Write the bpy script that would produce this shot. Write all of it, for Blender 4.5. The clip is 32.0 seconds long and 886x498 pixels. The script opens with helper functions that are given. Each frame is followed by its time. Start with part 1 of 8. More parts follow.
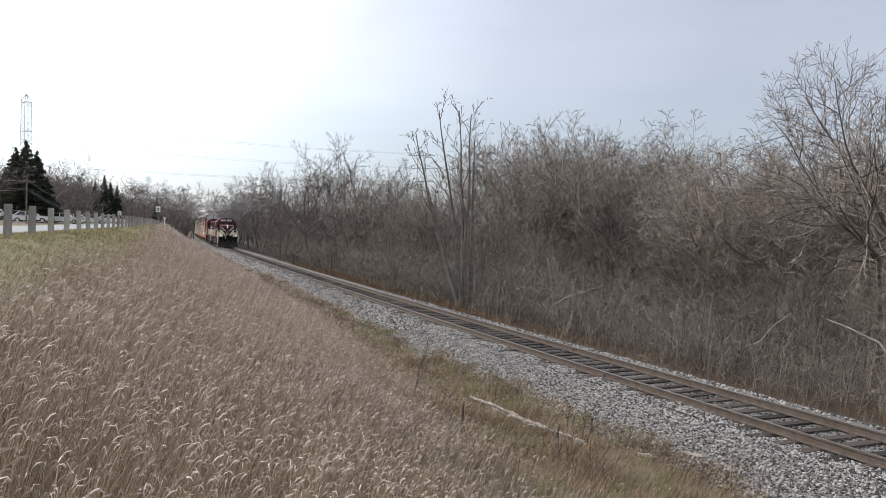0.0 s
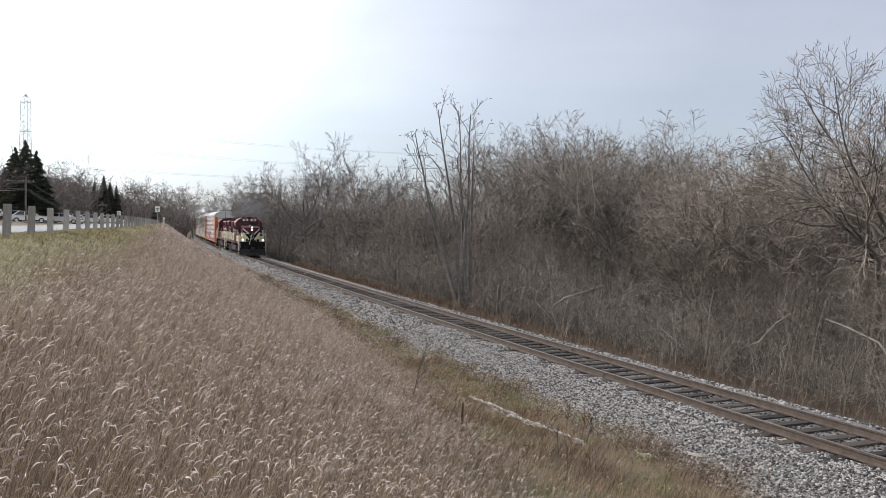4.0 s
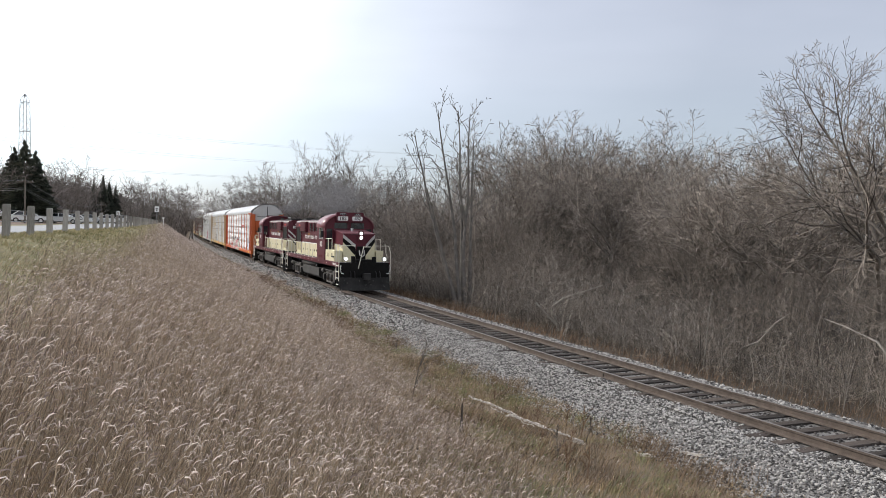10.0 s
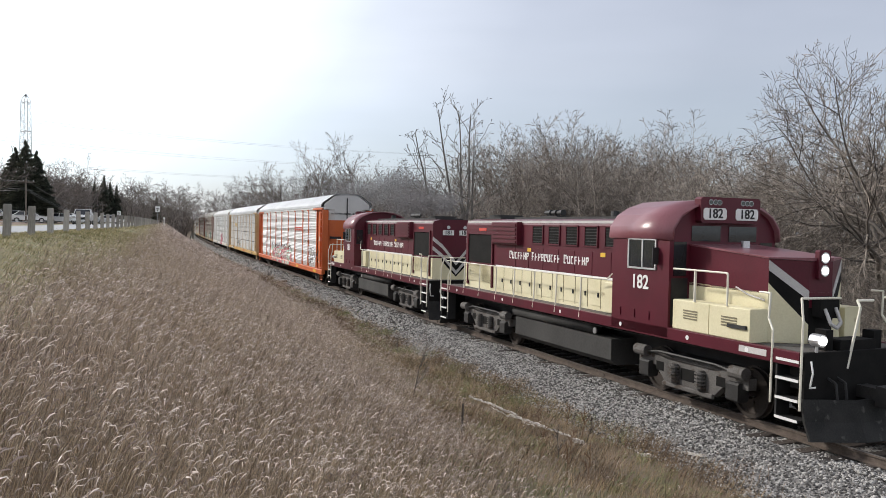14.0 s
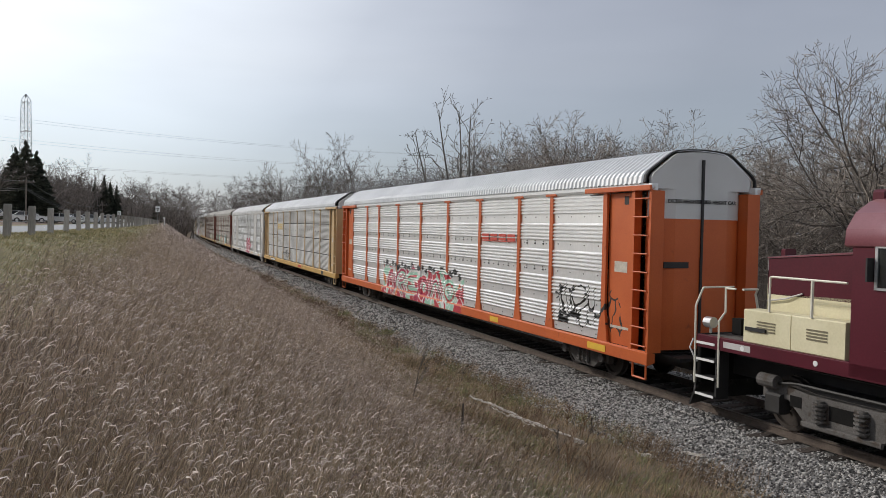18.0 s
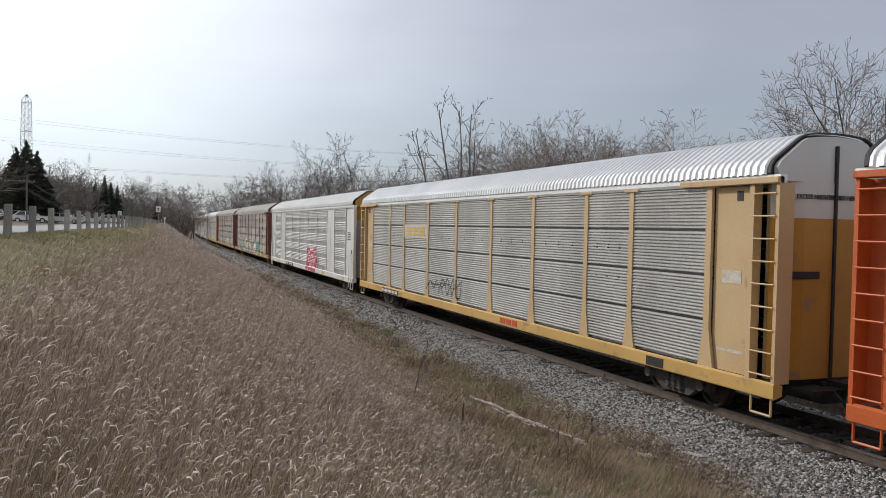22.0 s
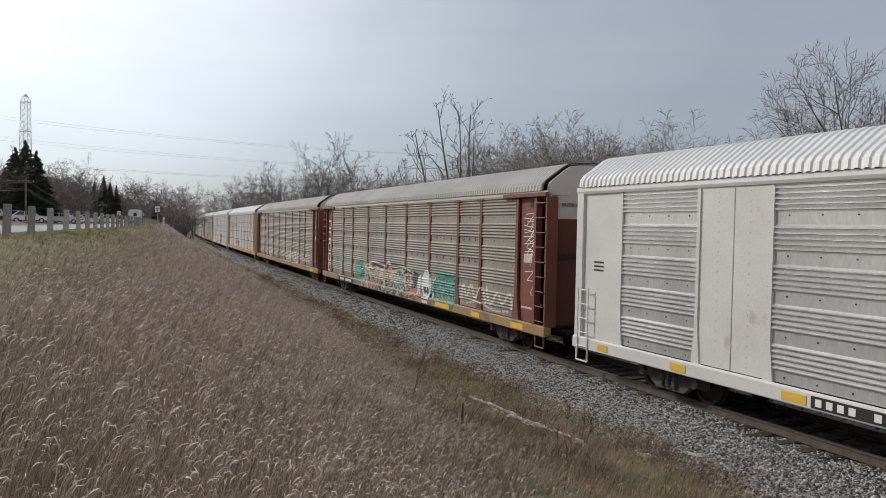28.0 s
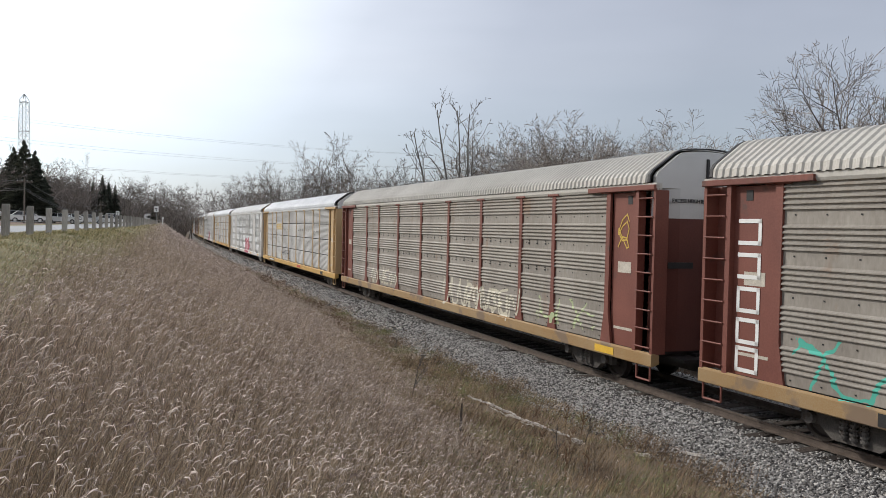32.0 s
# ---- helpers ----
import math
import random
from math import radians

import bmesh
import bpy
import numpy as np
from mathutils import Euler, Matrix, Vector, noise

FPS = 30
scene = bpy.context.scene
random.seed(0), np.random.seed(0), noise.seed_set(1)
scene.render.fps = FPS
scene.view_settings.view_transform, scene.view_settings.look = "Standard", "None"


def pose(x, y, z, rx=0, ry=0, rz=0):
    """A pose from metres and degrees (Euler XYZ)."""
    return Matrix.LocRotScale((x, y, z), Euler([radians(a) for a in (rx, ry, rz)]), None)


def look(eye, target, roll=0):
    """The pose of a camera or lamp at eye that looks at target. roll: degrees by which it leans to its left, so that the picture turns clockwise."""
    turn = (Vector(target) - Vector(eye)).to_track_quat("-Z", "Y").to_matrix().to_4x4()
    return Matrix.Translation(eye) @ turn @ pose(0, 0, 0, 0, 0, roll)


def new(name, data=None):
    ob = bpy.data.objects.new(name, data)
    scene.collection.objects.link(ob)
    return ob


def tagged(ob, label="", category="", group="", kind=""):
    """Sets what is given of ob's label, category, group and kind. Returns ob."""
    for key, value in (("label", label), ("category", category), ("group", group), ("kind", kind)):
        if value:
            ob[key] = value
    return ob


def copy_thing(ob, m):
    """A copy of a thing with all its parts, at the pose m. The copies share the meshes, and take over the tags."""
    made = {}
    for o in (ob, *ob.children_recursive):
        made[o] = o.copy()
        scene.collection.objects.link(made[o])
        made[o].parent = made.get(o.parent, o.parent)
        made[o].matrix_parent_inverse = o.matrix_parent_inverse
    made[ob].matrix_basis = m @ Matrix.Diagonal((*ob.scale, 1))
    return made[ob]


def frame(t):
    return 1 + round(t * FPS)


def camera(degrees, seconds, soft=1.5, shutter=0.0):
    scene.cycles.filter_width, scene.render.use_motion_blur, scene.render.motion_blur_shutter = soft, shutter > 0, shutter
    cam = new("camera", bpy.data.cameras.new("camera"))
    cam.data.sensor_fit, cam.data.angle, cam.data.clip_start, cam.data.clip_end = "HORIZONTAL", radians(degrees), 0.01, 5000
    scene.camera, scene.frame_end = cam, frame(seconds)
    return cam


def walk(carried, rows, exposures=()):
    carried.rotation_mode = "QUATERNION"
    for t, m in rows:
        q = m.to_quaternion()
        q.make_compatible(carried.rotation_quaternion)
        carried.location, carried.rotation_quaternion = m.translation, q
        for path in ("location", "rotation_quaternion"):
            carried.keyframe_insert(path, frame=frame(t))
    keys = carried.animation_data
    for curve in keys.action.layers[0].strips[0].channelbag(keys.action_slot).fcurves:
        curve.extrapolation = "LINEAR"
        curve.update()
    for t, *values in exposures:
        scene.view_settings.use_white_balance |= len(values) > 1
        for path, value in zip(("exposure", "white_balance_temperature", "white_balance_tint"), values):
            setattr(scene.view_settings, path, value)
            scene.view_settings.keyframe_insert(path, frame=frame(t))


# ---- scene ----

# ---------------------------------------------------------------- camera
EYE_H = 3.70
cam = camera(58.86, 32.0, soft=0.55, shutter=0.0)


def aim(yaw, pitch):
    """The camera's pose with small turns in degrees from its rest (yaw to the right, pitch up)."""
    a, b = radians(yaw), 0.0271 - radians(pitch)
    return look((0, 0, EYE_H), (math.sin(a) * math.cos(b), math.cos(a) * math.cos(b), EYE_H - math.sin(b)), 1.203)


# the tripod sways by hundredths of a degree
SWAY = [(0, 0, 0), (1, 5, 0), (2, 5, 0), (3.5, 4, 0), (6, 4, 0), (7, 8, 5), (8, 10, 0), (9, 2, 0), (10, 8, 0), (11, 5, 1), (12, 3, 0), (13, 0, 0), (14, 3, 0), (14.5, -4, 0), (16.5, -4, 0), (17, 4, 0),
        (18, 2, 0), (19, -1, 0), (22, -1, 0), (23, 1, 0), (25, 4, 0), (27.5, 2, 3), (28, 4, 0), (29, 6, 0), (30, 12, 0), (31, 4, 0), (32, 12, 0)]
EXPOSURE = [(0, 0.26), (13, 0.24), (14.5, 0.16), (16.5, 0.04), (17, -0.06), (18, -0.34), (19, -0.64), (20, -0.68), (21, -0.48), (22, -0.20), (23, -0.12), (24, -0.24), (25, -0.27), (27.5, -0.32), (28.2, -0.31), (29, -0.13), (32, -0.02)]
walk(cam, [(t, aim(0.01 * y, 0.01 * p)) for t, y, p in SWAY], exposures=EXPOSURE)

# ---------------------------------------------------------------- world and sun
SUN_AZ, SUN_EL = radians(-68), radians(32)
SUN_DIR = Vector((math.sin(SUN_AZ) * math.cos(SUN_EL), math.cos(SUN_AZ) * math.cos(SUN_EL), math.sin(SUN_EL)))


def make_world():
    w = bpy.data.worlds.new("overcast_sky")
    w.use_nodes = True
    scene.world = w
    nt = w.node_tree
    n, l = nt.nodes, nt.links
    n.clear()
    out = n.new("ShaderNodeOutputWorld")
    sky = n.new("ShaderNodeTexSky")
    sky.sky_type, sky.sun_disc = "NISHITA", False
    sky.sun_elevation, sky.sun_rotation = SUN_EL, SUN_AZ
    skyb = n.new("ShaderNodeBackground")
    skyb.inputs["Strength"].default_value = 0.05
    l.new(sky.outputs[0], skyb.inputs["Color"])
    # cloud deck: brighter round the hidden sun, slate grey away from it
    tc = n.new("ShaderNodeTexCoord")
    dot = n.new("ShaderNodeVectorMath")
    dot.operation = "DOT_PRODUCT"
    glow = Vector((math.sin(radians(-36)) * math.cos(radians(26)), math.cos(radians(-36)) * math.cos(radians(26)), math.sin(radians(26))))
    dot.inputs[1].default_value = glow
    l.new(tc.outputs["Generated"], dot.inputs[0])
    ramp = n.new("ShaderNodeValToRGB")
    e = ramp.color_ramp.elements
    # unseen sky behind the eye, raised to brighten the sides that face it
    e[0].position, e[0].color = 0.0, (0.56, 0.56, 0.58, 1)
    e[1].position, e[1].color = 1.0, (1.35, 1.35, 1.35, 1)
    for pos, col in ((0.42, (0.36, 0.36, 0.40, 1)), (0.60, (0.335, 0.335, 0.37, 1)), (0.76, (0.425, 0.425, 0.465, 1)), (0.86, (0.605, 0.61, 0.65, 1)), (0.94, (0.98, 1.0, 1.03, 1))):
        k = e.new(pos)
        k.color = col
    l.new(dot.outputs["Value"], ramp.inputs[0])
    mp = n.new("ShaderNodeMapping")
    mp.inputs["Scale"].default_value = (1.2, 1.2, 5.0)
    l.new(tc.outputs["Generated"], mp.inputs[0])
    ns = n.new("ShaderNodeTexNoise")
    ns.inputs["Scale"].default_value, ns.inputs["Detail"].default_value = 1.7, 4
    l.new(mp.outputs[0], ns.inputs["Vector"])
    mr = n.new("ShaderNodeMapRange")
    mr.inputs[1].default_value, mr.inputs[2].default_value, mr.inputs[3].default_value, mr.inputs[4].default_value = 0.3, 0.7, 0.90, 1.10
    l.new(ns.outputs[0], mr.inputs[0])
    cb = n.new("ShaderNodeBackground")
    # paler blue towards the horizon
    sz = n.new("ShaderNodeSeparateXYZ")
    l.new(tc.outputs["Generated"], sz.inputs[0])
    hz = n.new("ShaderNodeMapRange")
    hz.inputs[1].default_value, hz.inputs[2].default_value = 0.0, 0.20
    l.new(sz.outputs[2], hz.inputs[0])
    ht = n.new("ShaderNodeMix")
    ht.data_type = "RGBA"
    ht.inputs[6].default_value, ht.inputs[7].default_value = (0.52, 0.61, 0.74, 1), (1.0, 1.0, 1.0, 1)
    l.new(hz.outputs[0], ht.inputs[0])
    hm = n.new("ShaderNodeMix")
    hm.data_type, hm.blend_type = "RGBA", "MULTIPLY"
    hm.inputs[0].default_value = 1.0
    l.new(ramp.outputs[0], hm.inputs[6])
    l.new(ht.outputs[2], hm.inputs[7])
    l.new(hm.outputs[2], cb.inputs["Color"])
    l.new(mr.outputs[0], cb.inputs["Strength"])
    add = n.new("ShaderNodeAddShader")
    l.new(skyb.outputs[0], add.inputs[0])
    l.new(cb.outputs[0], add.inputs[1])
    l.new(add.outputs[0], out.inputs["Surface"])


make_world()
sun = new("sun", bpy.data.lights.new("sun", "SUN"))
sun.data.energy, sun.data.angle, sun.data.color = 2.7, radians(5), (1.0, 0.95, 0.88)
sun.matrix_world = look(SUN_DIR * 50, (0, 0, 0))

# ---------------------------------------------------------------- materials


def surface(name, c1, c2, scale=4.0, rough=0.8, metal=0.0, bump=0.2, fine=40.0, rnd=0.0, island=0.0, stretch=(1, 1, 1), c3=None, c3_at=0.62, spec=0.5):
    """A worn two-scale surface: c1 to c2 by broad stains and fine grain, c3 as patches of wear."""
    m = bpy.data.materials.new(name)
    m.use_nodes = True
    nt = m.node_tree
    n, l = nt.nodes, nt.links
    b = n["Principled BSDF"]
    b.inputs["Roughness"].default_value, b.inputs["Metallic"].default_value = rough, metal
    b.inputs["Specular IOR Level"].default_value = spec
    tc = n.new("ShaderNodeTexCoord")
    mp = n.new("ShaderNodeMapping")
    mp.inputs["Scale"].default_value = stretch
    l.new(tc.outputs["Object"], mp.inputs[0])
    big = n.new("ShaderNodeTexNoise")
    big.inputs["Scale"].default_value, big.inputs["Detail"].default_value = scale, 5
    small = n.new("ShaderNodeTexNoise")
    small.inputs["Scale"].default_value, small.inputs["Detail"].default_value = fine, 3
    l.new(mp.outputs[0], big.inputs["Vector"])
    l.new(mp.outputs[0], small.inputs["Vector"])
    f = n.new("ShaderNodeMath")
    f.operation = "MULTIPLY_ADD"
    f.inputs[1].default_value = 0.6
    l.new(big.outputs[0], f.inputs[0])
    g = n.new("ShaderNodeMath")
    g.operation = "MULTIPLY"
    g.inputs[1].default_value = 0.4
    l.new(small.outputs[0], g.inputs[0])
    l.new(g.outputs[0], f.inputs[2])
    val = f.outputs[0]
    for amount, node, sock in ((rnd, "ShaderNodeObjectInfo", "Random"), (island, "ShaderNodeNewGeometry", "Random Per Island")):
        if amount:
            o = n.new(node)
            q = n.new("ShaderNodeMath")
            q.operation = "MULTIPLY_ADD"
            q.inputs[1].default_value = amount
            l.new(o.outputs[sock], q.inputs[0])
            h = n.new("ShaderNodeMath")
            h.operation = "SUBTRACT"
            h.inputs[1].default_value = amount / 2
            l.new(val, h.inputs[0])
            l.new(h.outputs[0], q.inputs[2])
            val = q.outputs[0]
    mr = n.new("ShaderNodeMapRange")
    mr.inputs[1].default_value, mr.inputs[2].default_value = 0.32, 0.68
    l.new(val, mr.inputs[0])
    mix = n.new("ShaderNodeMix")
    mix.data_type = "RGBA"
    mix.inputs[6].default_value, mix.inputs[7].default_value = (*c1, 1), (*c2, 1)
    l.new(mr.outputs[0], mix.inputs[0])
    col = mix.outputs[2]
    if c3:
        wn = n.new("ShaderNodeTexNoise")
        wn.inputs["Scale"].default_value, wn.inputs["Detail"].default_value = scale * 2.3, 6
        l.new(mp.outputs[0], wn.inputs["Vector"])
        w2 = n.new("ShaderNodeMapRange")
        w2.inputs[1].default_value, w2.inputs[2].default_value = c3_at, c3_at + 0.08
        l.new(wn.outputs[0], w2.inputs[0])
        m2 = n.new("ShaderNodeMix")
        m2.data_type = "RGBA"
        m2.inputs[7].default_value = (*c3, 1)
        l.new(w2.outputs[0], m2.inputs[0])
        l.new(col, m2.inputs[6])
        col = m2.outputs[2]
    l.new(col, b.inputs["Base Color"])
    if bump:
        bp = n.new("ShaderNodeBump")
        bp.inputs["Strength"].default_value, bp.inputs["Distance"].default_value = bump, 0.02
        l.new(small.outputs[0], bp.inputs["Height"])
        l.new(bp.outputs[0], b.inputs["Normal"])
    return m


def glowing(name, col, strength):
    m = bpy.data.materials.new(name)
    m.use_nodes = True
    b = m.node_tree.nodes["Principled BSDF"]
    b.inputs["Base Color"].default_value = (*col, 1)
    b.inputs["Emission Color"].default_value = (*col, 1)
    b.inputs["Emission Strength"].default_value = strength
    return m


M_GROUND = surface("soil_and_litter", (0.13, 0.10, 0.070), (0.26, 0.20, 0.145), 0.5, 0.95, bump=0.8, fine=18, c3=(0.14, 0.135, 0.065), c3_at=0.57)
M_TURF = surface("short_turf", (0.174, 0.162, 0.074), (0.360, 0.306, 0.174), 0.6, 0.95, bump=0.8, fine=25, c3=(0.19, 0.19, 0.085), c3_at=0.55)
# leaf litter, its colour darkened for the shade under the thicket
M_LITTER = surface("shade_dark_leaf_litter", (0.030, 0.024, 0.017), (0.105, 0.080, 0.055), 0.9, 0.95, bump=0.8, fine=18)
M_BALLAST = surface("crushed_limestone", (0.111, 0.105, 0.099), (0.264, 0.255, 0.242), 9.0, 0.9, bump=1.0, fine=28)
M_STONE = surface("limestone_pieces", (0.076, 0.072, 0.069), (0.464, 0.448, 0.424), 3.0, 0.85, bump=0.2, fine=30, island=0.95)
# oily ballast, darkened further to carry the shade under the cars
M_STONEDARK = surface("oily_shaded_ballast", (0.022, 0.019, 0.018), (0.132, 0.122, 0.112), 3.0, 0.85, bump=0.2, fine=30, island=0.9)
M_TIE = surface("weathered_tie", (0.020, 0.015, 0.012), (0.092, 0.073, 0.061), 2.0, 0.9, bump=0.6, fine=22, rnd=0.4, stretch=(1, 6, 6))
M_RAIL = surface("rusty_rail", (0.060, 0.044, 0.034), (0.135, 0.105, 0.085), 6.0, 0.75, bump=0.2, fine=60)
M_RAILTOP = surface("worn_railhead", (0.21, 0.185, 0.165), (0.34, 0.31, 0.285), 5.0, 0.42, 0.6, bump=0.05, fine=60)
# far twigs, their grey raised to paint in distance haze
M_FARTWIG = surface("hazed_far_twigs", (0.099, 0.084, 0.077), (0.246, 0.212, 0.193), 0.2, 0.95, bump=0, island=0.5)
M_BARK = surface("grey_brown_bark", (0.085, 0.072, 0.060), (0.21, 0.18, 0.155), 3.0, 0.95, bump=0.5, fine=30, stretch=(1, 1, 0.3))
M_PALETWIG = surface("pale_dead_stems", (0.128, 0.111, 0.095), (0.374, 0.340, 0.297), 0.6, 0.95, bump=0, island=0.6)
# twigs of the trees further back, also greyed and lightened as haze
M_DARKTWIG = surface("hazed_grey_twigs", (0.131, 0.113, 0.097), (0.431, 0.374, 0.323), 0.4, 0.95, bump=0, rnd=0.3, island=0.6)
M_TWIG = surface("bare_twigs", (0.068, 0.057, 0.049), (0.341, 0.291, 0.242), 0.4, 0.95, bump=0, rnd=0.3, island=0.75)
M_PALEWOOD = surface("weathered_dead_wood", (0.20, 0.18, 0.155), (0.42, 0.39, 0.34), 3.0, 0.9, bump=0.4, fine=40)
M_STRAW = surface("dry_straw", (0.170, 0.129, 0.097), (0.63, 0.495, 0.368), 0.35, 0.8, bump=0, fine=3.0, island=0.8, c3=(0.285, 0.235, 0.203), c3_at=0.635)
M_LOWGRASS = surface("low_mixed_grass", (0.105, 0.078, 0.040), (0.42, 0.305, 0.175), 0.5, 0.9, bump=0, fine=3.0, island=0.75)
M_TURFBLADE = surface("turf_blades", (0.183, 0.177, 0.076), (0.525, 0.445, 0.250), 0.35, 0.9, bump=0, fine=2.0, island=0.5)
# asphalt grey lightened to carry the sun's low glare on the road
M_ROAD = surface("glare_pale_asphalt", (0.20, 0.20, 0.20), (0.29, 0.29, 0.285), 0.5, 0.45, bump=0.15, fine=30)
M_POST = surface("weathered_post_wood", (0.211, 0.199, 0.183), (0.390, 0.370, 0.343), 3.0, 0.9, bump=0.4, fine=30, rnd=0.3, stretch=(1, 1, 0.25))
M_GALV = surface("galvanised_steel", (0.28, 0.29, 0.30), (0.45, 0.46, 0.47), 3.0, 0.5, 0.7, bump=0.05)
# needle green lightened, with the haze of distance mixed into it
M_CONIFER = surface("hazed_spruce_needles", (0.063, 0.076, 0.064), (0.182, 0.203, 0.161), 1.0, 0.9, bump=0, island=0.5)
M_DARKSTEEL = surface("sooty_black_steel", (0.012, 0.012, 0.012), (0.045, 0.042, 0.04), 3.0, 0.6, 0.2, bump=0.15)

# ---------------------------------------------------------------- mesh helpers


class Geo:
    """Gathers verts and faces of one mesh."""

    def __init__(self):
        self.v, self.f = [], []

    def add(self, verts, faces, m=None):
        k = len(self.v)
        if m is not None:
            verts = [m @ Vector(p) for p in verts]
        self.v += [tuple(p) for p in verts]
        self.f += [tuple(i + k for i in q) for q in faces]
        return self

    def box(self, x0, x1, y0, y1, z0, z1, m=None, bev=0.0):
        if bev:
            return self.prism([(y0 + bev, z0), (y1 - bev, z0), (y1, z0 + bev), (y1, z1 - bev), (y1 - bev, z1), (y0 + bev, z1), (y0, z1 - bev), (y0, z0 + bev)], x0, x1, m)
        v = [(x, y, z) for x in (x0, x1) for y in (y0, y1) for z in (z0, z1)]
        return self.add(v, [(0, 1, 3, 2), (4, 6, 7, 5), (0, 4, 5, 1), (2, 3, 7, 6), (0, 2, 6, 4), (1, 5, 7, 3)], m)

    def prism(self, prof, x0, x1, m=None, closed=True):
        """A profile of (y, z) pulled along x."""
        k = len(prof)
        v = [(x0, *p) for p in prof] + [(x1, *p) for p in prof]
        f = [(i, (i + 1) % k, k + (i + 1) % k, k + i) for i in range(k if closed else k - 1)]
        if closed:
            f += [tuple(range(k - 1, -1, -1)), tuple(range(k, 2 * k))]
        return self.add(v, f, m)

    def slab(self, prof, y0, y1, m=None):
        """A profile of (x, z) pulled along y."""
        k = len(prof)
        v = [(p[0], y0, p[1]) for p in prof] + [(p[0], y1, p[1]) for p in prof]
        f = [(i, (i + 1) % k, k + (i + 1) % k, k + i) for i in range(k)]
        return self.add(v, f + [tuple(range(k - 1, -1, -1)), tuple(range(k, 2 * k))], m)

    def rod(self, a, b, r0, r1=None, n=6, caps=True):
        a, b = Vector(a), Vector(b)
        r1 = r0 if r1 is None else r1
        d = b - a
        if d.length < 1e-6:
            return self
        q = d.to_track_quat("Z", "Y").to_matrix()
        v = []
        for p, r in ((a, r0), (b, r1)):
            v += [p + q @ Vector((r * math.cos(2 * math.pi * i / n), r * math.sin(2 * math.pi * i / n), 0)) for i in range(n)]
        f = [(i, (i + 1) % n, n + (i + 1) % n, n + i) for i in range(n)]
        if caps:
            f += [tuple(range(n - 1, -1, -1)), tuple(range(n, 2 * n))]
        return self.add(v, f)

    def pipe(self, pts, r, n=6):
        for a, b in zip(pts, pts[1:]):
            self.rod(a, b, r, n=n)
        return self

    def wheel(self, c, r, w, n=24):
        x, y, z = c
        ring = [(r + 0.03, 0), (r + 0.03, 0.03), (r, 0.035), (r, w), (r - 0.07, w), (r - 0.09, w * 0.6), (0.13, w * 0.6), (0.13, w)]
        v, k = [], len(ring)
        for i in range(n):
            a = 2 * math.pi * i / n
            v += [(x + q * math.cos(a), y + s, z + q * math.sin(a)) for q, s in ring]
        f = [(i * k + j, i * k + j + 1, ((i + 1) % n) * k + j + 1, ((i + 1) % n) * k + j) for i in range(n) for j in range(k - 1)]
        return self.add(v, f)

    def mesh(self, name, material, smooth=False):
        me = bpy.data.meshes.new(name)
        me.from_pydata(self.v, [], self.f)
        if smooth:
            me.polygons.foreach_set("use_smooth", [True] * len(me.polygons))
        me.materials.append(material)
        me.update()
        return me


def part(name, geo, material, parent, label="", smooth=False):
    me = geo if isinstance(geo, bpy.types.Mesh) else geo.mesh(name, material, smooth)
    ob = new(name, me)
    ob.parent = parent
    if label:
        tagged(ob, label)
    return ob


def thing(name, label, category, group="", m=None, kind=""):
    ob = new(name)
    ob.empty_display_size = 0.3
    if m is not None:
        ob.matrix_world = m
    return tagged(ob, label, category, group, kind)


def raw_mesh(name, verts, faces, material):
    """A mesh from numpy arrays of verts and of quads or triangles."""
    me = bpy.data.meshes.new(name)
    faces = np.asarray(faces, dtype=np.int32)
    k = faces.shape[1]
    me.vertices.add(len(verts))
    me.vertices.foreach_set("co", np.asarray(verts, dtype=np.float32).ravel())
    me.loops.add(faces.size)
    me.loops.foreach_set("vertex_index", faces.ravel())
    me.polygons.add(len(faces))
    me.polygons.foreach_set("loop_start", np.arange(0, faces.size, k, dtype=np.int32))
    me.materials.append(material)
    me.update(calc_edges=True)
    return me


# ---------------------------------------------------------------- the line of the track
# u runs along the track away from the eye, d is the distance from its centre towards the eye's side
_g = np.arange(-260.0, 900.0, 0.5)
_k = np.interp(_g, [0, 45, 90, 140], [0.00150, 0.00024, 0.00030, 0.00026])
_h = np.cumsum(_k) * 0.5
_h += -0.40927 - np.interp(0, _g, _h)
_x, _y = np.cumsum(np.sin(_h)) * 0.5, np.cumsum(np.cos(_h)) * 0.5
_x += 10.672 - np.interp(0, _g, _x)
_y += 7.507 - np.interp(0, _g, _y)


def at(u, d, z=0.0):
    """The place u along the track, d off its centre, at height z."""
    x, y, h = float(np.interp(u, _g, _x)), float(np.interp(u, _g, _y)), float(np.interp(u, _g, _h))
    return Vector((x - d * math.cos(h), y + d * math.sin(h), z))


def at_many(u, d):
    h = np.interp(u, _g, _h)
    return np.interp(u, _g, _x) - d * np.cos(h), np.interp(u, _g, _y) + d * np.sin(h)


def along(u):
    return float(np.interp(u, _g, _h))


def post_line(u):
    """How far the guide posts stand off the track at u."""
    return np.interp(u, [-60, 21, 34, 72, 130, 300, 900], [21.5, 15.45, 14.4, 12.2, 11.0, 10.5, 10.5])


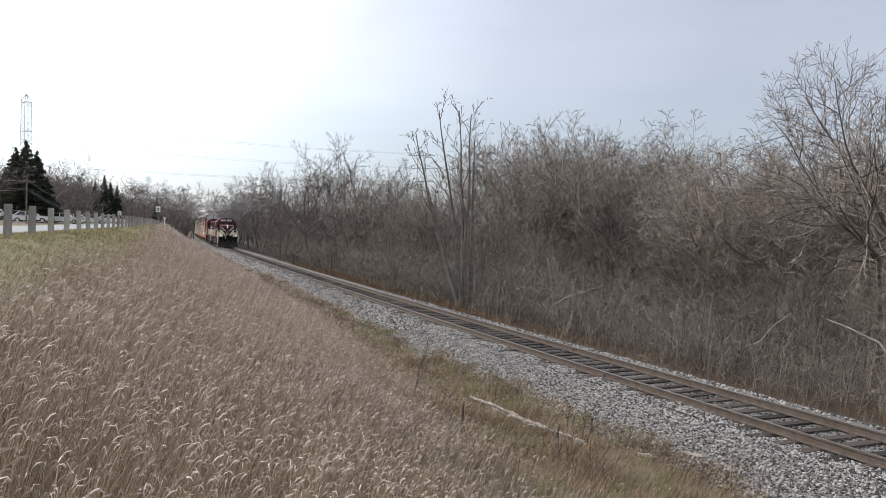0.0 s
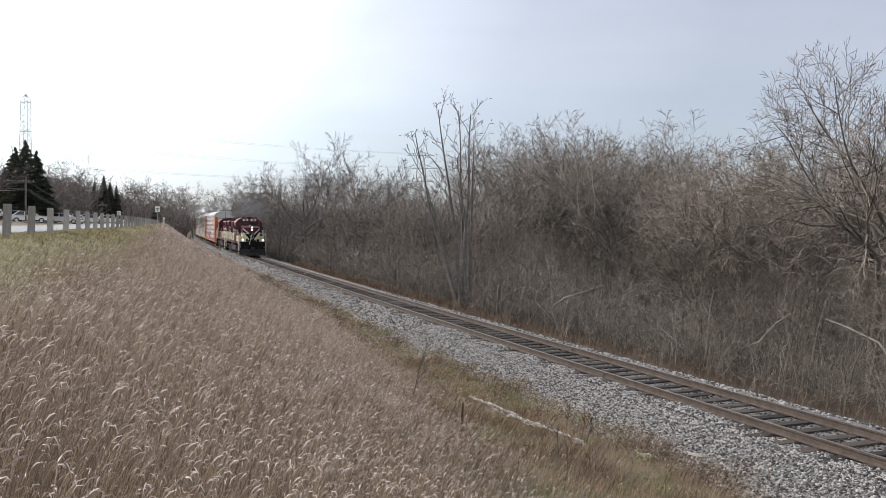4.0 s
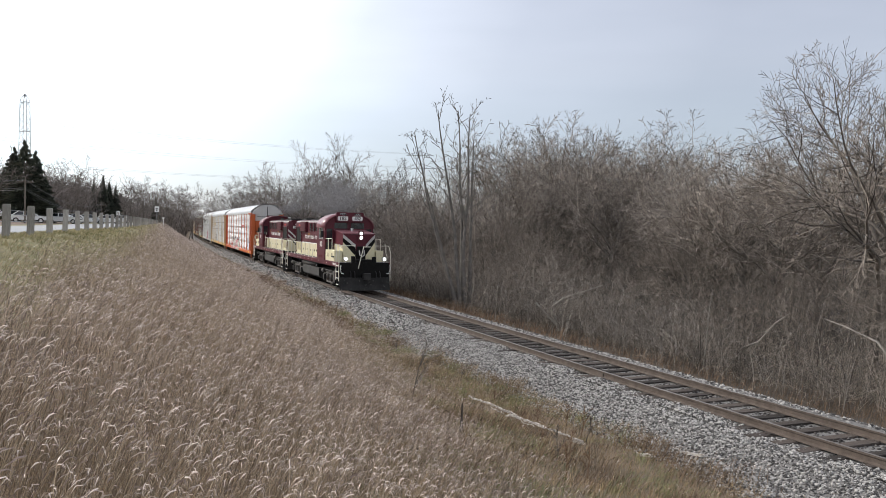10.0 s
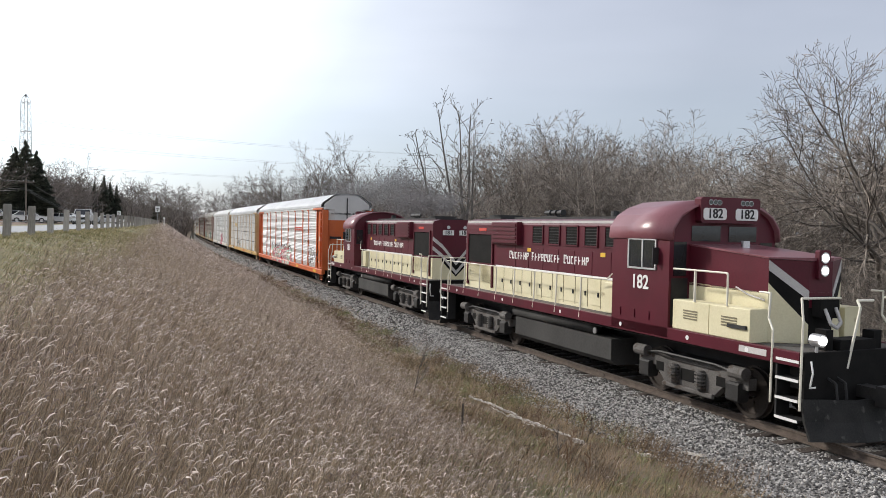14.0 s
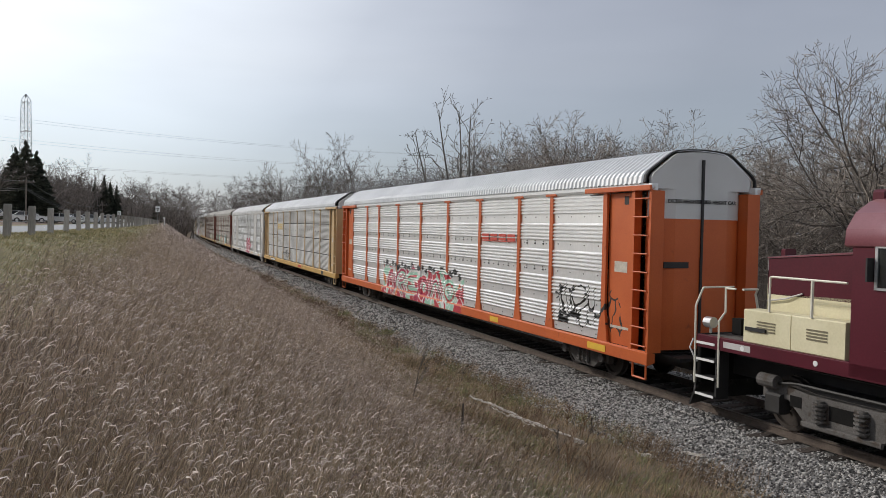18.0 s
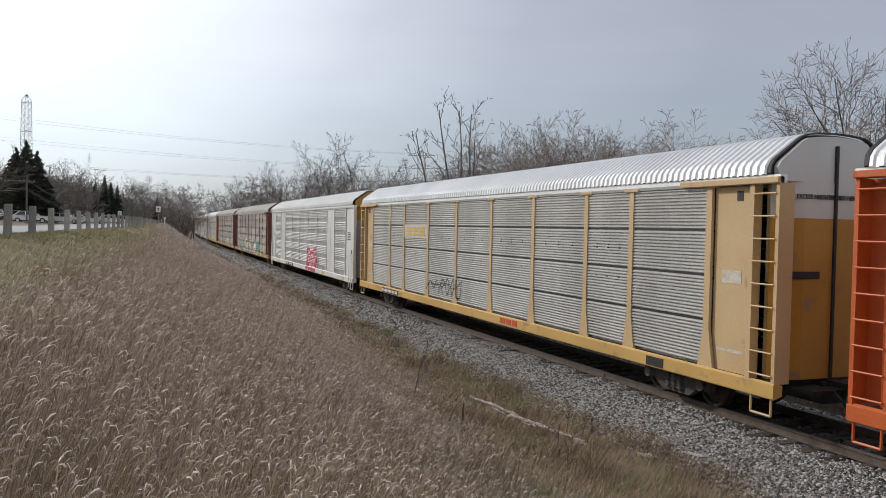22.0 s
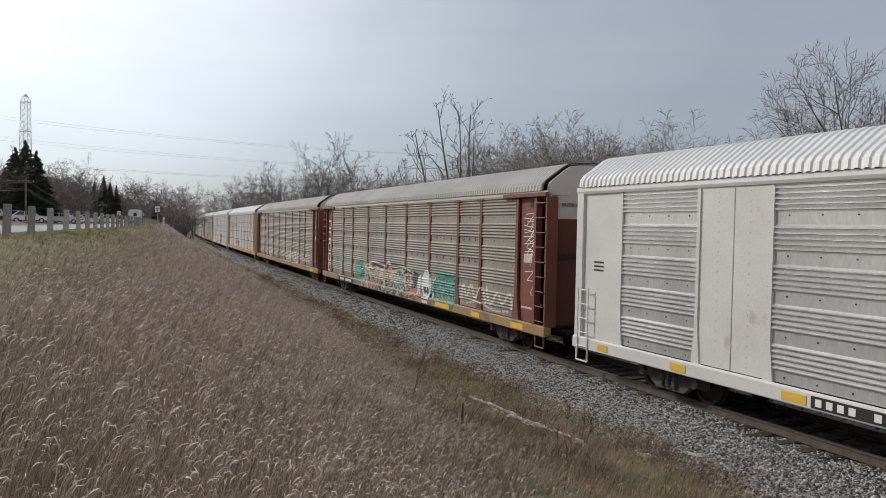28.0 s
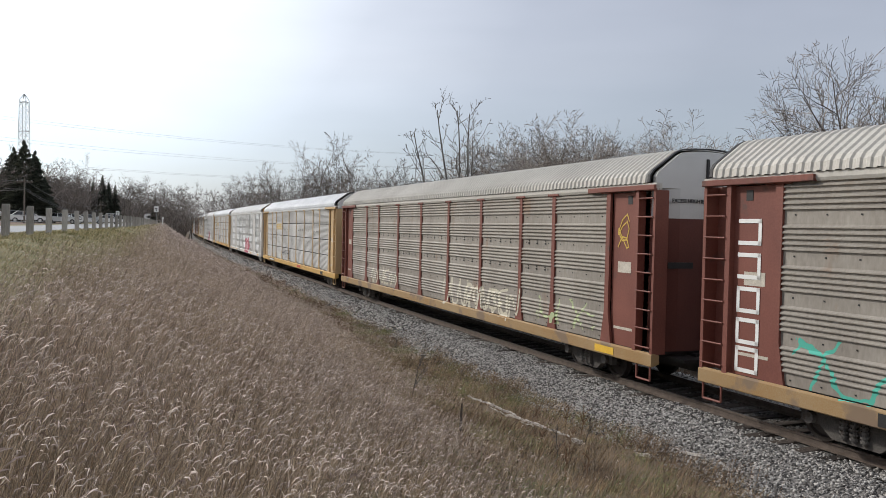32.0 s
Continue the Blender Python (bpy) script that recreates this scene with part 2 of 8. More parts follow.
def ground_z(u, d):
    """The height of the ground: ballast bed, bank up to the road, ditch and woods beyond the track."""
    u, d = np.asarray(u, float), np.asarray(d, float)
    pl = post_line(u)
    s = np.clip((d - 4.2) / (pl - 0.6 - 4.2), 0, 1)
    bank = -0.45 + 3.62 * (s * s * (3 - 2 * s) * 0.45 + s * 0.55)
    road = 3.17 - 0.05 * np.clip(d - pl - 0.4, 0, 1) + 0.0 * d
    far = np.clip((d - pl - 9) / 25, 0, 1)
    road = road + 1.0 * far * far * (3 - 2 * far)
    left = np.where(d > pl - 0.6, np.maximum(road, bank * 0 + 3.0), bank)
    bed = np.interp(np.abs(d), [0, 0.8, 1.3, 1.75, 2.7], [-0.215, -0.205, -0.19, -0.21, -0.45])
    right = np.interp(-d, [2.7, 4.5, 7, 40, 80], [-0.45, -0.85, -1.15, -1.2, -0.6])
    z = np.where(np.abs(d) < 2.7, bed, np.where(d > 0, np.maximum(left, -0.5), right))
    rough = 0.05 * np.sin(u * 1.3 + d * 0.7) * np.sin(d * 1.1 - u * 0.31) + 0.03 * np.sin(u * 3.1 + 1.3 * d)
    calm = np.clip((np.abs(d) - 3.0) / 3, 0, 1) * np.where(d > pl - 0.4, 0.0, 1.0)
    return z + rough * calm


# edges of the tall grass: towards the track, and towards the road
TALL_U, TALL_D = [-8, 2.2, 4.5, 14, 20, 35, 52, 93, 900], [10.6, 10.1, 9.5, 6.35, 5.5, 3.85, 3.4, 2.9, 2.9]
TURF_U, TURF_D = [-40, -8, 6.2, 17, 30, 100, 400, 900], [16.5, 14.6, 13.6, 12.76, 11.95, 9.47, 8.6, 8.6]

# ---------------------------------------------------------------- ground
def build_ground():
    us = np.concatenate([np.arange(-120, -10, 6.0), np.arange(-10, 70, 0.6), np.arange(70, 200, 2.5), np.arange(200, 880, 20.0)])
    ds = np.concatenate([[-900, -400, -200, -120], np.arange(-80, -8, 4.0), np.arange(-8, 24, 0.4), np.arange(24, 60, 4.0), [80, 120, 200, 400, 900]])
    ds = np.unique(np.concatenate([ds, [-2.7, -1.75, -1.3, -0.8, 0.0, 0.8, 1.3, 1.75, 2.7]]).round(3))
    U, D = np.meshgrid(us, ds, indexing="ij")
    X, Y = at_many(U, D)
    Z = ground_z(U, D)
    a, b = U.shape
    idx = np.arange(a * b).reshape(a, b)
    q = np.stack([idx[:-1, :-1], idx[:-1, 1:], idx[1:, 1:], idx[1:, :-1]], -1).reshape(-1, 4)
    me = raw_mesh("ground", np.stack([X, Y, Z], -1).reshape(-1, 3), q, M_GROUND)
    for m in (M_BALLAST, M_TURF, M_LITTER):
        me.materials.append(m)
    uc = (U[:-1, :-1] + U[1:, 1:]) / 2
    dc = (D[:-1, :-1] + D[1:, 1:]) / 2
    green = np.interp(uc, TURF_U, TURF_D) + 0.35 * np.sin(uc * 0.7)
    # beyond the far verge the ground takes the litter with painted shade
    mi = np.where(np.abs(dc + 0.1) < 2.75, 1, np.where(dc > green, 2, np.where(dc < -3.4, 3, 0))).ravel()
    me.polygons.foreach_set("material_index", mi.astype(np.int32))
    me.polygons.foreach_set("use_smooth", [True] * len(me.polygons))
    tagged(new("ground", me), "dry grassy bank and ballast bed beside the track", "ground", kind="structure")
    # a sheet to the horizon, under the modelled ground
    g = Geo()
    g.box(-4500, 4500, -4500, 4500, -3.2, -3.0)
    tagged(new("ground_far", g.mesh("ground_far", M_GROUND)), "flat land out to the horizon", "ground", kind="structure")


build_ground()


def build_road():
    g = Geo()
    us = list(np.concatenate([np.arange(-120, 140, 3.0), np.arange(140, 860, 20.0)]))
    v, f = [], []
    offs = (1.4, 1.5, 5.0, 8.5, 8.6)
    zs = (3.10, 3.15, 3.18, 3.15, 3.10)
    for u in us:
        for o, z in zip(offs, zs):
            v.append(at(u, float(post_line(u)) + o, z))
    for i in range(len(us) - 1):
        for j in range(4):
            f.append((i * 5 + j, i * 5 + j + 1, (i + 1) * 5 + j + 1, (i + 1) * 5 + j))
    g.add(v, f)
    tagged(new("road", g.mesh("road", M_ROAD, True)), "worn asphalt road along the bank top, coloured pale for sun glare", "road", kind="structure")


build_road()

# ---------------------------------------------------------------- the track
def build_track():
    tr = thing("railway_track", "rusty single railway track on weathered wooden ties", "track", kind="structure")
    us = list(np.concatenate([np.arange(-130, 70, 1.0), np.arange(70, 200, 3.0), np.arange(200, 800, 12.0)]))
    prof = [(-0.07, -0.17), (0.07, -0.17), (0.07, -0.155), (0.012, -0.13), (0.012, -0.05), (0.036, -0.035), (0.036, 0.0), (-0.036, 0.0), (-0.036, -0.035), (-0.012, -0.05), (-0.012, -0.13), (-0.07, -0.155)]
    k = len(prof)
    for side in (0.7525, -0.7525):
        v, f = [], []
        for u in us:
            v += [at(u, side + p[0], p[1]) for p in prof]
        for i in range(len(us) - 1):
            f += [(i * k + j, i * k + (j + 1) % k, (i + 1) * k + (j + 1) % k, (i + 1) * k + j) for j in range(k)]
        me = Geo().add(v, f).mesh("rail", M_RAIL)
        me.materials.append(M_RAILTOP)
        for p in me.polygons:
            if p.index % k == 6:
                p.material_index = 1
        part("rail", me, None, tr)
    # bolted joints
    jb = Geo().box(-0.30, 0.30, -0.034, 0.034, -0.135, -0.05).mesh("joint_bar", M_RAIL)
    for n, u in enumerate(np.arange(-9, 120, 11.9)):
        for side in (0.7525, -0.7525):
            uu = u + (4.0 if side < 0 else 0)
            ob = part("joint_bar", jb, None, tr)
            ob.matrix_world = Matrix.Translation(at(uu, side)) @ pose(0, 0, 0, 0, 0, 90 - math.degrees(along(uu)))
    # ties
    rnd = random.Random(5)
    meshes = []
    for i in range(5):
        g = Geo()
        w, e = 0.115 + 0.012 * rnd.random(), 0.008 + 0.012 * rnd.random()
        g.prism([(-w, -0.36), (w, -0.36), (w, -0.172 - e), (w - e, -0.172), (-w + e, -0.172), (-w, -0.172 - e)], -1.30 - 0.06 * rnd.random(), 1.30 + 0.06 * rnd.random())
        for s in (-0.7525, 0.7525):
            g.box(s - 0.17, s + 0.17, -0.095, 0.095, -0.173, -0.160)
        meshes.append(g.mesh("tie", M_TIE))
    near = np.arange(2.0, 150, 0.56)
    for u in near:
        ob = part("tie", rnd.choice(meshes), None, tr)
        ob.matrix_world = Matrix.Translation(at(u + rnd.uniform(-0.05, 0.05), rnd.uniform(-0.06, 0.06), rnd.uniform(-0.012, 0.004))) @ pose(0, 0, 0, 0, rnd.uniform(-0.6, 0.6), -math.degrees(along(u)) + rnd.uniform(-2.5, 2.5))
    g = Geo()
    for u in list(np.arange(-60, 1.6, 0.56)) + list(np.arange(150, 420, 0.56)):
        g.box(-1.3, 1.3, -0.115, 0.115, -0.36, -0.172, Matrix.Translation(at(u, 0)) @ pose(0, 0, 0, 0, 0, -math.degrees(along(u))))
    tagged(part("tie_rows", g, M_TIE, tr, "further rows of wooden ties"), kind="stuff")


build_track()


# ---------------------------------------------------------------- the train's way
def run(t):
    q = (t - 16) / 16
    return 4.800 + 129.42 * q + 0.341 * q * q + 1.127 * q ** 3 + 0.70 * q ** 4


def rail_pose(o, half, t):
    """The pose of a vehicle whose middle is o metres behind the leading cab, on trucks half a base off."""
    u = o - run(t)
    a, b = at(u - half, 0), at(u + half, 0)
    f = a - b
    return Matrix.Translation((a + b) / 2) @ Matrix.Rotation(math.atan2(f.y, f.x), 4, "Z")


TRAIN = []

# ---------------------------------------------------------------- ballast stones
def build_stones():
    rs = np.random.RandomState(11)
    base = np.array([(1, 0, 0), (-1, 0, 0), (0, 1, 0), (0, -1, 0), (0, 0, 1), (0, 0, -1)], float)
    tri = np.array([(0, 2, 4), (2, 1, 4), (1, 3, 4), (3, 0, 4), (2, 0, 5), (1, 2, 5), (3, 1, 5), (0, 3, 5)])

    def scatter(n, u0, u1, d0, d1, lo, hi, power=1.0):
        u = u0 + (u1 - u0) * rs.rand(n) ** power
        d = d0 + (d1 - d0) * rs.rand(n)
        return u, d, lo + (hi - lo) * rs.rand(n) ** 2

    sets = [scatter(43000, 4, 26, 0.88, 3.15, 0.011, 0.034), scatter(11000, 26, 60, 0.95, 2.9, 0.026, 0.060), scatter(5000, 60, 120, 1.1, 2.8, 0.06, 0.11),
            scatter(9000, 5, 40, -0.68, 0.68, 0.018, 0.045), scatter(4600, 5, 44, -2.6, -0.90, 0.02, 0.05), scatter(8000, 4, 24, 2.75, 3.6, 0.011, 0.032), scatter(1200, 24, 40, 3.0, 3.7, 0.014, 0.045), scatter(5200, 4, 34, 0.84, 1.42, 0.018, 0.042)]
    u, d, r = (np.concatenate(a) for a in zip(*sets))
    n = len(u)
    x, y = at_many(u, d)
    z = ground_z(u, d) + r * 0.25 + np.where(np.abs(d) < 0.8, -0.01, np.where(np.abs(d) < 1.42, 0.03 * np.sin(u * 2.1 + 3 * np.sin(u * 0.37)) + 0.012, 0.0))
    sc = r[:, None] * (0.65 + 0.7 * rs.rand(n, 3)) * np.array([1.15, 1.15, 0.8])
    v = base[None] * sc[:, None, :] + rs.randn(n, 6, 3) * (r[:, None, None] * 0.22)
    a, b = rs.rand(n) * 6.28, (rs.rand(n) - 0.5) * 1.6
    c, s = np.cos(a)[:, None], np.sin(a)[:, None]
    cb, sb = np.cos(b)[:, None], np.sin(b)[:, None]
    vy, vz = v[..., 1] * cb - v[..., 2] * sb, v[..., 1] * sb + v[..., 2] * cb
    vx, vy = v[..., 0] * c - vy * s, v[..., 0] * s + vy * c
    P = np.stack([vx + x[:, None], vy + y[:, None], vz + z[:, None]], -1).reshape(-1, 3)
    F = (tri[None] + 6 * np.arange(n)[:, None, None]).reshape(-1, 3)
    me = raw_mesh("ballast_stones", P, F, M_STONE)
    me.materials.append(M_STONEDARK)
    # stones between the rails take the colour with the under-car shade
    me.polygons.foreach_set("material_index", np.repeat((np.abs(d) < 0.82 + 0.12 * rs.randn(n)).astype(np.int32), 8))
    tagged(new("ballast_stones", me), "grey crushed stone ballast beside the ties", "ballast", kind="stuff")


build_stones()

# ---------------------------------------------------------------- grasses


def blades(name, u, d, height, width, lean, plume, mats, label, seed, droop=0.25, head=0.040, fat=2.2):
    """Curved blades, each its own island: a leaning stem that arches over, or on part of them a short pale head that nods like a hook."""
    rs = np.random.RandomState(seed)
    n = len(u)
    x, y = at_many(u, d)
    z = ground_z(u, d) - 0.02
    a = rs.rand(n) * 6.283
    has = rs.rand(n) < plume
    wind = 0.15 + 1.0 * rs.randn(n)
    wx, wy = np.cos(wind), np.sin(wind)
    # the way of each blade: run out sideways and up, in parts of its height
    arch = droop * (0.4 + 0.9 * rs.rand(n))
    hl = head * (0.6 + 0.9 * rs.rand(n)) * np.clip(width / 0.0040, 0.8, 3.0) / height
    nod = 0.15 + 1.0 * rs.rand(n)
    one = np.ones(n)
    out = np.where(has[:, None], np.stack([0 * one, lean * 0.9, lean * 0.95 + 0.25 * hl, lean * 0.95 + 0.85 * hl, lean * 0.95 + 1.25 * hl], 1),
                   np.stack([0 * one, lean * 0.55, lean * 0.55 + 0.35 * arch, lean * 0.55 + 0.85 * arch, lean * 0.55 + 1.3 * arch], 1))
    up = np.where(has[:, None], np.stack([0 * one, 1.0 - 0.55 * hl, one, 1.0 + 0.10 * hl, 1.0 - 0.75 * nod * hl], 1),
                  np.stack([0 * one, 1.0 - 0.9 * arch, 1.0 - 0.40 * arch, 1.0 - 0.25 * arch, 1.0 - 0.75 * arch], 1))
    cx, cy = x[:, None] + height[:, None] * out * wx[:, None], y[:, None] + height[:, None] * out * wy[:, None]
    cz = z[:, None] + height[:, None] * up
    wid = width[:, None] * np.where(has[:, None], np.stack([one, 0.7 * one, fat * one, 0.8 * fat * one, 0 * one], 1), np.stack([one, 0.9 * one, 0.8 * one, 0.5 * one, 0 * one], 1))
    px, py = np.cos(a)[:, None] * wid / 2, np.sin(a)[:, None] * wid / 2
    pz = np.where(has, 0.5, 0.0)[:, None] * wid / 2
    V = np.empty((n, 9, 3))
    for j in range(4):
        V[:, 2 * j] = np.stack([cx[:, j] - px[:, j], cy[:, j] - py[:, j], cz[:, j] - pz[:, j]], -1)
        V[:, 2 * j + 1] = np.stack([cx[:, j] + px[:, j], cy[:, j] + py[:, j], cz[:, j] + pz[:, j]], -1)
    V[:, 8] = np.stack([cx[:, 4], cy[:, 4], cz[:, 4]], -1)
    t = np.array([(0, 1, 3), (0, 3, 2), (2, 3, 5), (2, 5, 4), (4, 5, 7), (4, 7, 6), (6, 7, 8)])
    F = (t[None] + 9 * np.arange(n)[:, None, None]).reshape(-1, 3)
    me = raw_mesh(name, V.reshape(-1, 3), F, mats[0])
    if len(mats) > 1:
        me.materials.append(mats[1])
        mi = np.zeros((n, 7), np.int32)
        mi[has, 2:] = 1
        me.polygons.foreach_set("material_index", mi.ravel())
    return tagged(new(name, me), label, "grass", kind="stuff")


M_PLUME = surface("pale_seed_heads", (0.243, 0.180, 0.153), (0.873, 0.747, 0.657), 0.35, 0.8, bump=0, fine=3.0, island=0.85)
M_OLIVE = surface("olive_dry_grass", (0.171, 0.128, 0.083), (0.540, 0.419, 0.288), 0.5, 0.8, bump=0, fine=3.0, island=0.85)
M_BROWNCLUMP = surface("red_brown_weeds", (0.075, 0.048, 0.028), (0.24, 0.155, 0.095), 0.8, 0.9, bump=0, island=0.6)
M_GREENTUFT = surface("green_grass_tufts", (0.106, 0.131, 0.044), (0.275, 0.288, 0.125), 0.8, 0.9, bump=0, island=0.5)


def build_grass():
    rs = np.random.RandomState(3)

    def field(n, u0, u1, dlo, dhi, near):
        u = u0 + (u1 - u0) * rs.rand(n)
        lo, hi = dlo(u), dhi(u)
        d = lo + (hi - lo) * rs.rand(n)
        x, y = at_many(u, d)
        keep = np.hypot(x, y) > near
        return u[keep], d[keep]

    tall_lo = lambda u: np.interp(u, TALL_U, TALL_D) + 0.5 * np.sin(u * 0.9) * np.clip(u / 10, 0, 1)
    tall_hi = lambda u: np.interp(u, TURF_U, TURF_D) + 0.35 * np.sin(u * 0.7)
    parts = [field(9000, -16, -3, tall_lo, tall_hi, 1.9), field(66000, -3, 12, tall_lo, tall_hi, 1.9), field(44000, 12, 34, tall_lo, tall_hi, 2), field(20000, 34, 75, tall_lo, tall_hi, 2), field(13000, 75, 190, tall_lo, tall_hi, 2)]
    u, d = (np.concatenate(a) for a in zip(*parts))
    d = d + rs.randn(len(d)) * 0.35 - (rs.rand(len(d)) < 0.22) * rs.rand(len(d)) * 1.9
    far = np.clip(u / 34, 0.55, 4.5)
    edge = np.clip((d - tall_lo(u) + rs.randn(len(u)) * 0.5) / 3.2, 0.15, 1)
    h = (0.42 + 0.36 * rs.rand(len(u))) * (0.40 + 0.60 * edge)
    wave = np.sin(u * 0.62 + 1.7 * np.sin(d * 0.45)) + np.sin(d * 0.8 + 0.9 * np.sin(u * 0.33) + 1.0) + 0.5 * np.sin(u * 1.9 - d * 1.3) + 0.55 * rs.randn(len(u))
    wid = 0.0046 * far * (0.6 + 0.8 * rs.rand(len(u)) ** 2)
    lean = 0.15 + 0.55 * rs.rand(len(u))
    for sel, nm, mats, share, lab, sd in ((wave > 0.1, "tall_grass", (M_STRAW, M_PLUME), 0.78, "tall dry pinkish-tan grass with pale seed heads", 21), (wave <= 0.1, "olive_grass", (M_OLIVE, M_PLUME), 0.68, "tall dry olive-brown grass with few seed heads", 27)):
        blades(nm, u[sel], d[sel], h[sel] * (1.0 if sd == 21 else 0.92), wid[sel], lean[sel], share, mats, lab, sd, 0.40)
    low_lo = lambda u: 2.85 + 0.30 * np.sin(u * 1.7) * np.sin(u * 0.63 + 1) + 0.12 * np.sin(u * 5.1)
    low_hi = lambda u: np.interp(u, TALL_U, TALL_D) + 0.9
    parts = [field(46000, 2, 20, low_lo, low_hi, 2), field(12000, 20, 60, low_lo, low_hi, 2), field(4000, 60, 160, low_lo, low_hi, 2)]
    u, d = (np.concatenate(a) for a in zip(*parts))
    clear = np.abs(d - (5.36 - (13.0 - u) * 0.325) - 0.15) > np.where((u > 9.7) & (u < 13.2), 0.20, -1)
    u, d = u[clear], d[clear]
    far = np.clip(u / 26, 0.6, 5)
    h = 0.05 + 0.16 * rs.rand(len(u)) ** 2 + 0.22 * np.clip((d - low_hi(u) + 2.2) / 2.2, 0, 1) * rs.rand(len(u))
    blades("low_grass", u, d, h, 0.010 * far, 0.35 + 0.5 * rs.rand(len(u)), 0.0, (M_LOWGRASS,), "low brown and green grass beside the ballast", 22, 0.5)
    # loose straw-coloured stalks standing over it
    u, d = field(5200, 3, 60, low_lo, low_hi, 2)
    far = np.clip(u / 30, 0.5, 4)
    blades("dry_stalks", u, d, 0.16 + 0.40 * rs.rand(len(u)) ** 1.5, 0.0050 * far, 0.2 + 0.7 * rs.rand(len(u)), 0.45, (M_STRAW, M_PLUME), "loose dry straw stalks over the low grass", 28, 0.5, 0.05)
    # clumps of taller weeds and of green grass among it
    for nm, n, m, hh, lab, sd in (("weed_clumps", 260, M_BROWNCLUMP, 0.34, "clumps of red-brown dry weeds", 25), ("green_tufts", 300, M_GREENTUFT, 0.20, "tufts of green grass among the dry", 26)):
        cu = 4 + 60 * rs.rand(n) ** 1.6
        cd = low_lo(cu) + 0.2 + (low_hi(cu) - low_lo(cu)) * rs.rand(n)
        k = 70
        size = 0.10 + 0.20 * rs.rand(n)
        u = (cu[:, None] + rs.randn(n, k) * size[:, None]).ravel()
        d = (cd[:, None] + rs.randn(n, k) * size[:, None]).ravel()
        hs = (hh * (0.5 + 0.8 * rs.rand(n))[:, None] * (0.4 + 0.7 * rs.rand(n, k))).ravel()
        far = np.clip(u / 26, 0.6, 4)
        blades(nm, u, d, hs, 0.008 * far, 0.3 + 0.6 * rs.rand(len(u)), 0.3, (m,), lab, sd, 0.4)
    turf_hi = lambda u: post_line(u) + 1.35
    parts = [field(30000, 2, 45, tall_hi, turf_hi, 3), field(9000, 45, 130, tall_hi, turf_hi, 3)]
    u, d = (np.concatenate(a) for a in zip(*parts))
    far = np.clip(u / 22, 0.7, 5)
    blades("bank_turf", u, d, 0.05 + 0.12 * rs.rand(len(u)) ** 2, 0.012 * far, 0.6 + 0.9 * rs.rand(len(u)), 0.0, (M_TURFBLADE,), "short green and straw turf below the guide posts", 23, 0.6)
    # weeds on the far side of the track
    w_lo, w_hi = (lambda u: -5.5 + 0.0 * u), (lambda u: -2.6 + 0.2 * np.sin(u))
    u, d = field(9000, 5, 80, w_lo, w_hi, 3)
    far = np.clip(u / 25, 0.6, 4)
    blades("verge_weeds", u, d, 0.12 + 0.45 * rs.rand(len(u)) ** 2, 0.010 * far, 0.3 + 0.4 * rs.rand(len(u)), 0.0, (M_BROWNCLUMP,), "dry weeds between the track and the thicket", 24, 0.4)


build_grass()

# ---------------------------------------------------------------- trees and brush


class Wood:
    """Gathers tapered limbs with few sides."""

    def __init__(self, seed):
        self.r = random.Random(seed)
        self.v, self.q = [], []

    def limb(self, pts, radii, sides):
        k0 = len(self.v)
        if sides == 2:
            # fine twigs are flat strips
            d = pts[-1] - pts[0]
            a = d.orthogonal().normalized()
            a.rotate(Matrix.Rotation(self.r.uniform(0, 6.283), 3, d.normalized()))
            for p, r in zip(pts, radii):
                self.v += [p - a * r, p + a * r]
            self.q += [(k0 + 2 * i, k0 + 2 * i + 1, k0 + 2 * i + 3, k0 + 2 * i + 2) for i in range(len(pts) - 1)]
            return
        for i, (p, r) in enumerate(zip(pts, radii)):
            d = (pts[min(i + 1, len(pts) - 1)] - pts[max(i - 1, 0)])
            a = d.orthogonal().normalized()
            b = d.cross(a).normalized()
            for j in range(sides):
                t = 6.283 * j / sides
                self.v.append(p + (a * math.cos(t) + b * math.sin(t)) * r)
        for i in range(len(pts) - 1):
            for j in range(sides):
                a, b = k0 + i * sides + j, k0 + i * sides + (j + 1) % sides
                self.q.append((a, b, b + sides, a + sides))

    def path(self, p, d, length, n, wander, lift):
        pts, r = [p.copy()], self.r
        for _ in range(n):
            d = (d + Vector((r.gauss(0, wander), r.gauss(0, wander), r.gauss(0, wander) + lift))).normalized()
            p = p + d * (length / n)
            pts.append(p.copy())
        return pts, d

    def mesh(self, name, m):
        return raw_mesh(name, np.array([tuple(p) for p in self.v]), self.q, m)


